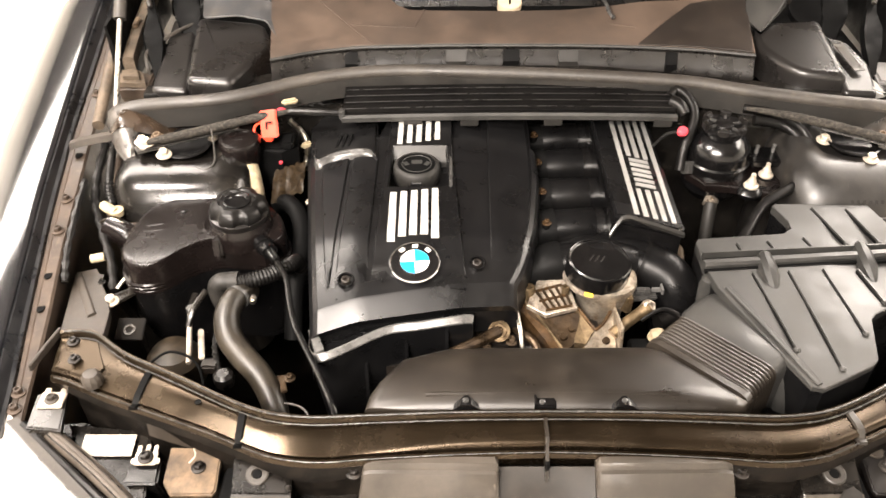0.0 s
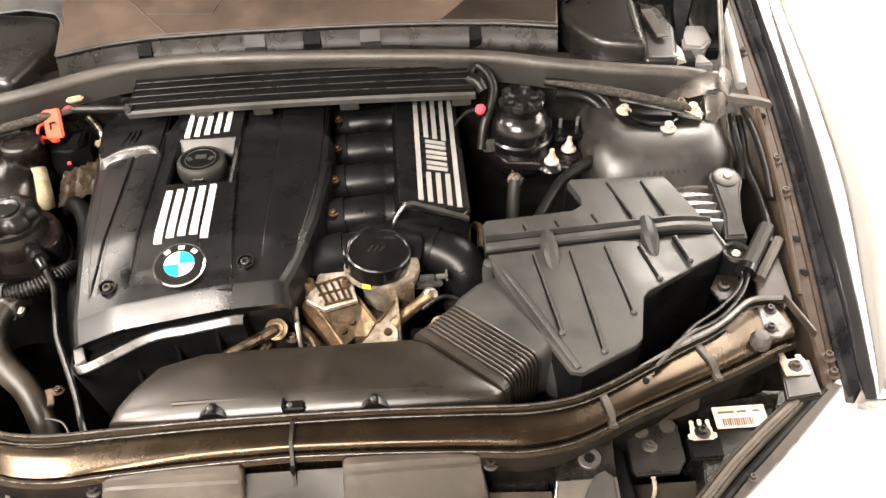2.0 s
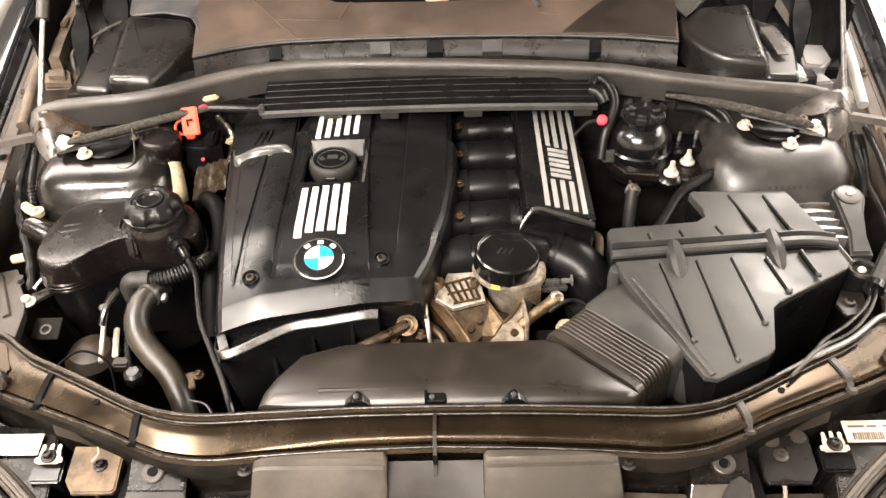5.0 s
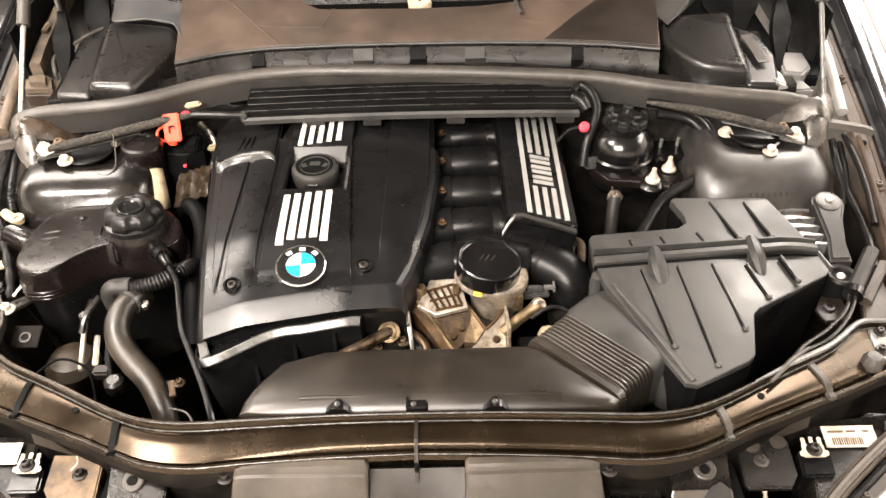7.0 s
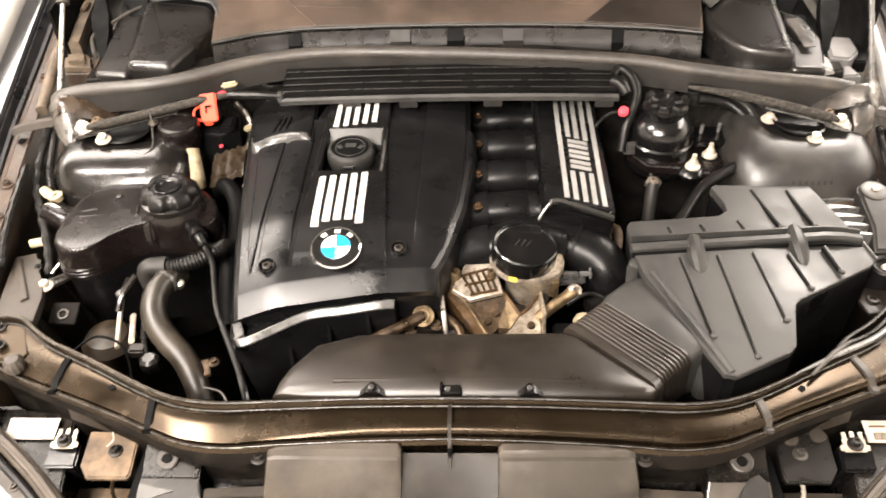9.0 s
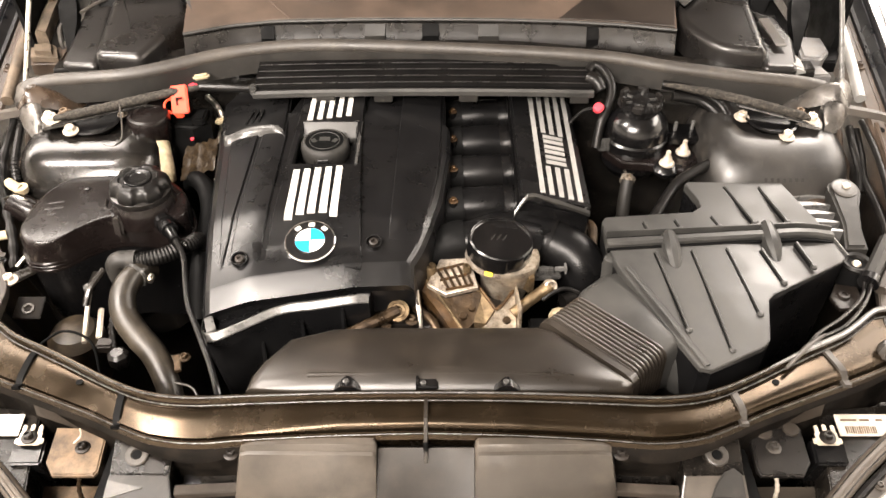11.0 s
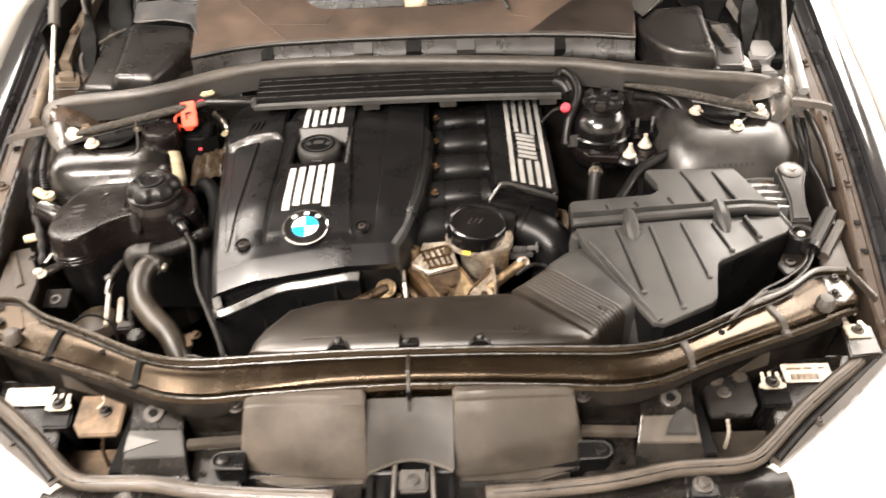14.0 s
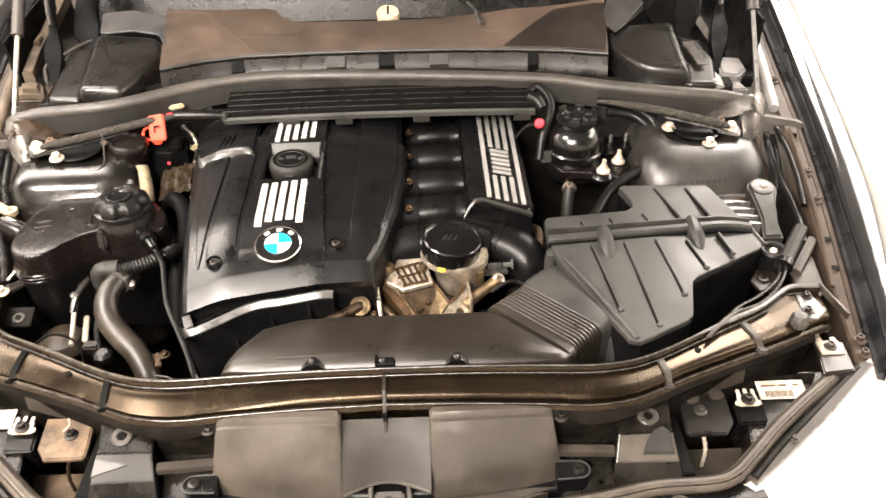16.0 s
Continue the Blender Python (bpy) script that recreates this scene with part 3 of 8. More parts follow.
def front_beam():
    bm = thing("front_cross_beam", "dusty glossy dark-painted steel beam across the front of the bay", "cross beam", (0, 0, 0.73))
    rings = []
    for x in lin(-0.625, 0.625, 121):
        r, f, dz = along(BEAM_R, abs(x)), along(BEAM_F, abs(x)), along(BEAM_Z, abs(x))
        pts = [(r + 0.003, 0.735), (r + 0.004, 0.791), (r + 0.001, 0.7945), (r - 0.004, 0.7940), (r - 0.006, 0.790), (r - 0.006, 0.7855)]
        for t in (0.85, 0.68, 0.52, 0.42, 0.34, 0.27, 0.21, 0.16, 0.12, 0.09):
            y = lerp(f, r, t)
            pts.append((y, channel_z(t, x)))
        pts += [(f + 0.006, 0.7655), (f + 0.003, 0.7705), (f - 0.002, 0.7695), (f - 0.004, 0.764), (f + 0.002, 0.752), (f + 0.008, 0.735)]
        rings.append([(x, y, z + dz) for y, z in pts])
    part("channel", mesh(lambda b: loft(b, rings)), M_PAINT, bm, sharp=40)
    # Thin pale rods along the lips stand in for their highlights.
    part("rear_edge_highlight", mesh(lambda b: tube(b, [(x, along(BEAM_R, abs(x)) - 0.002, 0.7946 + along(BEAM_Z, abs(x))) for x in lin(-0.62, 0.62, 51)], 0.0013, 6, 2)), M_EDGE, bm)
    part("pale_rear_lip", mesh(lambda b: tube(b, [(x, along(BEAM_R, x) - 0.001, 0.7942 + along(BEAM_Z, x)) for x in lin(0.41, 0.622, 19)], lambda t: 0.0016 + 0.0022 * min(1, t * 3), 8, 2)), M_BRIGHT, bm, "pale bright end of the rear lip")
    part("inner_lip", mesh(lambda b: tube(b, [(x, along(BEAM_R, abs(x)) - 0.0075, 0.7872 + along(BEAM_Z, abs(x))) for x in lin(-0.60, 0.60, 51)], 0.0010, 6, 2)), M_EDGE, bm)
    part("front_edge_highlight", mesh(lambda b: tube(b, [(x, along(BEAM_F, abs(x)) - 0.0005, 0.7703 + along(BEAM_Z, abs(x))) for x in lin(-0.62, 0.62, 51)], 0.0008, 6, 2)), M_EDGE, bm)
    for x0, x1 in ((-0.356, -0.358), (-0.486, -0.499), (0.358, 0.366), (0.490, 0.508)):
        def rib(b):
            ring = []
            for t in lin(-0.04, 1.03, 9):
                x = lerp(x1, x0, t)
                y = lerp(along(BEAM_F, abs(x)) - 0.003, along(BEAM_R, abs(x)), t)
                z = beam_z(x, y) if 0.02 < t < 0.95 else beam_z(x, y) + (0.006 if t < 0.5 else 0.004)
                ring.append([(x - 0.005, y, z - 0.002), (x - 0.004, y, z + 0.004), (x + 0.004, y, z + 0.004), (x + 0.005, y, z - 0.002)])
            loft(b, ring)
        part("cross_rib", mesh(rib), M_SEAL if x0 > 0 else M_INK, bm)
    def mid(b):
        ring = []
        for t in lin(-0.35, 1.02, 12):
            y = lerp(-0.024, 0.02, t)
            z = beam_z(0, max(y, -0.022)) if t > 0.02 else 0.772 + (t - 0.02) * 0.10
            ring.append([(-0.003, y, z - 0.012), (-0.002, y, z + 0.006), (0.002, y, z + 0.006), (0.003, y, z - 0.012)])
        loft(b, ring)
    part("centre_rib", mesh(mid), M_WIDE, bm)
    part("centre_tongue", mesh(lambda b: box(b, (0, -0.031, 0.748), (0.005, 0.006, 0.034), None, 0.001)), M_INK, bm)
    for s in (-1, 1):
        plate = [(s * 0.574, 0.160), (s * 0.617, 0.160), (s * 0.620, 0.122), (s * 0.560, 0.096), (s * 0.551, 0.112)] if s < 0 else [(0.590, 0.164), (0.612, 0.164), (0.622, 0.128), (0.606, 0.114), (0.584, 0.112)]
        # Pale right-hand plate stands in for a bright reflection on the paint.
        part("bolt_plate", mesh(lambda b: prism(b, plate, lambda x, y: beam_z(x, y) + 0.0025, 0.75, 0.001)), M_PAINT if s < 0 else M_BRIGHT, bm, "" if s < 0 else "bolt plate coloured pale for a reflection")
        for x, y in (((0.606, 0.158), (0.594, 0.126)) if s < 0 else ((0.604, 0.157), (0.594, 0.126))):
            bolt(bm, (s * x, y, beam_z(x, y) + 0.002), M_DARK, 0.62)
        x, y = (0.560, 0.092) if s < 0 else (0.573, 0.104)
        part("rubber_stop", mesh(lambda b: lathe(b, (s * x, y, beam_z(x, y) - 0.002), [(0.0130, 0), (0.0136, 0.006), (0.0125, 0.013), (0.009, 0.018), (0.003, 0.019)], 24, None, lambda k: 1.0 if k % 2 else 0.92)), M_PLATE if s < 0 else M_SEAL, bm, "dusty splined rubber stop")
        part("end_wall", mesh(lambda b: box(b, (s * 0.636, 0.142, 0.772), (0.004, 0.070, 0.012), Matrix.Rotation(s * 0.22, 3, "Z"), 0.001)), M_PLATE, bm)
        y = lerp(along(BEAM_F, 0.415), along(BEAM_R, 0.415), 0.62)
        part("drain_hole", mesh(lambda b: lathe(b, (s * 0.415, y, beam_z(0.415, y) + 0.0005), [(0.0042, 0), (0.0042, 0.001)], 12)), M_INK, bm, "small dark drain hole")
    # lower front wall that carries the beam
    rings = []
    for x in lin(-0.60, 0.60, 41):
        f, dz = along(BEAM_F, abs(x)), along(BEAM_Z, abs(x))
        rings.append([(x, f + 0.010, 0.55), (x, f + 0.006, 0.736 + dz), (x, f + 0.024, 0.736 + dz), (x, f + 0.028, 0.55)])
    part("apron", mesh(lambda b: loft(b, rings)), M_MATT, bm)
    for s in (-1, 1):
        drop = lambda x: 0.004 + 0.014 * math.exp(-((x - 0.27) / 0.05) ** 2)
        part("lower_skirt", mesh(lambda b: loft(b, [[(s * x, along(BEAM_F, x) + d, z + along(BEAM_Z, x)) for d, z in ((-0.002, 0.766), (-0.0055, 0.760), (-0.007, 0.758 - drop(x)), (0.004, 0.756 - drop(x)))] for x in lin(0.20, 0.60, 26)])), M_MATT, bm, "dark rolled lower edge", 50)
    for x in (-0.222, 0.222):
        bolt(bm, (x, -0.036, 0.752), M_DARK, 0.7)


front_beam()

# ---- engine cover ----


def cover_z(x, y):
    z = 0.833 + (y - 0.30) * 0.03 if y >= 0.30 else 0.833 - (0.30 - y) * 0.22
    z -= max(0.0, x + 0.10) * 0.14 + max(0.0, -0.235 - x) * 0.25
    return z


def engine_cover():
    c = thing("engine_cover", "black moulded plastic engine cover with silver stripes, lightly dusty", "engine cover", (-0.14, 0.35, 0.70))
    cols = [(-0.012, -0.085), (-0.010, -0.014), (-0.004, -0.004)] + [(s, 0.0) for s in lin(0.012, 0.988, 24)] + [(1.003, -0.003), (1.008, -0.010), (1.011, -0.03), (1.013, -0.085)]

    RIGHT = [(0.0, -0.027), (0.08, -0.016), (0.2, -0.004), (0.4, 0.009), (0.75, 0.021), (1.0, 0.021)]

    def xy(s, v):
        xl, xr = lerp(-0.289, -0.334, v), along(RIGHT, v)
        yf, yr = lerp(0.188, 0.230, s), lerp(0.548, 0.535, s)
        return lerp(xl, xr, s), lerp(yf, yr, v)
    rows = [(0.0, -0.006, -0.085), (0.0, -0.013, -0.040), (0.0, -0.0195, -0.0265), (0.0, -0.0212, -0.0235), (0.0, -0.0015, -0.0025), (0.0, 0.0015, -0.0003)] + [(v, 0.0, 0.0) for v in lin(0.05, 1.0, 22)] + [(1.0, 0.004, -0.006), (1.0, 0.006, -0.05)]

    def body(b):
        grid = []
        for v, dy, dz in rows:
            line = []
            for s, ds in cols:
                x, y = xy(min(max(s, 0), 1), v)
                x += (s - min(max(s, 0), 1)) * 0.9
                z = cover_z(x, y) + dz + ds * (1 if v > 0 or dz > -0.03 else 0.3)
                line.append(b.verts.new((x, y + dy, z)))
            grid.append(line)
        for p, q in zip(grid, grid[1:]):
            for i in range(len(p) - 1):
                m = (p[i].co + q[i + 1].co) / 2
                if not (-0.205 < m.x < -0.115 and 0.402 < m.y < 0.516):
                    b.faces.new((p[i], p[i + 1], q[i + 1], q[i]))
    part("shell", mesh(body), M_COVER, c, sharp=16)
    # tongue towards the bulkhead
    part("rear_shell", mesh(lambda b: prism(b, [(-0.232, 0.520), (-0.212, 0.60), (-0.205, 0.69), (-0.05, 0.70), (0.018, 0.67), (0.022, 0.60), (0.020, 0.534), (-0.10, 0.520)], lambda x, y: cover_z(x, y) - 0.001, 0.74, 0.003)), M_COVER, c)
    # raised rear deck with three slots and a bright front bevel
    dz = lambda x, y: cover_z(x, y) + 0.010 - max(0, y - 0.60) * 0.3
    part("rear_deck", mesh(lambda b: prism(b, [(-0.322, 0.497), (-0.334, 0.53), (-0.342, 0.60), (-0.330, 0.655), (-0.232, 0.66), (-0.222, 0.474), (-0.238, 0.495), (-0.263, 0.503), (-0.295, 0.503)], dz, 0.72, 0.004)), M_COVER, c)
    for i in range(3):
        part("slot", mesh(lambda b: flat(b, (-0.291 + i * 0.0102, 0.518), (-0.2855 + i * 0.0088, 0.552), 0.0036, dz, 0.0)), M_INK, c)
    bev = catmull([(-0.326, 0.506, 0), (-0.318, 0.489, 0), (-0.291, 0.499, 0), (-0.263, 0.497, 0), (-0.240, 0.490, 0), (-0.226, 0.480, 0), (-0.221, 0.462, 0)], 5)
    # Bevel is coloured paler than the cover to look lit.
    part("deck_bevel", mesh(lambda b: loft(b, [[(p.x, p.y - 0.006 * w, cover_z(p.x, p.y) - 0.004), (p.x, p.y - 0.005 * w, cover_z(p.x, p.y) + 0.002), (p.x, p.y + 0.004, cover_z(p.x, p.y) + 0.0105 * w), (p.x, p.y + 0.010, cover_z(p.x, p.y) + 0.0105 * w), (p.x, p.y + 0.010, cover_z(p.x, p.y) - 0.004)] for p, w in ((q, max(0.15, min(1.0, (len(bev) - k) / 12))) for k, q in enumerate(bev))])), M_EDGE, c, "front bevel, its shine put in the colour", 50)
    # raised bands on the top, with dark grooves left between them
    lift = 0.006
    edge_l = lambda y: lerp(-0.289, -0.334, (y - 0.188) / 0.36)
    part("left_band", mesh(lambda b: drape(b, lambda y: edge_l(y) + 0.015, lambda y: -0.2735 + (y - 0.2) * 0.02, 0.200, 0.492, cover_z, 0.0035, 24, 0.06)), M_COVER, c)
    part("left_band", mesh(lambda b: drape(b, lambda y: -0.2665 + (y - 0.2) * 0.02, lambda y: -0.2235 + (y - 0.2) * 0.01, 0.206, 0.490, cover_z, 0.0035, 24, 0.06)), M_COVER, c)
    part("right_band", mesh(lambda b: drape(b, lambda y: -0.056 + (y - 0.2) * 0.02, lambda y: along([(0.24, -0.022), (0.28, -0.009), (0.34, 0.002), (0.42, 0.012), (0.5, 0.015)], y), 0.246, 0.68, cover_z, 0.003, 24, 0.06)), M_COVER, c)
    # centre panel round the filler well
    pl, pr = (lambda y: -0.217 + (y - 0.2) * 0.030), (lambda y: -0.088 - (y - 0.2) * 0.062 if y < 0.5 else -0.1066)
    part("centre_panel", mesh(lambda b: drape(b, pl, pr, 0.214, 0.404, cover_z, lift, 24, 0.06)), M_COVER, c)
    part("centre_panel", mesh(lambda b: drape(b, pl, pr, 0.512, 0.695, cover_z, lift, 12)), M_COVER, c)
    part("centre_panel", mesh(lambda b: drape(b, pl, lambda y: pl(y) + 0.009, 0.404, 0.512, cover_z, lift, 8)), M_COVER, c)
    part("centre_panel", mesh(lambda b: drape(b, lambda y: pr(y) - 0.009, pr, 0.404, 0.512, cover_z, lift, 8)), M_COVER, c)
    part("well_floor", mesh(lambda b: box(b, (-0.160, 0.460, 0.8125), (0.108, 0.118, 0.003))), M_COVER, c)
    # Rear and right walls get paler materials than the cover, as if lit.
    part("well_wall", mesh(lambda b: prism(b, [(-0.203, 0.4960), (-0.205, 0.5135), (-0.1105, 0.5135), (-0.113, 0.4960)], lambda x, y: 0.8450 + (y - 0.5125) * 1.25, 0.812, 0.001)), M_BOX, c, "sloped rear wall of the filler well")
    part("well_wall", mesh(lambda b: box(b, (-0.1105, 0.458, 0.829), (0.004, 0.110, 0.031), Matrix.Rotation(0.12, 3, "Y"))), M_EDGE, c)
    part("well_wall", mesh(lambda b: box(b, (-0.2070, 0.458, 0.827), (0.004, 0.110, 0.031), Matrix.Rotation(-0.1, 3, "Y"))), M_COVER, c)
    part("well_wall", mesh(lambda b: box(b, (-0.160, 0.4045, 0.825), (0.095, 0.004, 0.028))), M_COVER, c)
    for i, y in enumerate((0.365, 0.435, 0.505, 0.585)):
        part("moulded_arc", mesh(lambda b: tube(b, [(-0.022, y + 0.016, cover_z(-0.022, y) + 0.0025), (-0.012, y + 0.013, cover_z(-0.012, y) + 0.0022), (-0.004, y + 0.002, cover_z(-0.004, y) + 0.0014)], 0.0016, 8)), M_COVER, c)
    # silver stripes
    fore = ((-0.192, 0.283), (-0.177, 0.292), (-0.162, 0.2945), (-0.146, 0.2955), (-0.131, 0.289))
    for i in range(5):
        x0, yf = fore[i]
        part("stripe", mesh(lambda b: flat(b, (x0, yf), (-0.193 + i * 0.01525, 0.389 + i * 0.0023), 0.0108, cover_z, lift + 0.0006, 6, 0.0092)), M_SILVER, c, "silver inlay stripe")
        x0 = -0.189 + i * 0.01475
        part("stripe", mesh(lambda b: flat(b, (x0, 0.515 + i * 0.003), (x0 + 0.001, 0.66), 0.0082, cover_z, lift + 0.0006, 6, 0.0068)), M_SILVER, c, "silver inlay stripe")
    # round emblem on the slope
    turn = Matrix.Rotation(radians(12.4), 3, "X")
    ctr = Vector((-0.158, 0.247, cover_z(-0.158, 0.247) + lift + 0.001))
    e = part("emblem", mesh(lambda b: lathe(b, ctr, [(0.0335, -0.003), (0.0345, 0.001), (0.0335, 0.0025), (0.0318, 0.0020)], 48, turn)), M_CHROME, c, "round enamel emblem in a chrome ring")
    part("black_ring", mesh(lambda b: lathe(b, ctr, [(0.0318, 0.0005), (0.0318, 0.0024), (0.0205, 0.0026), (0.0205, 0.0005)], 48, turn)), M_GLOSS, e)
    part("inner_ring", mesh(lambda b: lathe(b, ctr, [(0.0207, 0.0005), (0.0207, 0.0030), (0.0196, 0.0030), (0.0196, 0.0005)], 48, turn)), M_CHROME, e)
    for q in range(4):
        def quad(b):
            a0 = q * math.pi / 2 + 0.06
            rim = [ctr + turn @ Vector((0.0196 * math.cos(a0 + k * math.pi / 16), 0.0196 * math.sin(a0 + k * math.pi / 16), 0.0028)) for k in range(9)]
            mid = ctr + turn @ Vector((0, 0, 0.0030))
            v = [b.verts.new(p) for p in [mid] + rim]
            low = [b.verts.new(p.co - turn @ Vector((0, 0, 0.002))) for p in v]
            b.faces.new(v)
            b.faces.new(low[::-1])
            for i in range(len(v)):
                b.faces.new((v[i], low[i], low[(i + 1) % len(v)], v[(i + 1) % len(v)]))
        part("quarter", mesh(quad), M_BLUE if q % 2 == 0 else M_EWHITE, e, "blue enamel quarter" if q % 2 == 0 else "white enamel quarter")
    for k in (-1, 0, 1):
        a = radians(90 - 42 * k)
        p = ctr + turn @ Vector((0.0262 * math.cos(a), 0.0262 * math.sin(a), 0.0026))
        part("plain_mark", mesh(lambda b: box(b, p, (0.0080, 0.0062, 0.0006), turn @ Matrix.Rotation(a - math.pi / 2, 3, "Z"))), M_SILVER, e)
    # two screws in cups
    for x, y in ((-0.250, 0.225), (-0.074, 0.252)):
        tl = Matrix.Rotation(radians(12.4), 3, "X")
        z = cover_z(x, y) + 0.003
        s = part("screw_cup", mesh(lambda b: lathe(b, (x, y, z), [(0.0115, -0.004), (0.0115, 0.003), (0.0095, 0.003), (0.0085, -0.001)], 20, tl)), M_GLOSS, c)
        part("screw", mesh(lambda b: lathe(b, (x, y, z), [(0.0062, -0.002), (0.0062, 0.0032), (0.0045, 0.0040), (0.003, 0.0038), (0.0028, 0.001)], 12, tl)), M_DARK, s)
    # bolted-on front skirt with its bright lip
    line = catmull([(-0.302, 0.190, 0.752), (-0.285, 0.136, 0.759), (-0.200, 0.173, 0.771), (-0.15, 0.180, 0.775), (-0.097, 0.187, 0.779), (-0.080, 0.192, 0.775)], 6)
    part("skirt", mesh(lambda b: loft(b, [[p + Vector((0, 0, 0)), p + Vector((0.0, -0.001, -0.006)), Vector((p.x * 0.98, p.y + 0.03, 0.60)), Vector((p.x * 0.95, p.y + 0.05, 0.60)), p + Vector((0.004, 0.045, -0.012)), p + Vector((0.003, 0.016, -0.003))] for p in line])), M_COVER, c, sharp=40)
    # Pale colour on lip and corner stands in for lamp shine.
    part("lip", mesh(lambda b: loft(b, [[p + Vector((0, -0.0030, -0.0055)), p + Vector((0, -0.0030, -0.0030)), p + Vector((0.001, 0.0030, 0.0035)), p + Vector((0.001, 0.006, 0.0035)), p + Vector((0.001, 0.006, -0.004))] for p in line[2:]])), M_BRIGHT, c, "silver-grey lip, paled for its shine")
    part("corner_facet", mesh(lambda b: prism(b, [(-0.301, 0.185), (-0.286, 0.140), (-0.276, 0.150), (-0.287, 0.178)], 0.764, 0.75, 0.001)), M_BRIGHT, c)
    for x in (-0.225, -0.17, -0.115):
        y = 0.175 if x > -0.2 else 0.168
        part("skirt_rib", mesh(lambda b: box(b, (x, y + 0.008, 0.705), (0.005, 0.02, 0.12), Matrix.Rotation(-0.18, 3, "X"), 0.001)), M_COVER, c)


engine_cover()

# oil filler cap
cap = thing("oil_filler_cap", "round black plastic oil filler cap with a grip tab", "filler cap", (-0.161, 0.463, 0.815))
KX, KY = -0.161, 0.463
part("body", mesh(lambda b: lathe(b, (KX, KY, 0.814), [(0.034, 0), (0.0365, 0.008), (0.0370, 0.018), (0.0355, 0.0255), (0.0325, 0.0290), (0.0295, 0.0300), (0.0290, 0.0285), (0.004, 0.0285)], 40)), M_ARM, cap)
part("top_disc", mesh(lambda b: lathe(b, (KX, KY, 0.8415), [(0.0288, 0), (0.0288, 0.0016), (0.004, 0.0018)], 40)), M_INK, cap, "dull black top disc")
part("grip", mesh(lambda b: box(b, (KX, KY - 0.034, 0.828), (0.026, 0.014, 0.020), None, 0.006, 3)), M_COVER, cap)
part("ring", mesh(lambda b: tube(b, [(KX + 0.0225 * math.cos(a), KY + 0.0225 * math.sin(a), 0.8433) for a in lin(0, 2 * math.pi, 33)], 0.0007, 6, 1)), M_BOX, cap)
part("raised_mark", mesh(lambda b: box(b, (KX, KY + 0.004, 0.8436), (0.016, 0.010, 0.0012), None, 0.0004)), M_BOX, cap)
for k in (-1, 1):
    part("raised_mark", mesh(lambda b: box(b, (KX + k * 0.016, KY, 0.8435), (0.007, 0.010, 0.0010), Matrix.Rotation(-0.5 * k, 3, "Z"), 0.0003)), M_BOX, cap)

# ---- intake manifold ----


def plate_z(x, y):
    return 0.824 - 0.20 * (x - 0.145) + (y - 0.35) * 0.01


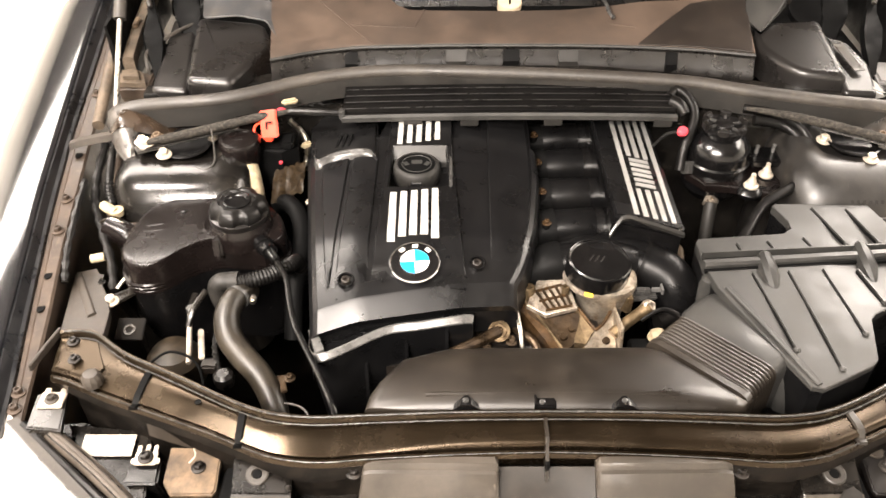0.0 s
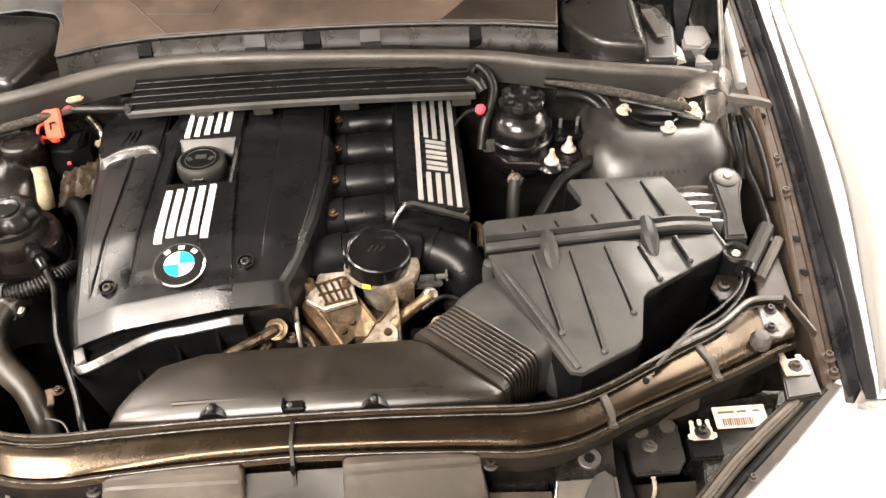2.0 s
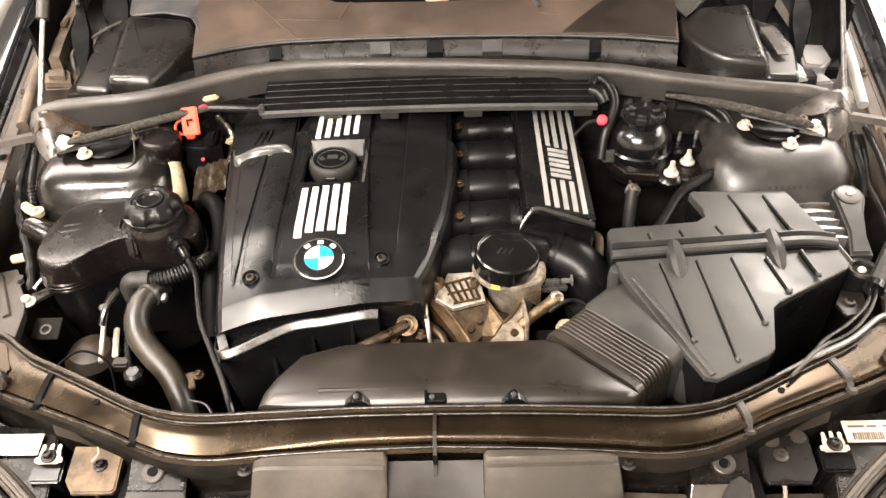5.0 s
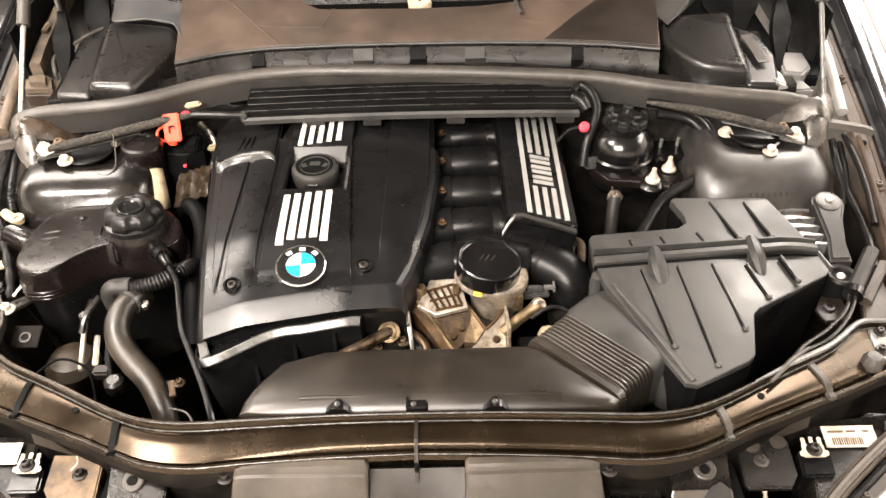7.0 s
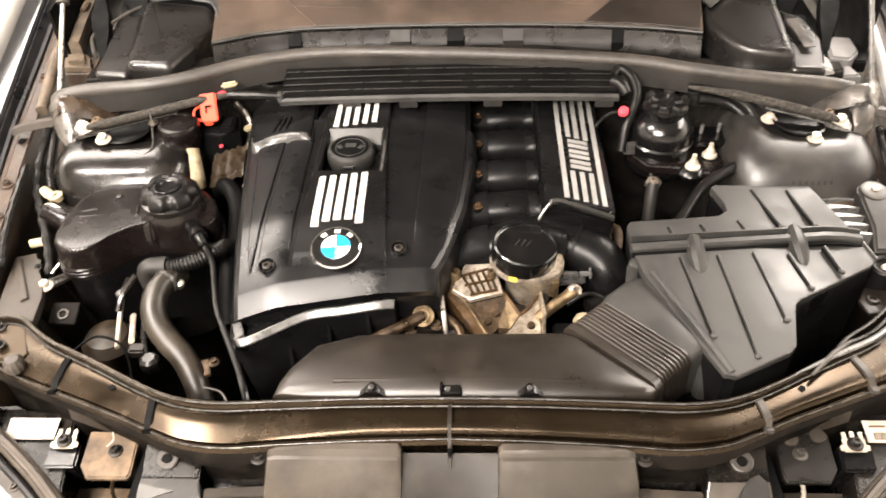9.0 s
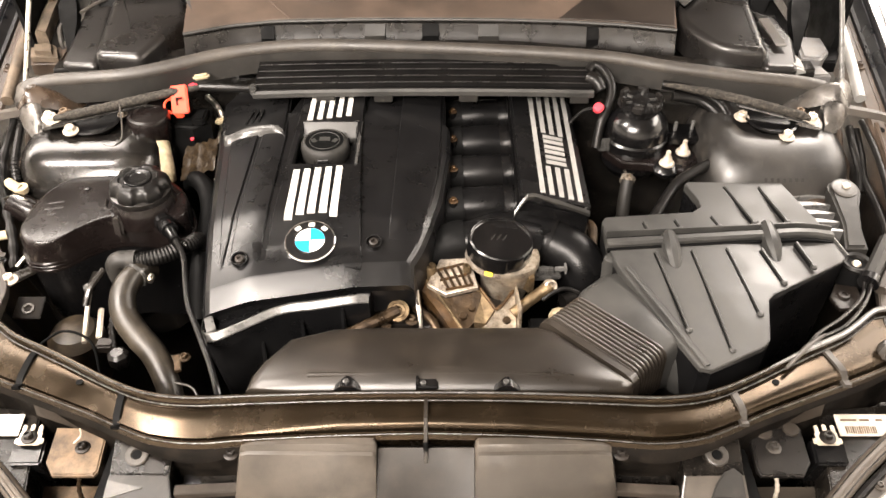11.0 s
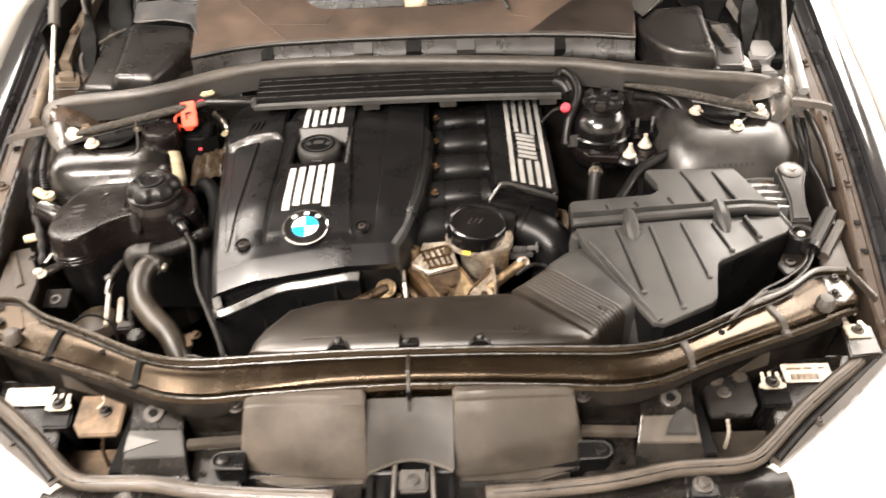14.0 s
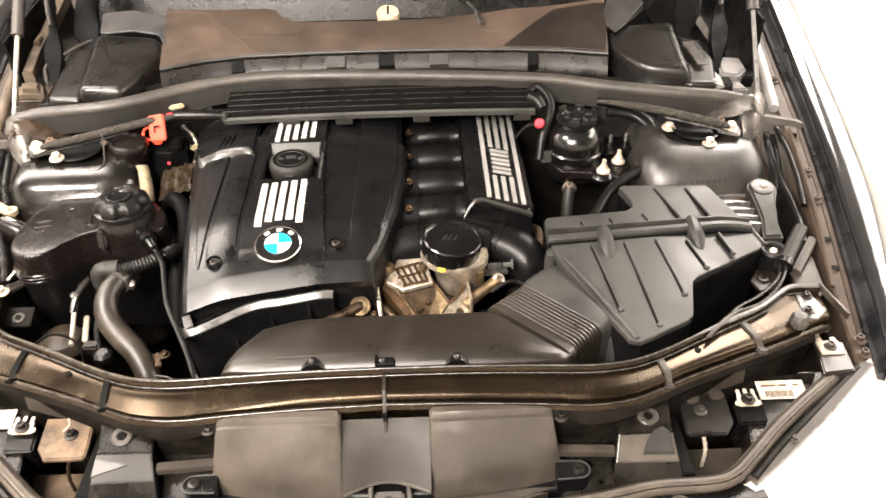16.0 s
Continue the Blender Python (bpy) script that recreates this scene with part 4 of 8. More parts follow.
def intake():
    i = thing("intake_manifold", "black plastic intake manifold with runners and a silver-striped cover", "intake manifold", (0.12, 0.5, 0.70))
    part("plenum", mesh(lambda b: prism(b, [(0.124, 0.352), (0.122, 0.70), (0.230, 0.70), (0.232, 0.358), (0.226, 0.342)], lambda x, y: plate_z(x, y) - 0.006, 0.70, 0.008)), M_GLOSS, i)
    part("top_plate", mesh(lambda b: prism(b, [(0.128, 0.352), (0.126, 0.69), (0.228, 0.69), (0.231, 0.350), (0.222, 0.340), (0.148, 0.354)], plate_z, lambda x, y: plate_z(x, y) - 0.012, 0.004)), M_COVER, i)
    part("front_bevel", mesh(lambda b: loft(b, [[(x, y + 0.001, z), (x, y - 0.0035, z - 0.003), (x, y - 0.003, z - 0.008), (x, y + 0.004, z - 0.005)] for x, y, z in ((0.136, 0.352, 0.8255), (0.150, 0.357, 0.8235), (0.19, 0.349, 0.814), (0.228, 0.338, 0.806))])), M_ARM, i, "satin front edge")
    # The tip is paler than the rest of the front edge.
    part("bevel_tip", mesh(lambda b: loft(b, [[(x, y + 0.001, z), (x, y - 0.0035, z - 0.003), (x, y - 0.003, z - 0.008), (x, y + 0.004, z - 0.005)] for x, y, z in ((0.120, 0.336, 0.806), (0.129, 0.345, 0.817), (0.139, 0.3525, 0.8256))])), M_EDGE, i, "paler corner of the front edge")
    # silver inlay: long bars with a block of plain shapes between
    for k in range(5):
        x = 0.162 + k * 0.0136
        for a, d in (((0.362, 0.690),) if k in (0, 4) else ((0.362, 0.428), (0.520, 0.690))):
            part("inlay_bar", mesh(lambda b: flat(b, (x, a - k * 0.002), (x - 0.001 + k * 0.0005, d), 0.0074, plate_z, 0.0006)), M_STRIP, i, "silver inlay bar")
    for y in (0.447, 0.474, 0.501):
        for dy in (-0.0062, 0.0062):
            part("plain_block", mesh(lambda b: flat(b, (0.1735, y + dy), (0.2045, y + dy - 0.002), 0.0078, plate_z, 0.0006, 3)), M_STRIP, i, "silver plain block")
    for y in (0.315, 0.394, 0.476, 0.559, 0.640):
        part("runner", mesh(lambda b: tube(b, [(-0.01, y - 0.004, 0.735), (0.03, y, 0.764), (0.075, y, 0.772), (0.112, y + 0.004, 0.770), (0.150, y + 0.006, 0.758)], lambda t: 0.0315 - 0.003 * math.sin(math.pi * t), 20, 6)), M_RUN, i)
        # Added black sleeve darkens the runner's inner end, like shade in the gap.
        part("shade_sleeve", mesh(lambda b: tube(b, [(-0.008, y - 0.004, 0.738), (0.030, y - 0.001, 0.7645), (0.050, y, 0.769)], 0.0318, 18, 4)), M_INK, i)
        part("collar", mesh(lambda b: tube(b, [(0.108, y + 0.004, 0.768), (0.122, y + 0.005, 0.768)], 0.0322, 18, 2)), M_GLOSS, i)
        bolt(i, (0.0335, y + 0.061, 0.794), M_GOLD, 0.55, (0, 0, 0))
        part("bolt_boss", mesh(lambda b: lathe(b, (0.0335, y + 0.061, 0.74), [(0.0075, 0), (0.0072, 0.050), (0.0065, 0.0545)], 12)), M_INK, i)
    # throttle elbow in front
    part("elbow", mesh(lambda b: tube(b, [(0.06, 0.355, 0.735), (0.11, 0.352, 0.752), (0.16, 0.340, 0.752), (0.205, 0.318, 0.742), (0.222, 0.300, 0.72), (0.225, 0.29, 0.66)], lambda t: 0.034 + 0.002 * t, 22, 6)), M_RUN, i)
    part("elbow_ring", mesh(lambda b: tube(b, [(0.172, 0.336, 0.751), (0.177, 0.334, 0.750)], 0.0375, 22, 2)), M_SHADE, i)
    part("bracket_clip", mesh(lambda b: box(b, (0.165, 0.272, 0.742), (0.040, 0.014, 0.008), Matrix.Rotation(0.1, 3, "Z"), 0.002)), M_EDGE, i)


intake()

# ---- engine block, oil filter ----
blk = thing("engine_block", "oily dark engine block below the covers", "engine", (0, 0.45, 0.31))
part("block", mesh(lambda b: prism(b, [(-0.26, 0.22), (-0.30, 0.62), (0.12, 0.62), (0.12, 0.20), (-0.02, 0.19)], 0.715, 0.32, 0.02)), M_DARK, blk)
part("timing_case", mesh(lambda b: prism(b, [(-0.20, 0.185), (-0.20, 0.24), (0.10, 0.24), (0.10, 0.165), (-0.02, 0.175)], 0.70, 0.32, 0.01)), M_DARK, blk)

of = thing("oil_filter_housing", "oily cast aluminium oil filter housing with black screw cap", "oil filter housing", (0.09, 0.28, 0.60))
OC = Vector((0.096, 0.286, 0))
LEAN = Matrix.Rotation(0.09, 3, "Y") @ Matrix.Rotation(0.03, 3, "X")
cap_at = OC + Vector((0.001, -0.001, 0.776))
cap_body = part("cap", mesh(lambda b: lathe(b, cap_at, [(0.0430, -0.002), (0.0458, 0.000), (0.0460, 0.021), (0.0452, 0.0245), (0.0432, 0.0262), (0.0418, 0.0255), (0.0412, 0.0236), (0.040, 0.0228), (0.004, 0.0232)], 48, LEAN, lambda k: 1.0 if k % 4 < 3 else 0.986)), M_CAP, of, "glossy black screw cap", 24)
for dx in (-0.011, -0.003, 0.005):
    part("moulded_mark", mesh(lambda b: box(b, cap_at + LEAN @ Vector((dx, 0.004, 0.0236)), (0.0018, 0.013, 0.0010), LEAN @ Matrix.Rotation(-0.5, 3, "Z"))), M_KNOB, cap_body)
part("barrel", mesh(lambda b: lathe(b, OC + Vector((0, 0, 0.60)), [(0.030, 0), (0.032, 0.10), (0.035, 0.125), (0.039, 0.145), (0.0420, 0.160), (0.0435, 0.168), (0.0432, 0.1735), (0.0420, 0.177)], 40, LEAN)), M_PALE, of, "oil-stained bright aluminium barrel", 40)
part("collar", mesh(lambda b: lathe(b, OC + Vector((-0.002, -0.001, 0.764)), [(0.043, 0), (0.0452, 0.003), (0.0454, 0.007), (0.044, 0.010)], 40, LEAN)), M_WET, of, "bright aluminium collar")
part("sticker", mesh(lambda b: box(b, (OC.x - 0.015, OC.y - 0.0445, 0.7735), (0.012, 0.0025, 0.0065), Matrix.Rotation(-0.3, 3, "Z") @ Matrix.Rotation(-0.2, 3, "X"), 0.0008)), M_YELLOW, of, "small yellow paint mark")
part("side_lug", mesh(lambda b: prism(b, [(0.130, 0.268), (0.145, 0.262), (0.145, 0.246), (0.138, 0.244), (0.130, 0.252)], 0.764, 0.735, 0.002)), M_TANC, of)
# bright ribbed head of the cooler
of_z = lambda x, y: 0.767 - (0.295 - y) * 0.24
HEAD = [(-0.004, 0.242), (0.016, 0.288), (0.045, 0.298), (0.060, 0.270), (0.067, 0.238), (0.022, 0.226)]
part("cooler_head", mesh(lambda b: prism(b, HEAD, of_z, lambda x, y: of_z(x, y) - 0.007, 0.0015)), M_WET, of, "wet bright ribbed casting, oil-stained")
QA, QB, QC, QD = Vector((0.006, 0.262)), Vector((0.048, 0.274)), Vector((0.060, 0.240)), Vector((0.022, 0.232))
grid = lambda u, v: QA.lerp(QB, u).lerp(QD.lerp(QC, u), v)
for v in (0.0, 0.5, 1.0):
    part("cast_rib", mesh(lambda b: strip(b, grid(0.0, v), grid(1.0, v), 0.0026, 0.0030, of_z, 5)), M_GOLD, of)
for u in (0.12, 0.34, 0.56, 0.78, 0.97):
    part("cast_rib", mesh(lambda b: strip(b, grid(u, 0.0), grid(u, 1.0), 0.0034, 0.0034, of_z, 5)), M_CAST, of)
for x, y, z, r, m in ((0.001, 0.264, 0.757, 0.0085, M_TANC), (0.028, 0.300, 0.757, 0.009, M_CAST), (0.052, 0.262, 0.759, 0.006, M_TANC)):
    part("eye_boss", mesh(lambda b: lathe(b, (x, y, z), [(r, -0.03), (r, 0.009), (r * 0.85, 0.012), (r * 0.5, 0.012), (r * 0.45, 0.004)], 18)), m, of)
bolt(of, (0.010, 0.306, 0.766), M_RUST, 1.1, (0, 0, 0), "cap_nut")


def wedge(b, pts, low):
    v = [b.verts.new(p) for p in pts]
    u = [b.verts.new((p[0], p[1], low)) for p in pts]
    b.faces.new(v)
    b.faces.new(u[::-1])
    for i in range(len(v)):
        b.faces.new((v[i], u[i], u[(i + 1) % len(v)], v[(i + 1) % len(v)]))


part("cooler_body", mesh(lambda b: wedge(b, [(-0.002, 0.240, 0.744), (0.022, 0.227, 0.741), (0.067, 0.238, 0.744), (0.072, 0.236, 0.738), (0.060, 0.197, 0.722), (0.044, 0.184, 0.716), (0.014, 0.216, 0.732)], 0.66)), M_CAST, of, "brown oil-soaked casting face")
part("long_flange", mesh(lambda b: loft(b, [[(x - 0.006, y - 0.005, z - 0.03), (x - 0.006, y - 0.005, z), (x + 0.004, y + 0.004, z + 0.004), (x + 0.006, y + 0.006, z + 0.002), (x + 0.006, y + 0.006, z - 0.03)] for x, y, z in ((-0.014, 0.258, 0.744), (-0.002, 0.243, 0.742), (0.012, 0.224, 0.735), (0.026, 0.206, 0.727), (0.040, 0.186, 0.716))])), M_GOLD, of, "oil-gold gasket flange")
part("flange_edge", mesh(lambda b: tube(b, [(-0.008, 0.259, 0.749), (0.010, 0.236, 0.743), (0.030, 0.209, 0.730), (0.044, 0.189, 0.719)], 0.0022, 8)), M_TANC, of)
part("middle_facet", mesh(lambda b: wedge(b, [(0.066, 0.250, 0.743), (0.090, 0.216, 0.731), (0.077, 0.198, 0.722), (0.061, 0.198, 0.7235)], 0.66)), M_TANC, of, "brown-streaked triangular casting face")
part("pale_plate", mesh(lambda b: wedge(b, [(0.090, 0.217, 0.726), (0.118, 0.250, 0.735), (0.119, 0.192, 0.716), (0.092, 0.184, 0.713), (0.068, 0.192, 0.714), (0.078, 0.199, 0.719)], 0.66)), M_PALE, of, "bright pale machined face")
part("ridge", mesh(lambda b: tube(b, [(0.064, 0.254, 0.746), (0.078, 0.233, 0.739), (0.091, 0.215, 0.731)], 0.0024, 8)), M_GOLD, of)
part("ridge", mesh(lambda b: tube(b, [(0.091, 0.215, 0.731), (0.104, 0.226, 0.735), (0.118, 0.248, 0.740)], 0.0026, 8)), M_GOLD, of)
part("fin", mesh(lambda b: box(b, (0.121, 0.222, 0.728), (0.0035, 0.070, 0.050), Matrix.Rotation(0.06, 3, "Z") @ Matrix.Rotation(-0.15, 3, "X"), 0.001)), M_PALE, of)
part("pipe_stub", mesh(lambda b: tube(b, [(0.114, 0.210, 0.728), (0.140, 0.226, 0.740), (0.166, 0.241, 0.750)], lambda t: 0.0082 + 0.0012 * (t > 0.8), 14, 4)), M_TANC, of, "brass-brown pipe stub")
part("stub_end", mesh(lambda b: lathe(b, (0.166, 0.2415, 0.7505), [(0.0102, -0.003), (0.0102, 0.004), (0.0085, 0.006), (0.0060, 0.005), (0.005, 0.001)], 18, Matrix.Rotation(-0.5, 3, "Z") @ Matrix.Rotation(1.0, 3, "X") @ Matrix.Rotation(0.8, 3, "Y"))), M_WET, of)
part("spring_clip", mesh(lambda b: box(b, (0.164, 0.272, 0.753), (0.022, 0.009, 0.008), None, 0.0015)), M_EDGE, of, "dull silver spring clip")
part("clip_head", mesh(lambda b: box(b, (0.183, 0.273, 0.754), (0.014, 0.006, 0.006), None, 0.001), lambda b: box(b, (0.191, 0.273, 0.755), (0.003, 0.016, 0.010), None, 0.001)), M_BRIGHT, of)
for x, y, z, r in ((0.046, 0.206, 0.727, 0.006), (0.106, 0.205, 0.720, 0.006), (0.058, 0.216, 0.732, 0.005)):
    part("boss", mesh(lambda b: lathe(b, (x, y, z), [(r * 1.2, -0.03), (r, 0), (r * 0.8, 0.004), (r * 0.4, 0.004)], 16, Matrix.Rotation(0.35, 3, "X"))), M_CAST, of)
part("tucked_wire", mesh(lambda b: tube(b, [(0.046, 0.180, 0.716), (0.060, 0.172, 0.712), (0.068, 0.182, 0.716), (0.082, 0.176, 0.712)], 0.004, 8)), M_INK, of)
part("pale_tag", mesh(lambda b: box(b, (0.047, 0.172, 0.712), (0.014, 0.012, 0.006), Matrix.Rotation(0.5, 3, "Z"), 0.002)), M_NUT, of)
part("oily_hose", mesh(lambda b: tube(b, [(-0.02, 0.225, 0.725), (0.004, 0.196, 0.728), (0.012, 0.176, 0.715)], 0.006, 10)), M_CAST, of)
part("dark_gap", mesh(lambda b: prism(b, [(-0.10, 0.20), (-0.03, 0.25), (0.0, 0.22), (-0.02, 0.185)], 0.705, 0.66, 0.003)), M_DARK, of)
for x, y in ((-0.062, 0.202), (-0.085, 0.196), (-0.025, 0.212)):
    bolt(of, (x, y, 0.712), M_RUST, 0.7)
for (x, y, z) in ((-0.043, 0.208, 0.736),):
    e = thing("lifting_eye", "oily brown steel lifting eye on the engine", "lifting eye", (x, y, 0.70))
    part("arm", mesh(lambda b: tube(b, [(-0.115, 0.178, 0.722), (-0.08, 0.190, 0.730), (x, y, z)], lambda t: 0.0065 + 0.003 * t, 10)), M_CAST, e)
    part("ring", mesh(lambda b: lathe(b, (x, y, z), [(0.0045, -0.006), (0.0150, -0.006), (0.0158, 0.000), (0.0150, 0.003), (0.0105, 0.0035), (0.0095, 0.005), (0.0060, 0.005), (0.0045, 0.002)], 28, Matrix.Rotation(0.6, 3, "X"))), M_TANC, e, "worn brown eye with an open hole")
    part("eye_hole", mesh(lambda b: lathe(b, (x, y + 0.001, z - 0.002), [(0.0048, -0.002), (0.0048, 0.002)], 18, Matrix.Rotation(0.6, 3, "X"))), M_INK, e)
    part("hook", mesh(lambda b: tube(b, [(-0.018, 0.235, 0.75), (-0.014, 0.205, 0.738), (-0.010, 0.18, 0.71)], 0.0035, 8)), M_STEEL, e)

# ---- air filter box, bellows and front duct ----


def airbox_z(x, y):
    return 0.789 - max(0, 0.16 - y) * 0.06 - max(0, x - 0.53) * 0.25


def airbox():
    a = thing("air_filter_box", "grey-black ribbed plastic air filter box, dusty", "air filter box", (0.41, 0.25, 0.56))
    out = [(0.253, 0.345), (0.381, 0.357), (0.395, 0.368), (0.396, 0.385), (0.384, 0.424), (0.390, 0.430), (0.530, 0.426), (0.572, 0.318), (0.578, 0.272), (0.566, 0.258), (0.450, 0.186), (0.441, 0.176), (0.424, 0.108), (0.414, 0.098), (0.342, 0.062), (0.328, 0.066), (0.256, 0.238), (0.247, 0.285), (0.247, 0.335)]
    part("lid", mesh(lambda b: prism(b, out, airbox_z, 0.776, 0.008, 5, 0.0)), M_BOX, a, sharp=50)
    # Walls of the same plastic as the lid; black stands in for shade.
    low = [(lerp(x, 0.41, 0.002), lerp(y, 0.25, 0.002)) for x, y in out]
    part("tub", mesh(lambda b: prism(b, low, 0.776, 0.56, 0.0, 1, 0.05)), M_COVER, a, "box walls below the lid, blackened for shade")
    part("joint_bar", mesh(lambda b: strip(b, (0.246, 0.283), (0.570, 0.310), 0.013, 0.009, airbox_z, 12)), M_BOX, a)
    part("joint_bar", mesh(lambda b: strip(b, (0.248, 0.302), (0.572, 0.324), 0.004, 0.010, airbox_z, 12)), M_BOX, a)
    # Black strips stand in for shade between and below the bars.
    part("joint_shade", mesh(lambda b: strip(b, (0.2475, 0.2935), (0.571, 0.3185), 0.0055, 0.0040, airbox_z, 12)), M_INK, a, "black strip for the shade between the joint bars")
    part("joint_shade", mesh(lambda b: strip(b, (0.2455, 0.2740), (0.569, 0.3010), 0.0050, 0.0012, airbox_z, 12)), M_INK, a)
    part("bright_end", mesh(lambda b: strip(b, (0.566, 0.330), (0.580, 0.272), 0.004, 0.004, airbox_z, 4)), M_EDGE, a)
    for x, y in ((0.334, 0.270), (0.476, 0.290)):
        part("clip_lug", mesh(lambda b: lathe(b, (x, y, 0.788), [(0.0005, -0.034), (0.012, -0.026), (0.016, -0.010), (0.0165, 0.0), (0.016, 0.010), (0.010, 0.024), (0.0005, 0.038)], 10, Matrix.Rotation(radians(100), 3, "X") @ Matrix.Diagonal((0.78, 0.95, 1.2)))), M_BOX, a, sharp=20)
    ribs = (((0.443, 0.418), (0.464, 0.330)), ((0.494, 0.415), (0.512, 0.333)), ((0.407, 0.346), (0.413, 0.322)), ((0.307, 0.333), (0.310, 0.312)), ((0.353, 0.338), (0.357, 0.318)),
            ((0.312, 0.268), (0.327, 0.124)), ((0.363, 0.272), (0.374, 0.092)), ((0.412, 0.276), (0.423, 0.150)), ((0.459, 0.274), (0.470, 0.207)), ((0.511, 0.288), (0.519, 0.238)))
    for p, q in ribs:
        part("rib", mesh(lambda b: strip(b, p, q, 0.0040, 0.0026, airbox_z, 6, 0, 0.7)), M_BOX, a)
        # Raised black line by each rib stands for the shade in its crease.
        part("rib_shade", mesh(lambda b: strip(b, (p[0] - 0.0030, p[1] - 0.002), (q[0] - 0.0030, q[1] + 0.002), 0.0020, 0.0006, airbox_z, 6)), M_INK, a)
        part("rib_end", mesh(lambda b: lathe(b, (q[0], q[1], airbox_z(*q)), [(0.0046, -0.002), (0.0046, 0.0016), (0.002, 0.0034)], 12)), M_BOX, a)
    part("edge_rib", mesh(lambda b: strip(b, (0.268, 0.238), (0.338, 0.068), 0.007, 0.003, airbox_z, 8)), M_BOX, a)
    for y in (0.338, 0.358, 0.378, 0.398, 0.418):
        part("fin", mesh(lambda b: loft(b, [[(x, y + d - w, 0.74), (x, y + d - w, z), (x, y + d + w, z), (x, y + d + w, 0.74)] for x, d, w, z in ((0.545, 0.002, 0.0065, 0.770), (0.572, 0.0, 0.004, 0.772), (0.604, -0.002, 0.0015, 0.770))])), M_BRIGHT, a)
    part("corner_post", mesh(lambda b: lathe(b, (0.252, 0.268, 0.735), [(0.011, 0), (0.012, 0.03), (0.010, 0.044), (0.005, 0.047)], 14)), M_BOX, a)
    return a


airbox()

D, W = Vector((0.70, 0.714, 0)), Vector((0.714, -0.70, 0))


def throat(c, half, z0, z1):
    """A rounded flat cross-section, across the way of the duct."""
    r, pts = 0.016, []
    for sx, sz, a0 in ((1, 1, 0), (-1, 1, 90), (-1, -1, 180), (1, -1, 270)):
        for k in range(4):
            a = radians(a0 + 30 * k)
            pts.append(Vector(c) + W * ((half - r) * sx + r * math.cos(a)) + Vector((0, 0, (z1 - r if sz > 0 else z0 + r) + r * math.sin(a))))
    return pts


bel = thing("intake_bellows", "ribbed black rubber bellows between duct and filter box", "bellows", (0.23, 0.14, 0.70))
A0 = Vector((0.196, 0.094, 0))


def bellows(b):
    rings = []
    for k in range(91):
        t = k / 90
        w = 0.0078 * (abs(math.cos(math.pi * t * 9)) ** 0.8 - 0.6)
        rings.append(throat(A0 + D * (0.008 + 0.062 * t), 0.069 + w, 0.700 - w, lerp(0.786, 0.781, t) + w))
    loft(b, rings)


part("folds", mesh(bellows), M_WIDE, bel, sharp=60)
part("cuff", mesh(lambda b: loft(b, [throat(A0 + D * t, 0.0735, 0.697, 0.788) for t in (-0.002, 0.010)])), M_WIDE, bel)
nk = thing("filter_box_neck", "grey-black plastic neck into the filter box", "air duct", (0.27, 0.18, 0.68))
part("neck", mesh(lambda b: loft(b, [throat(A0 + D * 0.069, 0.071, 0.698, 0.783), throat(A0 + D * 0.085, 0.074, 0.69, 0.785), throat(A0 + D * 0.125 + W * 0.004, 0.078, 0.67, 0.781), throat(A0 + D * 0.150 + W * 0.010, 0.080, 0.66, 0.775)])), M_BOX, nk)
part("shoulder", mesh(lambda b: tube(b, [(0.315, 0.135, 0.772), (0.322, 0.118, 0.745), (0.326, 0.105, 0.70)], 0.018, 12)), M_BOX, nk)

duct = thing("front_air_duct", "broad flat matt black plastic air duct behind the beam", "air duct", (0.02, 0.06, 0.70))
DUCT_EDGE = [(-0.214, 0.030), (-0.209, 0.050), (-0.198, 0.073), (-0.172, 0.108), (-0.121, 0.125), (-0.06, 0.128), (0.02, 0.127), (0.085, 0.128), (0.140, 0.128), (0.160, 0.121), (0.190, 0.092), (0.222, 0.062), (0.246, 0.040), (0.238, 0.030), (0.218, 0.027)]


def duct_body(b):
    mid = (0.02, 0.055)
    rings = []
    for f, z in ((0.93, 0.66), (0.985, 0.72), (1.0, 0.765), (1.0, 0.780), (0.993, 0.7855), (0.975, 0.789), (0.93, 0.7915), (0.7, 0.7955), (0.4, 0.7985), (0.02, 0.7995)):
        ring = []
        for x, y in DUCT_EDGE + [(0.12, 0.0255), (0.02, 0.0255), (-0.08, 0.0255), (-0.16, 0.0265)]:
            ring.append((lerp(mid[0], x, f), lerp(mid[1], y, f), z - max(0, 0.05 - lerp(mid[1], y, f)) * 0.15))
        rings.append(ring)
    loft(b, rings)


part("shell", mesh(duct_body), M_WIDE, duct, sharp=50)
part("front_ridge", mesh(lambda b: tube(b, [(x, 0.045, 0.7945 - 0.02 * max(0, abs(x - 0.01) - 0.12)) for x in lin(-0.14, 0.16, 13)], 0.0035, 8, 2)), M_WIDE, duct)
for x, y in ((-0.092, 0.030), (0.094, 0.029)):
    part("clip", mesh(lambda b: loft(b, [[(x + w * u, y + v, z) for u, v in ((-1, -0.006), (1, -0.006), (0.9, 0.004), (0.45, 0.0085), (-0.45, 0.0085), (-0.9, 0.004))] for w, z in ((0.017, 0.782), (0.016, 0.791), (0.008, 0.799), (0.004, 0.8005))])), M_GLOSS, duct)
    part("clip_pin", mesh(lambda b: lathe(b, (x - 0.001, y, 0.800), [(0.0035, 0), (0.0035, 0.003), (0.0015, 0.004)], 10)), M_EDGE, duct)
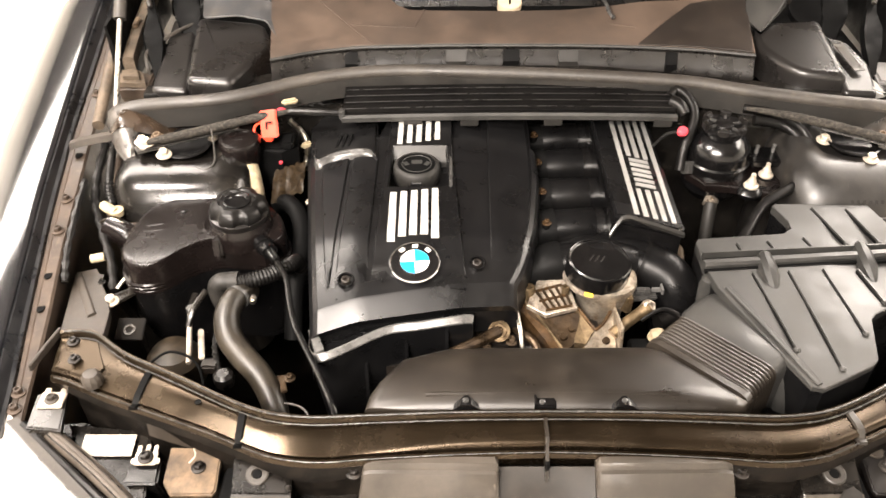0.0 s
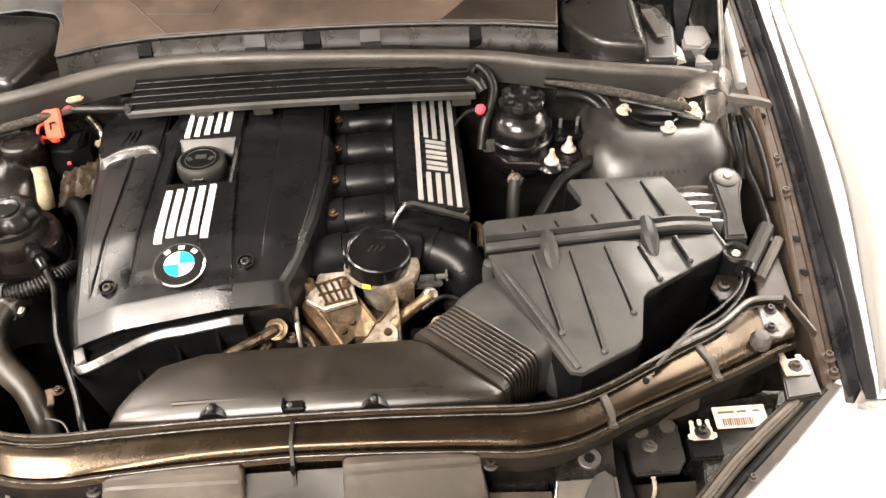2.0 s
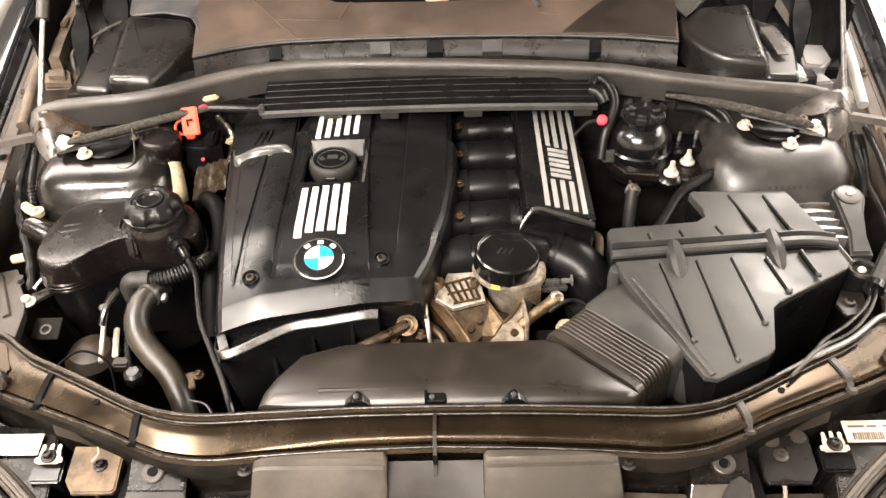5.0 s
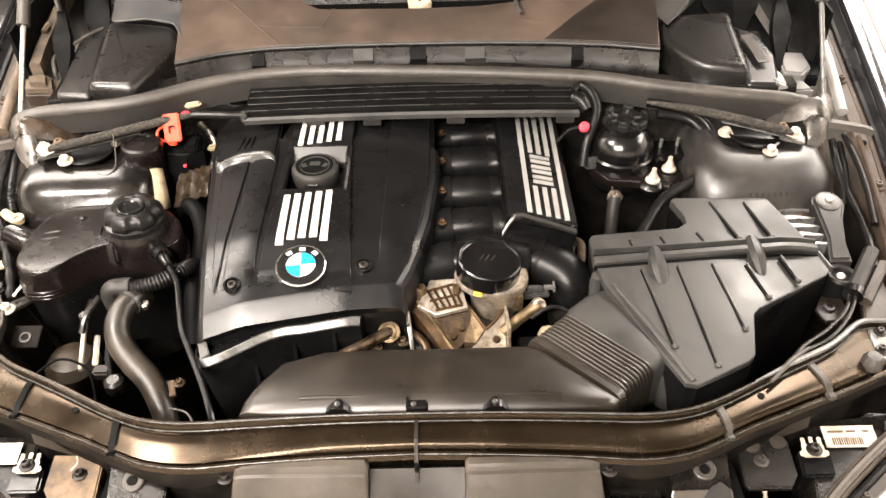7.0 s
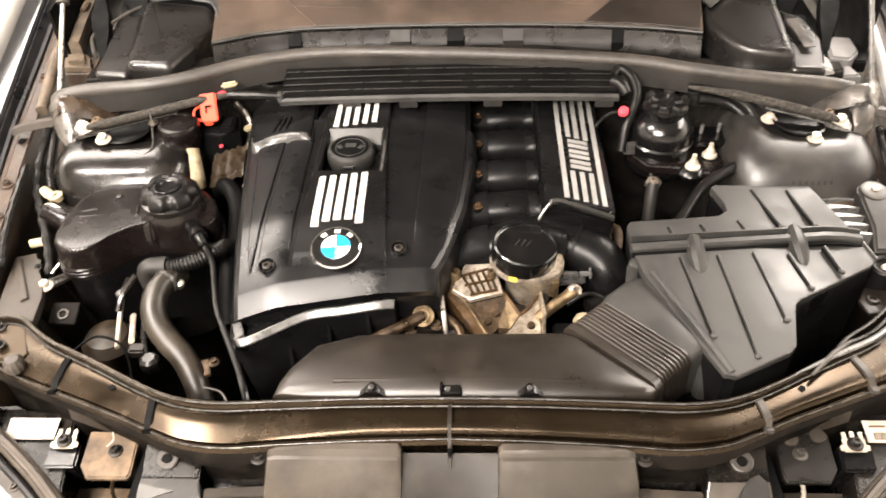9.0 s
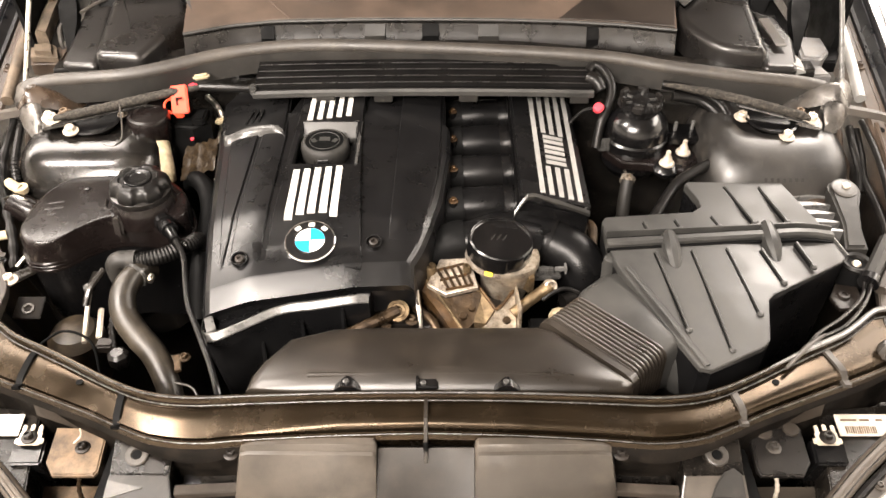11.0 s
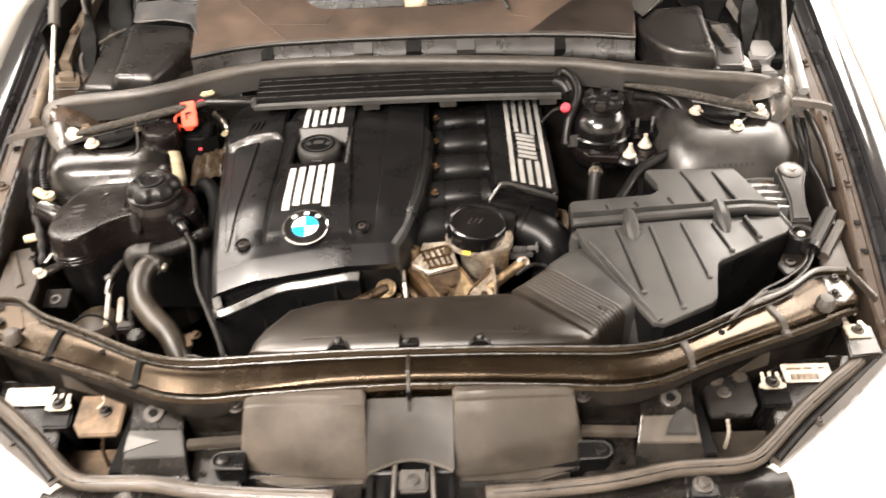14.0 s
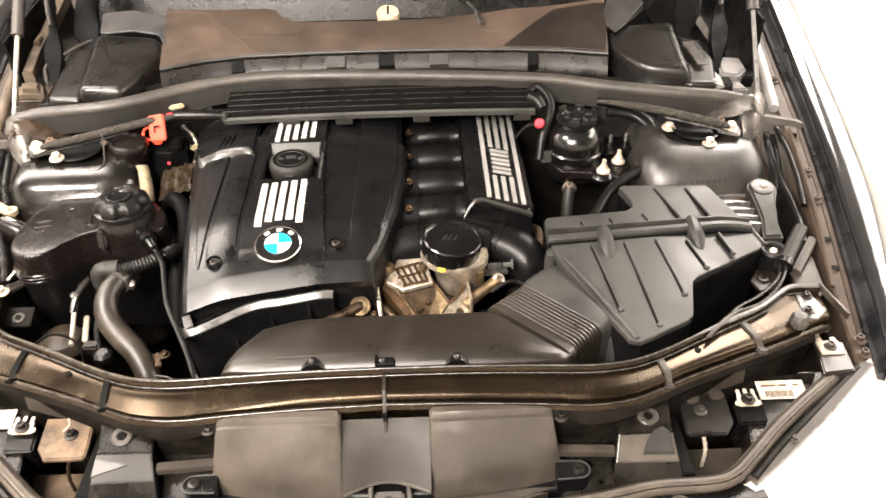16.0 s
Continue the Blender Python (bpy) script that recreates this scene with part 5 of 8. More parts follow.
part("clip", mesh(lambda b: box(b, (0.001, 0.033, 0.790), (0.026, 0.014, 0.012), None, 0.002), lambda b: box(b, (-0.0105, 0.033, 0.794), (0.003, 0.014, 0.014), None, 0.001)), M_GLOSS, duct)
part("clip_pin", mesh(lambda b: lathe(b, (-0.003, 0.031, 0.7955), [(0.0035, 0), (0.0035, 0.003), (0.0015, 0.004)], 10)), M_EDGE, duct)

# ---- coolant tank and cap ----
tank = thing("coolant_tank", "glossy black plastic coolant expansion tank", "coolant tank", (-0.46, 0.35, 0.60))
TK = [(-0.566, 0.283), (-0.584, 0.306), (-0.588, 0.345), (-0.580, 0.395), (-0.562, 0.425), (-0.520, 0.445), (-0.470, 0.448), (-0.400, 0.430), (-0.365, 0.400), (-0.352, 0.360), (-0.358, 0.338), (-0.388, 0.330), (-0.429, 0.335), (-0.462, 0.333), (-0.495, 0.313), (-0.522, 0.287), (-0.545, 0.279)]


def tank_top(x, y):
    return 0.797 + 0.004 * math.exp(-((x + 0.47) ** 2 + (y - 0.37) ** 2) / 0.006) - max(0, 0.30 - y) * 0.10


def tank_ring(f, z, top=False):
    return [(lerp(-0.465, x, f), lerp(0.350, y, f), (tank_top(lerp(-0.465, x, f), lerp(0.35, y, f)) + z) if top else z) for x, y, _ in TKC]


TKC = catmull([(x, y, 0) for x, y in TK + TK[:1]], 3)[:-1]
part("upper_half", mesh(lambda b: loft(b, [tank_ring(1.0, 0.757), tank_ring(0.994, 0.774), tank_ring(0.986, -0.012, True), tank_ring(0.976, -0.0050, True), tank_ring(0.962, -0.0018, True), tank_ring(0.942, -0.0003, True), tank_ring(0.90, 0.0, True), tank_ring(0.70, 0.0, True), tank_ring(0.4, 0.0, True), tank_ring(0.02, 0.0, True)])), M_TANK, tank, sharp=50)
part("seam", mesh(lambda b: loft(b, [tank_ring(1.0, 0.742), tank_ring(1.025, 0.743), tank_ring(1.030, 0.7455), tank_ring(1.025, 0.747), tank_ring(1.012, 0.7478), tank_ring(1.030, 0.749), tank_ring(1.034, 0.7515), tank_ring(1.03, 0.753), tank_ring(1.014, 0.7538), tank_ring(1.028, 0.755), tank_ring(1.028, 0.7585), tank_ring(1.0, 0.7605)])), M_TANK, tank, sharp=20)
# Blacker plastic below the seam stands in for shade.
part("lower_half", mesh(lambda b: loft(b, [tank_ring(0.80, 0.60), tank_ring(0.95, 0.66), tank_ring(1.0, 0.751)])), M_GLOSS, tank)
part("pip", mesh(lambda b: lathe(b, (-0.512, 0.400, tank_top(-0.512, 0.400)), [(0.005, -0.002), (0.0045, 0.002), (0.002, 0.0028)], 12)), M_GLOSS, tank)
part("front_shelf", mesh(lambda b: prism(b, [(-0.440, 0.330), (-0.382, 0.326), (-0.366, 0.338), (-0.362, 0.365), (-0.440, 0.365)], lambda x, y: 0.790 + (y - 0.33) * 0.25, 0.755, 0.006, 4)), M_TANK, tank)
part("filler_neck", mesh(lambda b: lathe(b, (-0.420, 0.370, 0.780), [(0.048, 0), (0.047, 0.018), (0.044, 0.026), (0.041, 0.033)], 28)), M_TANK, tank)
part("notch", mesh(lambda b: box(b, (-0.449, 0.336, 0.786), (0.013, 0.030, 0.034), Matrix.Rotation(0.15, 3, "Z") @ Matrix.Rotation(-0.35, 3, "X"), 0.004)), M_TANK, tank)
part("hook", mesh(lambda b: tube(b, [(-0.474, 0.372, 0.802), (-0.470, 0.352, 0.801), (-0.460, 0.345, 0.800)], 0.0022, 8)), M_TANK, tank)
for i, (w, dy) in enumerate(((0.030, 0.0), (0.034, -0.014), (0.026, -0.028))):
    part("moulded_line", mesh(lambda b: strip(b, (-0.560, 0.368 + dy), (-0.560 + w * 0.75, 0.372 + dy), 0.004, 0.0006, tank_top, 3)), M_TANK, tank)
part("bracket", mesh(lambda b: prism(b, [(-0.60, 0.252), (-0.612, 0.262), (-0.606, 0.276), (-0.572, 0.300), (-0.562, 0.290)], 0.741, 0.736, 0.001)), M_TOWER, tank)
bolt(tank, (-0.596, 0.264, 0.741), M_NUT, 0.9)
part("pin", mesh(lambda b: tube(b, [(-0.592, 0.285, 0.748), (-0.572, 0.312, 0.764)], 0.003, 8, 2)), M_STEEL, tank)
tc = thing("tank_cap", "ribbed black plastic coolant tank cap", "tank cap", (-0.418, 0.366, 0.80))
part("rim", mesh(lambda b: lathe(b, (-0.420, 0.372, 0.812), [(0.042, 0), (0.0435, 0.003), (0.0435, 0.010), (0.039, 0.012)], 40)), M_KNOB, tc)
part("knob", mesh(lambda b: lathe(b, (-0.420, 0.372, 0.822), [(0.0425, 0), (0.043, 0.004), (0.0405, 0.0125), (0.036, 0.0175), (0.031, 0.0200), (0.0275, 0.0205), (0.0255, 0.0180), (0.004, 0.0180)], 72, None, lambda k: 1.0 if k % 12 < 7 else (0.89 if k % 12 in (8, 9, 10) else 0.94))), M_RUBBER, tc, sharp=35)
part("hub", mesh(lambda b: lathe(b, (-0.420, 0.372, 0.839), [(0.0205, 0), (0.020, 0.003), (0.0185, 0.0038), (0.013, 0.003), (0.012, 0.0018), (0.003, 0.0018)], 28)), M_GLOSS, tc)

# ---- hoses on the cold side ----


def hose(name, label, pts, r, material=M_RUBBER, seg=14, n=8, category="hose"):
    return single(name, mesh(lambda b: tube(b, pts, r, seg, n)), material, label, category)


big = thing("radiator_hose", "thick grey-black rubber radiator hose with a steel clamp", "hose", (-0.38, 0.15, 0.62))
part("hose", mesh(lambda b: tube(b, [(-0.398, 0.275, 0.752), (-0.405, 0.255, 0.764), (-0.414, 0.236, 0.764), (-0.418, 0.214, 0.754), (-0.411, 0.192, 0.741), (-0.391, 0.170, 0.727), (-0.366, 0.148, 0.712), (-0.345, 0.115, 0.690), (-0.333, 0.08, 0.65)], lambda t: 0.0172 - 0.001 * math.cos(6 * t), 20, 8)), M_HOSE, big)
part("clamp", mesh(lambda b: tube(b, [(-0.4065, 0.252, 0.7645), (-0.4085, 0.2475, 0.7645)], 0.0185, 20, 2)), M_EDGE, big)
part("clamp_screw", mesh(lambda b: box(b, (-0.386, 0.246, 0.762), (0.008, 0.014, 0.010), None, 0.002)), M_STEEL, big)
corr = thing("corrugated_hose", "black corrugated plastic vent hose", "hose", (-0.40, 0.28, 0.75))
part("tube", mesh(lambda b: tube(b, [(-0.420, 0.268, 0.776), (-0.400, 0.268, 0.776), (-0.370, 0.280, 0.776), (-0.346, 0.302, 0.774), (-0.336, 0.330, 0.758), (-0.334, 0.350, 0.70)], lambda t: 0.0112 + 0.0009 * math.cos(2 * math.pi * 34 * t), 12, 34)), M_RUBBER, corr, sharp=60)
part("elbow", mesh(lambda b: tube(b, [(-0.436, 0.262, 0.740), (-0.440, 0.264, 0.765), (-0.434, 0.266, 0.777), (-0.418, 0.268, 0.777)], 0.0128, 14)), M_ARM, corr)
part("band", mesh(lambda b: tube(b, [(-0.421, 0.268, 0.777), (-0.408, 0.268, 0.777)], 0.0138, 14, 2)), M_ARM, corr)
cab = thing("sensor_cable", "thin black cable from the tank plug down the engine", "cable", (-0.31, 0.2, 0.70))
part("cable", mesh(lambda b: tube(b, [(-0.372, 0.316, 0.795), (-0.357, 0.292, 0.794), (-0.340, 0.264, 0.786), (-0.330, 0.225, 0.776), (-0.318, 0.185, 0.772), (-0.296, 0.140, 0.768), (-0.272, 0.092, 0.766), (-0.255, 0.052, 0.766), (-0.247, 0.030, 0.755)], 0.0042, 10)), M_GLOSS, cab)
part("plug", mesh(lambda b: tube(b, [(-0.386, 0.336, 0.792), (-0.368, 0.310, 0.795)], 0.012, 12, 2)), M_GLOSS, cab)
part("boot", mesh(lambda b: tube(b, [(-0.370, 0.312, 0.795), (-0.356, 0.290, 0.794)], lambda t: 0.0075 - 0.002 * t + 0.0009 * math.cos(50 * t), 10, 16)), M_GLOSS, cab)
part("collar", mesh(lambda b: tube(b, [(-0.381, 0.329, 0.793), (-0.377, 0.323, 0.794)], 0.014, 12, 2)), M_GLOSS, cab)
hose("coolant_hose", "black rubber coolant hose curving beside the engine cover", [(-0.39, 0.49, 0.74), (-0.372, 0.470, 0.765), (-0.352, 0.445, 0.766), (-0.340, 0.41, 0.758), (-0.338, 0.36, 0.742), (-0.342, 0.31, 0.715), (-0.345, 0.27, 0.66)], 0.014, M_INK)
hose("braided_lead", "silver braided lead beside the engine cover", [(-0.388, 0.66, 0.80), (-0.365, 0.63, 0.798), (-0.352, 0.60, 0.79), (-0.35, 0.55, 0.775)], lambda t: 0.005 + 0.0008 * math.cos(150 * t), M_STEEL, 8, 14, "cable")

# clutter in the gap before the tank
g = thing("throttle_linkage", "small grimy metal levers and wires beside the radiator hose", "linkage", (-0.46, 0.18, 0.62))
part("lever", mesh(lambda b: tube(b, [(-0.483, 0.254, 0.728), (-0.476, 0.215, 0.722), (-0.469, 0.172, 0.712)], 0.0036, 8)), M_NUT, g)
part("arm", mesh(lambda b: tube(b, [(-0.455, 0.262, 0.765), (-0.470, 0.236, 0.752), (-0.476, 0.220, 0.735)], 0.0045, 8)), M_TOWER, g)
part("pin", mesh(lambda b: lathe(b, (-0.474, 0.240, 0.745), [(0.007, 0), (0.007, 0.008), (0.004, 0.010)], 12)), M_EDGE, g)
part("plate", mesh(lambda b: box(b, (-0.463, 0.216, 0.704), (0.008, 0.060, 0.006), Matrix.Rotation(0.24, 3, "Z"), 0.002)), M_NUT, g)
part("connector", mesh(lambda b: box(b, (-0.440, 0.172, 0.706), (0.024, 0.018, 0.016), None, 0.003)), M_DARK, g)
part("rod_head", mesh(lambda b: tube(b, [(-0.480, 0.285, 0.735), (-0.484, 0.256, 0.728)], 0.006, 10, 2)), M_TOWER, g)
part("fan_housing", mesh(lambda b: lathe(b, (-0.515, 0.232, 0.650), [(0.042, -0.03), (0.040, 0.010), (0.030, 0.024), (0.012, 0.030)], 24)), M_GRIME, g, "rounded grimy brown housing")
part("knob", mesh(lambda b: lathe(b, (-0.417, 0.150, 0.705), [(0.012, -0.01), (0.014, 0), (0.013, 0.008), (0.008, 0.012)], 14, None, lambda k: 1 + 0.08 * (k % 2))), M_KNOB, g)
part("wire", mesh(lambda b: tube(b, [(-0.52, 0.155, 0.725), (-0.49, 0.172, 0.735), (-0.455, 0.165, 0.72), (-0.44, 0.13, 0.69)], 0.0019, 8)), M_INK, g)
part("ribbed_lead", mesh(lambda b: tube(b, [(-0.432, 0.236, 0.74), (-0.437, 0.20, 0.72), (-0.427, 0.165, 0.705), (-0.418, 0.15, 0.69)], lambda t: 0.0045 + 0.0008 * math.cos(140 * t), 8, 12)), M_RUBBER, g)
part("bracket", mesh(lambda b: box(b, (-0.338, 0.140, 0.705), (0.012, 0.030, 0.005), Matrix.Rotation(0.3, 3, "Z"), 0.001)), M_CAST, g)
bolt(g, (-0.328, 0.150, 0.706), M_CAST, 0.6)
part("thin_pipe", mesh(lambda b: tube(b, [(-0.325, 0.095, 0.72), (-0.300, 0.085, 0.722), (-0.285, 0.062, 0.715)], 0.0015, 8)), M_SEAL, g)

hw = thing("wing_bracket", "grey-brown pressed steel bracket at the rail", "bracket", (-0.62, 0.27, 0.70))
part("plate", mesh(lambda b: prism(b, [(-0.672, 0.335), (-0.640, 0.338), (-0.632, 0.325), (-0.624, 0.322), (-0.618, 0.296), (-0.600, 0.268), (-0.588, 0.236), (-0.582, 0.188), (-0.628, 0.192), (-0.648, 0.20)], lambda x, y: 0.742 + (x + 0.63) * 0.15, 0.735, 0.002)), M_PLATE, hw)
part("fold", mesh(lambda b: strip(b, (-0.664, 0.325), (-0.612, 0.232), 0.012, 0.004, lambda x, y: 0.742 + (x + 0.63) * 0.15, 6)), M_PLATE, hw)
part("hanger", mesh(lambda b: box(b, (-0.566, 0.235, 0.715), (0.040, 0.035, 0.004), Matrix.Rotation(0.3, 3, "X"), 0.001)), M_MATT, hw)
part("hanger_hole", mesh(lambda b: lathe(b, (-0.566, 0.232, 0.717), [(0.0085, -0.001), (0.0085, 0.0012), (0.0055, 0.0014), (0.0052, -0.001)], 18, Matrix.Rotation(0.3, 3, "X"))), M_PLATE, hw)
bolt(hw, (-0.622, 0.305, 0.742), M_TOWER, 0.45)
hose("wing_harness", "dusty black wiring loom along the inner wing", [(-0.668, 0.545, 0.828), (-0.672, 0.49, 0.80), (-0.662, 0.44, 0.782), (-0.640, 0.39, 0.768), (-0.612, 0.330, 0.755), (-0.60, 0.29, 0.74)], lambda t: 0.007 + 0.0012 * math.cos(60 * t), M_RUBBER, 10, 10, "wiring loom")
hose("wing_harness", "thin black wiring loom with a pale tape end", [(-0.655, 0.545, 0.83), (-0.650, 0.50, 0.815), (-0.644, 0.46, 0.80), (-0.634, 0.432, 0.79)], lambda t: 0.006 + 0.001 * math.cos(90 * t), M_RUBBER, 10, 10, "wiring loom")
cl = thing("cable_clip", "aged cream plastic cable clip on a dark sensor", "cable clip", (-0.63, 0.42, 0.77))
part("clip", mesh(lambda b: tube(b, [(-0.646, 0.432, 0.788), (-0.636, 0.422, 0.790), (-0.622, 0.414, 0.788)], 0.008, 10)), M_CREAM, cl)
part("eye", mesh(lambda b: lathe(b, (-0.622, 0.416, 0.788), [(0.004, -0.005), (0.010, -0.005), (0.011, 0.004), (0.004, 0.005)], 16)), M_CREAM, cl)
part("sensor", mesh(lambda b: tube(b, [(-0.632, 0.40, 0.772), (-0.60, 0.385, 0.765), (-0.585, 0.38, 0.755)], 0.019, 16)), M_TANK, cl)
part("strap", mesh(lambda b: tube(b, [(-0.648, 0.405, 0.775), (-0.625, 0.398, 0.788), (-0.604, 0.392, 0.782)], 0.003, 8)), M_STEEL, cl)
single("rubber_plug", mesh(lambda b: tube(b, [(-0.652, 0.355, 0.745), (-0.632, 0.357, 0.748)], 0.007, 12, 2)), M_CREAM, "pale plastic plug on the inner wing", "plug")

# ---- strut towers ----
NUTS = {-1: ((-0.598, 0.522, 0.846), (-0.560, 0.500, 0.836), (-0.492, 0.545, 0.838)), 1: ((0.489, 0.538, 0.834), (0.548, 0.492, 0.828), (0.592, 0.521, 0.838))}


def tower(side):
    t = thing("strut_tower", "black painted steel suspension strut tower with pale nuts", "strut tower", (side * 0.54, 0.54, 0.30), "strut towers")
    cx, cy = side * 0.535, 0.535

    def ring(hx, hy, z, dy=0.0, dx=0.0, tilt=0.0, p=4.2):
        pts = []
        for k in range(40):
            a = 2 * math.pi * k / 40
            c, s = math.cos(a), math.sin(a)
            x, y = hx * math.copysign(abs(c) ** (2 / p), c), hy * math.copysign(abs(s) ** (2 / p), s)
            pts.append((cx + dx + x, cy + dy + y, z + tilt * y))
        return pts
    part("dome", mesh(lambda b: loft(b, [ring(0.122, 0.14, 0.50, -0.01), ring(0.118, 0.122, 0.735, -0.008), ring(0.116, 0.115, 0.765, -0.005), ring(0.112, 0.106, 0.790, -0.002), ring(0.106, 0.096, 0.808, 0.001), ring(0.098, 0.086, 0.820, 0.005, 0, 0.03), ring(0.089, 0.076, 0.828, 0.010, 0, 0.06), ring(0.078, 0.065, 0.832, 0.015, 0, 0.08), ring(0.058, 0.050, 0.832, 0.016, 0, 0.08), ring(0.052, 0.045, 0.826, 0.016, 0, 0.08), ring(0.02, 0.02, 0.820, 0.016)])), M_TOWER if side < 0 else M_TOWERR, t, sharp=60)
    part("rim", mesh(lambda b: lathe(b, (cx, cy + 0.0, 0.832), [(0.036, -0.004), (0.040, 0.002), (0.043, 0.005), (0.040, 0.0065), (0.036, 0.003)], 36, Matrix.Rotation(0.06, 3, "X"))), M_GLOSS, t)
    part("centre_nut", mesh(lambda b: lathe(b, (cx, cy + 0.016, 0.822), [(0.022, 0), (0.020, 0.010), (0.012, 0.014), (0.006, 0.020)], 16)), M_DARK, t)
    for k, p in enumerate(NUTS[side]):
        if side < 0 and k == 2:
            bolt(t, p, M_ALU, 0.62, (6, 0, 20), "nut", "dull oily flange nut")
        else:
            bolt(t, p, M_NUT, 0.92, (6, 0, 20), "nut", "pale zinc flange nut")
    part("sealer_bead", mesh(lambda b: tube(b, [(side * 0.655, 0.56, 0.80), (side * 0.652, 0.49, 0.775), (side * 0.640, 0.435, 0.765), (side * 0.61, 0.418, 0.762), (side * 0.56, 0.412, 0.760)], lambda t: 0.006 + 0.002 * math.sin(31 * t), 10, 14)), M_RAIL, t, "dusty tan seam sealer")
    if side < 0:
        part("wire_hook", mesh(lambda b: tube(b, [(-0.492, 0.545, 0.86), (-0.485, 0.52, 0.845), (-0.480, 0.49, 0.83), (-0.492, 0.476, 0.824), (-0.506, 0.480, 0.825)], 0.0012, 8)), M_SEAL, t)
    else:
        for k, x in enumerate(lin(0.498, 0.572, 9)):
            part("stamped_mark", mesh(lambda b: box(b, (x, 0.428 + abs(x - 0.535) * 0.05, 0.792), (0.0045, 0.006, 0.0012), Matrix.Rotation(0.9, 3, "X"))), M_ARM, t)


tower(-1)
tower(1)


def brace(side, pts):
    b0 = thing("bulkhead_brace", "brace rod wrapped in frayed grey felt sleeve", "brace rod", (side * 0.5, 0.54, 0.84), "bulkhead braces")
    part("sleeve", mesh(lambda b: tube(b, pts, lambda t: 0.0072 + 0.0006 * math.sin(53 * t) * math.cos(131 * t) if 0.08 < t < 0.70 else (0.005 if t < 0.5 else 0.0068 - 0.012 * (t - 0.70)), 12, 22)), M_FELT, b0, sharp=70)
    a = Vector(pts[0])
    part("eye", mesh(lambda b: box(b, a + Vector((0, -0.002, -0.008)), (0.038, 0.024, 0.005), Matrix.Rotation(-side * 0.45, 3, "Z"), 0.002)), M_FOIL, b0)
    bolt(b0, (a.x + side * 0.004, a.y + 0.004, a.z - 0.006), M_NUT, 1.0, (8, 0, 0), "nut")
    bolt(b0, (a.x - side * 0.012, a.y + 0.016, a.z - 0.003), M_RUST, 0.9, (8, 0, 0), "nut")
    low = [Vector(p) + Vector((0, -0.010, -0.008)) for p in pts[:3]]
    part("bar", mesh(lambda b: loft(b, [[p + Vector((0, -0.004, 0.002)), p + Vector((0, -0.003, 0.004)), p + Vector((0, 0.004, 0.003)), p + Vector((0, 0.004, 0))] for p in low])), M_EDGE if side > 0 else M_TOWER, b0, "worn steel bar under the sleeve")


brace(-1, [(-0.588, 0.515, 0.850), (-0.52, 0.538, 0.854), (-0.45, 0.562, 0.859), (-0.405, 0.577, 0.862), (-0.36, 0.592, 0.862)])
brace(1, [(0.588, 0.518, 0.845), (0.545, 0.530, 0.853), (0.48, 0.550, 0.861), (0.42, 0.566, 0.867), (0.37, 0.582, 0.868)])


def gusset(side):
    """Plate from rail to tower with a crumpled shield behind it."""
    g = thing("wing_gusset", "grey pressed steel gusset with crumpled foil shield", "gusset", (side * 0.66, 0.53, 0.83), "wing gussets")
    s = side
    part("plate", mesh(lambda b: loft(b, [[(s * x, y + 0.008, z), (s * x, y + 0.006, z + 0.006), (s * x, y - 0.005, z + 0.006), (s * x, y - 0.008, z - 0.004), (s * x, y, z - 0.004)] for x, y, z in ((0.716, 0.526, 0.838), (0.700, 0.530, 0.842), (0.66, 0.538, 0.846), (0.640, 0.545, 0.846))])), M_PLATE, g)
    rnd = random.Random(3)

    def shield(b):
        us, vs = lin(0, 1, 13), lin(0, 1, 9)
        j = {(u, v): rnd.uniform(-0.0016, 0.0016) for u in us for v in vs}

        def at(u, v):
            x = lerp(0.662, 0.556, u)
            y = lerp(0.535, 0.585, v) + 0.010 * u
            peak = max(0.0, 1 - abs(u - 0.28) / (0.30 if u < 0.28 else 0.72))
            z = 0.838 + 0.050 * peak * math.sin(math.pi * min(1.0, 0.18 + v * 0.72)) + j[(u, v)] + 0.003 * math.sin(9 * u + 4 * v)
            return (s * x, y, z)
        patch(b, us, vs, at)
        bmesh.ops.solidify(b, geom=b.faces[:], thickness=0.0015)
    part("shield", mesh(shield), M_FOIL if side > 0 else M_FILM, g, "peaked crumpled film shield", sharp=50)

    def boot(b):
        rings = []
        for k, (x, y, z, r) in enumerate(((0.652, 0.596, 0.862, 0.008), (0.652, 0.580, 0.862, 0.015), (0.645, 0.562, 0.858, 0.020), (0.636, 0.545, 0.852, 0.022), (0.628, 0.528, 0.844, 0.020), (0.620, 0.510, 0.832, 0.012))):
            rings.append([(s * (x + r * 0.9 * math.cos(a) + 0.002 * math.sin(3 * a + k)), y + r * 0.5 * math.sin(a) + 0.002 * math.sin(5 * a + 2 * k), z + r * math.sin(a) * 0.9) for a in (2 * math.pi * n / 16 for n in range(16))])
        loft(b, rings)
    part("boot", mesh(boot), M_FOIL, g, "crumpled grey foil boot", 60)


gusset(-1)
gusset(1)

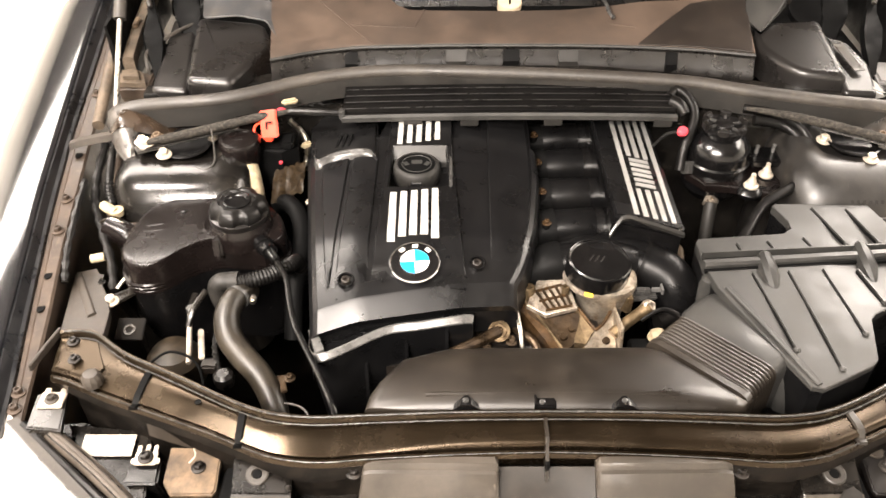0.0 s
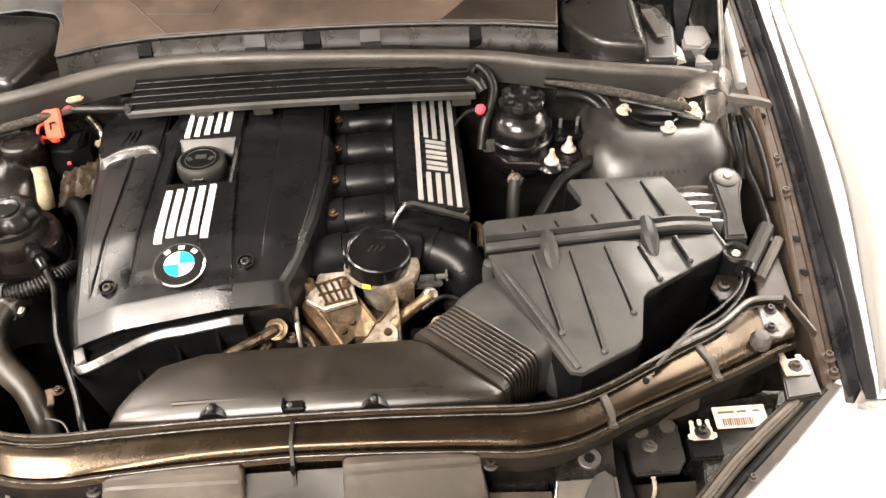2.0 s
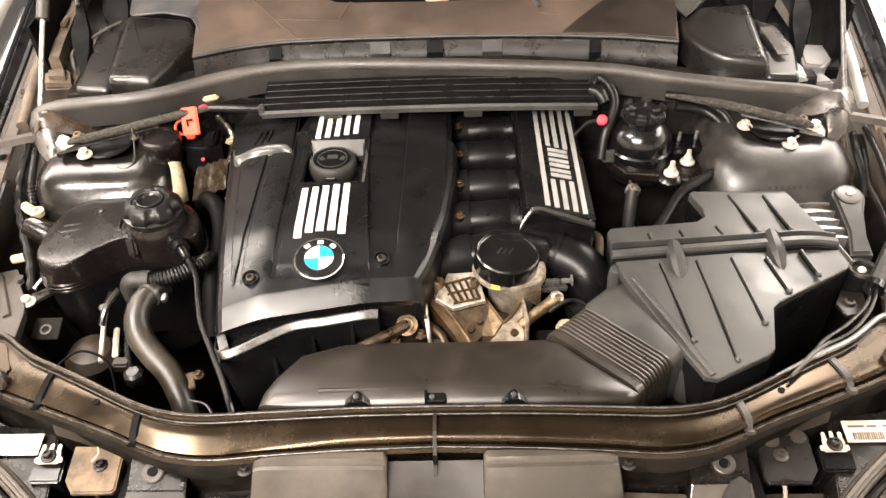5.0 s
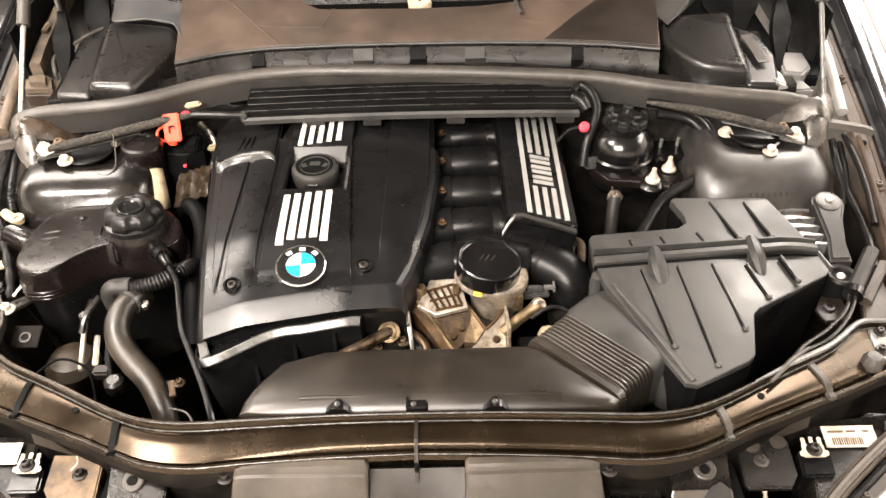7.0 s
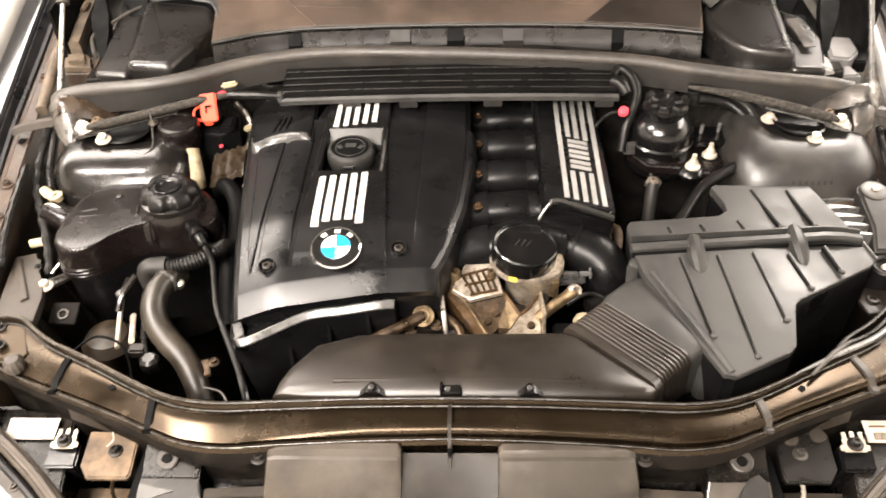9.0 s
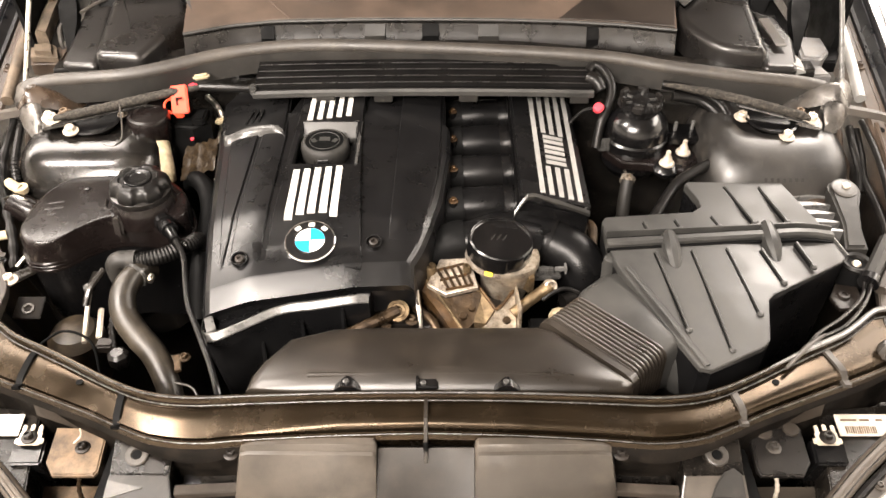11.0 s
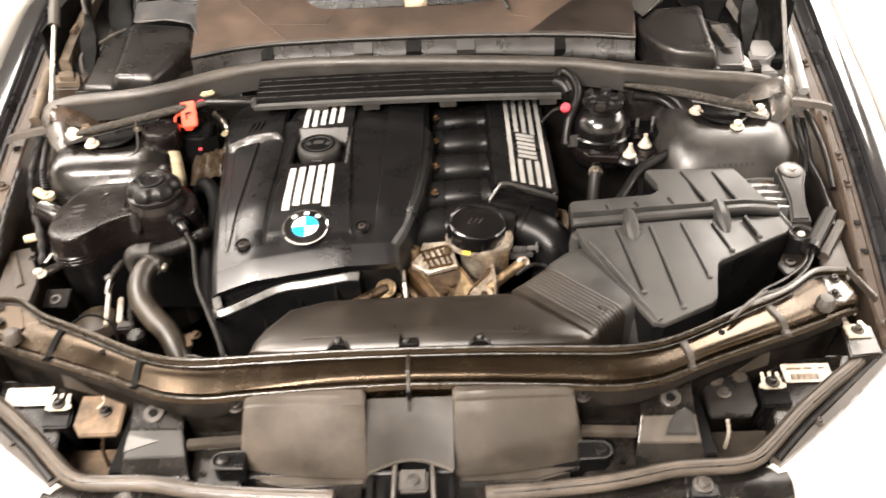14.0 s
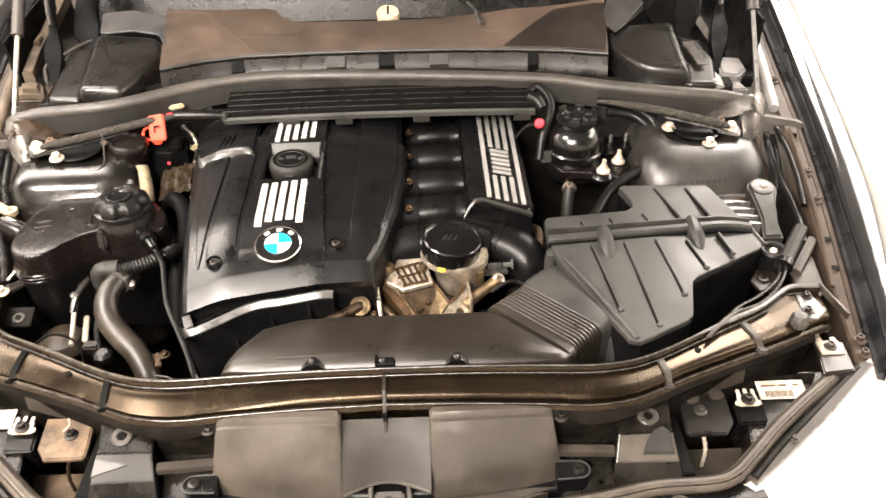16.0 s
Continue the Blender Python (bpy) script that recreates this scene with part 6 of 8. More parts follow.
# gas struts that hold the bonnet, and the bonnet itself


def gas_strut(side):
    g = thing("gas_strut", "slim bonnet gas strut with bright rod and grey cylinder", "gas strut", (side * 0.66, 0.60, 0.86), "bonnet struts")
    a, d = Vector((side * 0.661, 0.603, 0.862)), Vector((0.0, 0.085, 0.081)) if side < 0 else Vector((0.0, 0.079, 0.092))
    d.normalize()
    part("rod", mesh(lambda b: tube(b, [a - d * 0.02, a + d * 0.20], 0.0042, 12, 2)), M_STEEL if side < 0 else M_BRIGHT, g)
    part("cylinder", mesh(lambda b: tube(b, [a + d * 0.152, a + d * 0.47], 0.0105, 16, 2)), M_SEAL, g, "grey painted cylinder")
    part("socket", mesh(lambda b: lathe(b, a - d * 0.02, [(0.009, -0.012), (0.011, 0), (0.009, 0.014)], 14)), M_RUBBER, g)


gas_strut(-1)
gas_strut(1)

bon = thing("bonnet", "raised glossy black car bonnet held open by gas struts", "bonnet", (0, 1.12, 1.0))


def bonnet(b):
    us, vs = lin(-1, 1, 15), lin(0, 1, 13)

    def at(u, v):
        a = radians(63)
        l = v * 1.12 * (1 - 0.08 * u * u * v)
        bulge = 0.04 * (1 - u * u)
        return (u * lerp(0.745, 0.66, v), 1.13 - l * math.cos(a) + bulge * math.sin(a), 1.0 + l * math.sin(a) + bulge * math.cos(a))
    patch(b, us, vs, at)
    bmesh.ops.solidify(b, geom=b.faces[:], thickness=0.03)


part("panel", mesh(bonnet), M_BODY, bon)


def lining(b):
    a = radians(63)

    def at(u, v):
        l = 0.01 + v * 1.01
        bulge = 0.04 * (1 - u * u) - 0.045
        return (u * lerp(0.725, 0.60, v), 1.13 - l * math.cos(a) + bulge * math.sin(a), 1.0 + l * math.sin(a) + bulge * math.cos(a))
    patch(b, lin(-1, 1, 13), lin(0, 1, 11), at)
    bmesh.ops.solidify(b, geom=b.faces[:], thickness=0.01)


part("lining", mesh(lining), M_LINING, bon, "brown-black felt lining")

# ---- wiring tray below the bulkhead seal ----
tray = thing("wiring_tray", "long ribbed black plastic wiring tray above the engine cover", "wiring tray", (0, 0.6, 0.84))


def tray_y(x):
    return -0.10 * (x + 0.01) ** 2


def tray_body(b):
    rings = []
    for x in lin(-0.283, 0.255, 20):
        y = tray_y(x)
        pts = [(0.578, 0.853), (0.575, 0.855), (0.575, 0.864), (0.579, 0.866)]
        for k in range(4):
            y0 = 0.584 + k * 0.017
            pts += [(y0, 0.8655), (y0 + 0.001, 0.8705), (y0 + 0.011, 0.8715), (y0 + 0.0125, 0.8665)]
        pts += [(0.653, 0.866), (0.653, 0.853)]
        rings.append([(x, y + py, pz + max(0, py - 0.58) * 0.12) for py, pz in pts])
    loft(b, rings)


part("body", mesh(tray_body), M_SHADE, tray, sharp=25)
part("front_face", mesh(lambda b: loft(b, [[(x, tray_y(x) + 0.573, 0.8535), (x, tray_y(x) + 0.572, 0.855), (x, tray_y(x) + 0.572, 0.862), (x, tray_y(x) + 0.576, 0.8655), (x, tray_y(x) + 0.578, 0.862), (x, tray_y(x) + 0.578, 0.8535)] for x in lin(-0.285, 0.257, 16)])), M_BOX, tray)
for x in (-0.17, -0.078, 0.058, 0.235):
    part("tab", mesh(lambda b: box(b, (x, tray_y(x) + 0.573, 0.850), (0.03, 0.004, 0.014), None, 0.0015)), M_ARM, tray)
# Thin rods, paler than the body, stand in for highlights on the slats.
for k in range(4):
    part("ridge", mesh(lambda b: tube(b, [(x, tray_y(x) + 0.586 + k * 0.017, 0.8718 + k * 0.002) for x in lin(-0.28, 0.252, 12)], 0.0009, 6, 2)), M_KNOB, tray)
part("side_rod", mesh(lambda b: tube(b, [(-0.284, 0.575, 0.866), (-0.32, 0.575, 0.868), (-0.37, 0.582, 0.866)], 0.0065, 10)), M_RUBBER, tray)
part("end_clip", mesh(lambda b: box(b, (-0.284, 0.572, 0.866), (0.010, 0.012, 0.018), None, 0.002)), M_EDGE, tray)
part("loom_boot", mesh(lambda b: tube(b, [(0.252, 0.595, 0.872), (0.262, 0.585, 0.872), (0.270, 0.575, 0.862)], lambda t: 0.012 - 0.003 * t, 12)), M_RUBBER, tray)
hose("breather_hose", "black rubber breather hose looping down by the reservoir", [(0.252, 0.612, 0.874), (0.264, 0.622, 0.880), (0.279, 0.606, 0.876), (0.287, 0.580, 0.862), (0.280, 0.556, 0.842), (0.268, 0.538, 0.822), (0.262, 0.52, 0.79)], 0.0072)
single("service_port", mesh(lambda b: lathe(b, (0.263, 0.548, 0.845), [(0.007, -0.006), (0.0083, 0), (0.0083, 0.006), (0.005, 0.009)], 16, Matrix.Rotation(0.7, 3, "X"))), M_PINK, "small pink-red plastic service port", "service port")
hose("vacuum_line", "thin black vacuum line by the red cap", [(0.215, 0.56, 0.80), (0.24, 0.556, 0.835), (0.262, 0.552, 0.843)], 0.0028, M_RUBBER, 8, 6)

# ---- cowl over the cabin filter ----
cowl = thing("cowl_cover", "dusty brown-black plastic cowl cover with clips", "cowl cover", (0, 0.78, 0.85))
CF = [(-0.41, 0.672), (-0.34, 0.700), (-0.266, 0.716), (-0.13, 0.722), (0.0, 0.722), (0.12, 0.719), (0.22, 0.712), (0.32, 0.700), (0.402, 0.680)]


def cowl_z(x, y):
    return 0.914 + (y - along(CF, x)) * 0.16


def cowl_top(b):
    rear = [(-0.437, 0.876), (-0.25, 0.880), (-0.226, 0.878), (-0.196, 0.832), (-0.17, 0.828), (0.0, 0.824), (0.10, 0.826), (0.18, 0.838), (0.235, 0.850), (0.30, 0.852), (0.43, 0.872)]
    rows = []
    for x in lin(-0.41, 0.402, 42):
        xr = x * 1.06
        f, r = along(CF, x), along(rear, xr)
        row = []
        for t in (0, 0.03, 0.25, 0.5, 0.75, 0.97, 1.0):
            y = lerp(f, r, t)
            z = cowl_z(x, y) - (0.003 if t in (0, 1.0) else 0)
            row.append((lerp(x, xr, t), y, z))
        row += [(xr, r, row[-1][2] - 0.03), (x, f + 0.01, 0.85), (x, f + 0.006, 0.896), (x, f + 0.004, 0.906)]
        rows.append(row)
    loft(b, rows)


part("panel", mesh(cowl_top), M_COWL, cowl, sharp=28)
part("front_face", mesh(lambda b: loft(b, [[(x, along(CF, x) + 0.008, 0.85), (x, along(CF, x) - 0.010, 0.862), (x, along(CF, x) - 0.0135, 0.870), (x, along(CF, x) - 0.0125, 0.878), (x, along(CF, x) - 0.0075, 0.886), (x, along(CF, x) - 0.002, 0.906), (x, along(CF, x) + 0.003, 0.909)] for x in lin(-0.41, 0.402, 42)])), M_KNOB, cowl, "grey-black front face", 28)
part("front_bead", mesh(lambda b: tube(b, [(x, along(CF, x) - 0.001, 0.9125) for x in lin(-0.41, 0.402, 24)], 0.0032, 8, 2)), M_BOX, cowl)
for x, w in ((-0.098, 0.034), (0.094, 0.034), (-0.004, 0.028), (-0.278, 0.022), (0.268, 0.020)):
    f = along(CF, x)
    part("clip", mesh(lambda b: loft(b, [[(x - w / 2, f - 0.013 + dy, z), (x + w / 2, f - 0.013 + dy, z), (x + w / 2, f - 0.007 + dy, z), (x - w / 2, f - 0.007 + dy, z)] for dy, z in ((0.0, 0.872), (-0.001, 0.889), (0.004, 0.898), (0.010, 0.906))])), M_ARM if w > 0.03 else M_INK, cowl)
for pts in ([(-0.352, 0.862), (-0.287, 0.780)], [(-0.287, 0.780), (-0.240, 0.722)], [(-0.287, 0.780), (-0.172, 0.772)], [(-0.172, 0.772), (-0.155, 0.826)], [(-0.43, 0.866), (-0.352, 0.862)], [(0.172, 0.780), (0.215, 0.768)], [(0.385, 0.700), (0.405, 0.80)]):
    part("crease", mesh(lambda b: strip(b, pts[0], pts[1], 0.004, 0.0008, cowl_z, 6)), M_COWL, cowl)
# Thin overlay makes the cowl darker beyond the diagonal crease.
part("dark_end_overlay", mesh(lambda b: prism(b, [(x, along(CF, x) + 0.004) for x in lin(0.212, 0.399, 8)] + [(0.412, 0.760), (0.422, 0.846), (0.400, 0.8475), (0.322, 0.834), (0.268, 0.780)], lambda x, y: cowl_z(min(x, 0.402), y) + 0.0018, lambda x, y: cowl_z(min(x, 0.402), y) - 0.002, 0.0006, 1)), M_COWLR, cowl, "thin darker overlay at the end of the cowl")
# Thin pale tube along a fold of the cowl.
part("pale_fold", mesh(lambda b: tube(b, [(0.155, 0.86, 0.945), (0.168, 0.83, 0.943), (0.172, 0.80, 0.937), (0.178, 0.785, 0.933)], lambda t: 0.0035, 8)), M_EDGE, cowl)
part("side_flap", mesh(lambda b: prism(b, [(0.405, 0.79), (0.44, 0.885), (0.50, 0.845), (0.47, 0.80), (0.425, 0.74)], lambda x, y: 0.935 + (y - 0.8) * 0.2, 0.925, 0.002)), M_BOX, cowl)
part("torn_flap", mesh(lambda b: prism(b, rounded([(-0.398, 0.712), (-0.400, 0.790), (-0.430, 0.850), (-0.470, 0.866), (-0.500, 0.877), (-0.562, 0.880), (-0.545, 0.790), (-0.475, 0.792), (-0.434, 0.782), (-0.414, 0.745)], 0.012, 4), lambda x, y: 0.937 + (y - 0.8) * 0.06 - max(0, x + 0.43) * 0.5 + 0.002 * math.sin(60 * x), lambda x, y: 0.934 + (y - 0.8) * 0.06 - max(0, x + 0.43) * 0.5 + 0.002 * math.sin(60 * x), 0.001)), M_TORN, cowl, "torn blue-grey flap")
tcap = thing("tan_cap", "round tan plastic cap with a dark slit behind the cowl", "cap", (-0.001, 0.845, 0.92))
part("slit", mesh(lambda b: box(b, (-0.001, 0.846, 0.9408), (0.0035, 0.024, 0.0015), Matrix.Rotation(0.25, 3, "X"))), M_INK, tcap)
part("disc", mesh(lambda b: lathe(b, (-0.001, 0.845, 0.935), [(0.021, -0.02), (0.022, 0), (0.021, 0.0035), (0.002, 0.0042)], 28, Matrix.Rotation(0.25, 3, "X"))), M_TANDISC, tcap)
scut = thing("scuttle", "dark scuttle panel with wiper gear behind the cowl", "scuttle", (0, 0.95, 0.82))
part("floor", mesh(lambda b: box(b, (0, 0.90, 0.835), (1.30, 0.44, 0.02))), M_INK, scut)
part("back_wall", mesh(lambda b: loft(b, [[(x, 1.03, 0.83), (x, 1.10, 1.00), (x, 1.13, 1.00), (x, 1.06, 0.83)] for x in lin(-0.68, 0.68, 12)])), M_FRONT, scut)
part("wiper_shaft", mesh(lambda b: tube(b, [(0.11, 0.90, 0.95), (0.13, 0.88, 0.955), (0.16, 0.92, 0.96)], 0.010, 10)), M_DARK, scut)
part("wiper_arm", mesh(lambda b: tube(b, [(0.13, 0.88, 0.96), (0.18, 0.90, 0.965), (0.36, 0.95, 0.985)], 0.008, 10)), M_DARK, scut)
part("drain_ring", mesh(lambda b: lathe(b, (0.56, 0.86, 0.90), [(0.035, 0), (0.045, 0), (0.046, 0.012), (0.035, 0.010)], 24, Matrix.Rotation(0.3, 3, "X"))), M_INK, scut)
for s in (-1, 1):
    def strap(b):
        rings = []
        for x, y, z, w in ((0.606, 0.672, 0.872, 0.006), (0.612, 0.700, 0.892, 0.010), (0.622, 0.735, 0.905, 0.018), (0.634, 0.775, 0.915, 0.020), (0.642, 0.815, 0.928, 0.011), (0.650, 0.845, 0.950, 0.007), (0.655, 0.89, 0.995, 0.007)):
            rings.append([(s * (x - w), y, z - 0.012), (s * (x - w * 0.8), y - 0.002, z), (s * (x + w * 0.8), y - 0.002, z), (s * (x + w), y, z - 0.012), (s * x, y + 0.012, z - 0.014)])
        loft(b, rings)
    part("hinge", mesh(strap), M_INK, scut, "black pressed hinge arm", 50)
    part("hinge_plate", mesh(lambda b: tube(b, [(s * 0.6455, 0.822, 0.940), (s * 0.652, 0.842, 0.958), (s * 0.656, 0.87, 0.990), (s * 0.657, 0.92, 1.04)], 0.0045, 10)), M_SEAL, scut, "dull grey steel hinge rod")
    def boot_folds(b):
        rings = []
        for k, (x, y, z, r) in enumerate(((0.572, 0.800, 0.885, 0.016), (0.578, 0.815, 0.915, 0.022), (0.586, 0.85, 0.935, 0.024), (0.592, 0.89, 0.955, 0.024), (0.600, 0.96, 0.98, 0.022))):
            rings.append([(s * (x + r * math.cos(a) * (1 + 0.14 * math.sin(3 * a + k))), y + r * 0.7 * math.sin(a), z + r * math.sin(a) * 0.7 + 0.006 * math.sin(2 * a + 2 * k)) for a in (2 * math.pi * n / 18 for n in range(18))])
        loft(b, rings)
    part("hinge_boot", mesh(boot_folds), M_INK, scut, "creased black rubber hinge boot", 60)
    # Black on the right ledge and side walls stands in for deep shade.
    part("ledge", mesh(lambda b: prism(b, [(s * 0.622, 0.66), (s * 0.672, 0.66), (s * 0.686, 0.69), (s * 0.690, 0.715), (s * 0.625, 0.72)], 0.8655, 0.845, 0.003)), M_RAIL if s < 0 else M_INK, scut, "ledge under the hinge, dusty on one side, blackened on the other")
    part("side_well", mesh(lambda b: loft(b, [[(s * (x0 + d), y, z) for d, z in ((0.0, 0.83), (0.004, 0.90), (0.010, 0.96), (0.014, 0.96), (0.014, 0.83))] for x0, y in ((0.672, 0.70), (0.676, 0.80), (0.680, 0.92), (0.684, 1.05))])), M_INK, scut, "side wall of the scuttle, blackened for shade")
part("dusty_flange", mesh(lambda b: loft(b, [[(x - 0.010, y, z - 0.02), (x - 0.010, y, z), (x - 0.003, y, z + 0.005), (x + 0.009, y, z + 0.002), (x + 0.010, y, z - 0.02)] for x, y, z in ((-0.662, 0.705, 0.898), (-0.666, 0.76, 0.908), (-0.670, 0.85, 0.920), (-0.676, 1.02, 0.945))])), M_TANDUST, scut, "tan dusty flange inside the wing")
part("flange_clip", mesh(lambda b: box(b, (-0.668, 0.80, 0.921), (0.010, 0.030, 0.008), Matrix.Rotation(0.1, 3, "X"), 0.002)), M_RUST, scut)
hose("washer_line", "pale washer line over the filter box", [(-0.628, 0.698, 0.872), (-0.630, 0.702, 0.888), (-0.634, 0.727, 0.900), (-0.616, 0.765, 0.903), (-0.593, 0.802, 0.906), (-0.566, 0.829, 0.908)], 0.0035, M_SEAL, 8)
hose("hinge_lead", "thin pale lead by the bonnet hinge", [(-0.575, 0.84, 0.92), (-0.585, 0.88, 0.95), (-0.572, 0.93, 0.985), (-0.57, 0.98, 1.02)], 0.0022, M_FOIL, 8)
hose("hinge_pipe", "ribbed pale pipe below the bonnet hinge", [(-0.655, 0.88, 0.955), (-0.648, 0.83, 0.925), (-0.646, 0.80, 0.90)], 0.006, M_SEAL, 8)

# ---- covers either side of the cowl ----


def side_cover(side):
    c = thing("filter_side_cover", "rounded gloss-black plastic cover beside the cowl", "cover", (side * 0.5, 0.72, 0.85), "side covers")
    s = side
    if side < 0:
        o = rounded([(0.463, 0.604), (0.540, 0.609), (0.566, 0.828), (0.440, 0.803), (0.418, 0.735)], [0.014, 0.016, 0.020, 0.022, 0.016])
        step = rounded([(0.540, 0.612), (0.602, 0.618), (0.620, 0.86), (0.575, 0.85)], 0.014)
    else:
        o = rounded([(0.456, 0.630), (0.536, 0.613), (0.550, 0.806), (0.450, 0.797), (0.420, 0.770), (0.414, 0.706)], [0.024, 0.014, 0.018, 0.018, 0.014, 0.030])
        step = rounded([(0.530, 0.602), (0.584, 0.598), (0.602, 0.69), (0.590, 0.762), (0.552, 0.79)], 0.010)
    zt = lambda x, y: 0.910 + (y - 0.62) * 0.05
    part("lid", mesh(lambda b: cushion(b, [(s * x, y) for x, y in o], zt, 0.86, 0.012)), M_LID, c, sharp=60)
    part("outer_step", mesh(lambda b: cushion(b, [(s * x, y) for x, y in step], lambda x, y: 0.888 + (y - 0.62) * 0.06, 0.85, 0.008)), M_LID, c, sharp=60)
    part("foot", mesh(lambda b: prism(b, [(s * x, y) for x, y in ((0.440, 0.640), (0.60, 0.618), (0.62, 0.83), (0.43, 0.83))], 0.866, 0.83, 0.003)), M_GLOSS, c)
    if side > 0:
        part("faded_label", mesh(lambda b: box(b, (0.566, 0.695, 0.9005), (0.018, 0.088, 0.0015), Matrix.Rotation(0.08, 3, "Z") @ Matrix.Rotation(0.06, 3, "X"))), M_PLATE, c, "faded worn paper label")
        for k in range(5):
            part("plain_bar", mesh(lambda b: box(b, (0.559 + k * 0.0035, 0.695, 0.9018), (0.0010, 0.070, 0.0006), Matrix.Rotation(0.08, 3, "Z") @ Matrix.Rotation(0.06, 3, "X"))), M_DUCT, c)


side_cover(-1)
side_cover(1)
wb = thing("washer_filler", "grey plastic filler block with a small black valve cap", "filler block", (0.66, 0.76, 0.83))
part("block", mesh(lambda b: prism(b, rounded([(0.618, 0.722), (0.664, 0.724), (0.662, 0.676), (0.638, 0.645), (0.606, 0.648)], 0.006, 3), lambda x, y: 0.880 - (x - 0.62) * 0.1, 0.83, 0.004)), M_PALEBOX, wb)
part("shelf", mesh(lambda b: prism(b, [(0.612, 0.650), (0.640, 0.646), (0.648, 0.615), (0.612, 0.612)], 0.866, 0.84, 0.003)), M_PALEBOX, wb)
# Added pale plate stands in for a bright reflection on the step corner.
part("corner_glint", mesh(lambda b: prism(b, [(0.588, 0.680), (0.604, 0.640), (0.600, 0.606), (0.575, 0.604)], lambda x, y: 0.888 - (x - 0.58) * 0.4, 0.85, 0.003)), M_STRIP, wb, "pale plate standing in for a corner highlight")
part("valve", mesh(lambda b: lathe(b, (0.634, 0.730, 0.872), [(0.006, 0), (0.006, 0.016), (0.004, 0.02)], 12, Matrix.Rotation(-0.3, 3, "Y"))), M_INK, wb)
lb = single("ledge_block", mesh(lambda b: prism(b, [(-0.626, 0.664), (-0.672, 0.666), (-0.684, 0.700), (-0.652, 0.712), (-0.640, 0.700)], 0.882, 0.83, 0.008, 4)), M_TANDUST, "tan dusty block beside the filter cover", "bracket")

# ---- power steering reservoir ----
ps = thing("steering_fluid_reservoir", "round gloss-black steering fluid reservoir with castellated cap", "fluid reservoir", (0.328, 0.55, 0.70))
PX, PY = 0.328, 0.548
part("bowl", mesh(lambda b: lathe(b, (PX, PY, 0.735), [(0.040, 0), (0.050, 0.015), (0.051, 0.055), (0.053, 0.058), (0.053, 0.064), (0.050, 0.067), (0.050, 0.080), (0.046, 0.094), (0.036, 0.104), (0.030, 0.108), (0.029, 0.118)], 40)), M_CAP, ps)
part("cap", mesh(lambda b: lathe(b, (PX, PY, 0.851), [(0.030, 0), (0.0345, 0.001), (0.0345, 0.006), (0.030, 0.008), (0.024, 0.006), (0.016, 0.006), (0.014, 0.010), (0.010, 0.011), (0.004, 0.0105)], 42)), M_GLOSS, ps, sharp=35)
for k in range(6):
    a = 2 * math.pi * (k * 7 + 1.5) / 42
    part("cap_lug", mesh(lambda b: box(b, (PX + 0.0315 * math.cos(a), PY + 0.0315 * math.sin(a), 0.8600), (0.009, 0.017, 0.014), Matrix.Rotation(a, 3, "Z"), 0.0025)), M_KNOB, ps)
    part("cap_spoke", mesh(lambda b: box(b, (PX + 0.021 * math.cos(a), PY + 0.021 * math.sin(a), 0.8580), (0.016, 0.004, 0.005), Matrix.Rotation(a, 3, "Z"), 0.001)), M_EDGE, ps)
part("holder", mesh(lambda b: prism(b, [(0.275, 0.528), (0.300, 0.492), (0.345, 0.486), (0.395, 0.470), (0.425, 0.500), (0.415, 0.545), (0.375, 0.580)], 0.782, 0.768, 0.004)), M_TANK, ps)
part("ear", mesh(lambda b: box(b, (0.276, 0.525, 0.792), (0.020, 0.008, 0.022), None, 0.002)), M_EDGE, ps)
part("pipe", mesh(lambda b: tube(b, [(0.345, 0.505, 0.77), (0.365, 0.488, 0.782), (0.392, 0.480, 0.78)], 0.004, 8)), M_GLOSS, ps)
for x, y in ((0.369, 0.484), (0.401, 0.514)):
    d = thing("damper_mount", "rubber damper with a pale plastic nut", "damper mount", (x, y, 0.77), "damper mounts")
    part("rubber", mesh(lambda b: lathe(b, (x, y, 0.770), [(0.020, 0), (0.021, 0.006), (0.016, 0.012), (0.012, 0.014)], 20)), M_GLOSS, d)
    part("nut", mesh(lambda b: lathe(b, (x, y, 0.783), [(0.0120, 0), (0.0116, 0.004), (0.0080, 0.007), (0.0066, 0.012), (0.0042, 0.016), (0.0036, 0.024)], 16)), M_NUT, d)
for x, y in ((0.392, 0.553), (0.420, 0.556)):
    single("stud", mesh(lambda b: tube(b, [(x, y, 0.79), (x + 0.001, y, 0.816)], 0.0030, 10, 2)), M_BRIGHT, "pale threaded steel stud", "stud", "studs")
part("stud_plate", mesh(lambda b: box(b, (0.41, 0.55, 0.795), (0.06, 0.045, 0.012), None, 0.002)), M_GLOSS, ps)
bg = thing("hose_union", "brass-grey hose union on a dark pipe", "hose union", (0.312, 0.488, 0.66))
part("pipe", mesh(lambda b: tube(b, [(0.306, 0.452, 0.66), (0.310, 0.475, 0.72), (0.314, 0.490, 0.748)], 0.0105, 14, 4)), M_ARM, bg)
part("union", mesh(lambda b: lathe(b, (0.314, 0.491, 0.748), [(0.0115, -0.008), (0.013, -0.006), (0.013, 0.002), (0.008, 0.003), (0.008, 0.008), (0.004, 0.009), (0.0035, 0.004)], 6, Matrix.Rotation(0.3, 3, "X"))), M_ALU, bg)
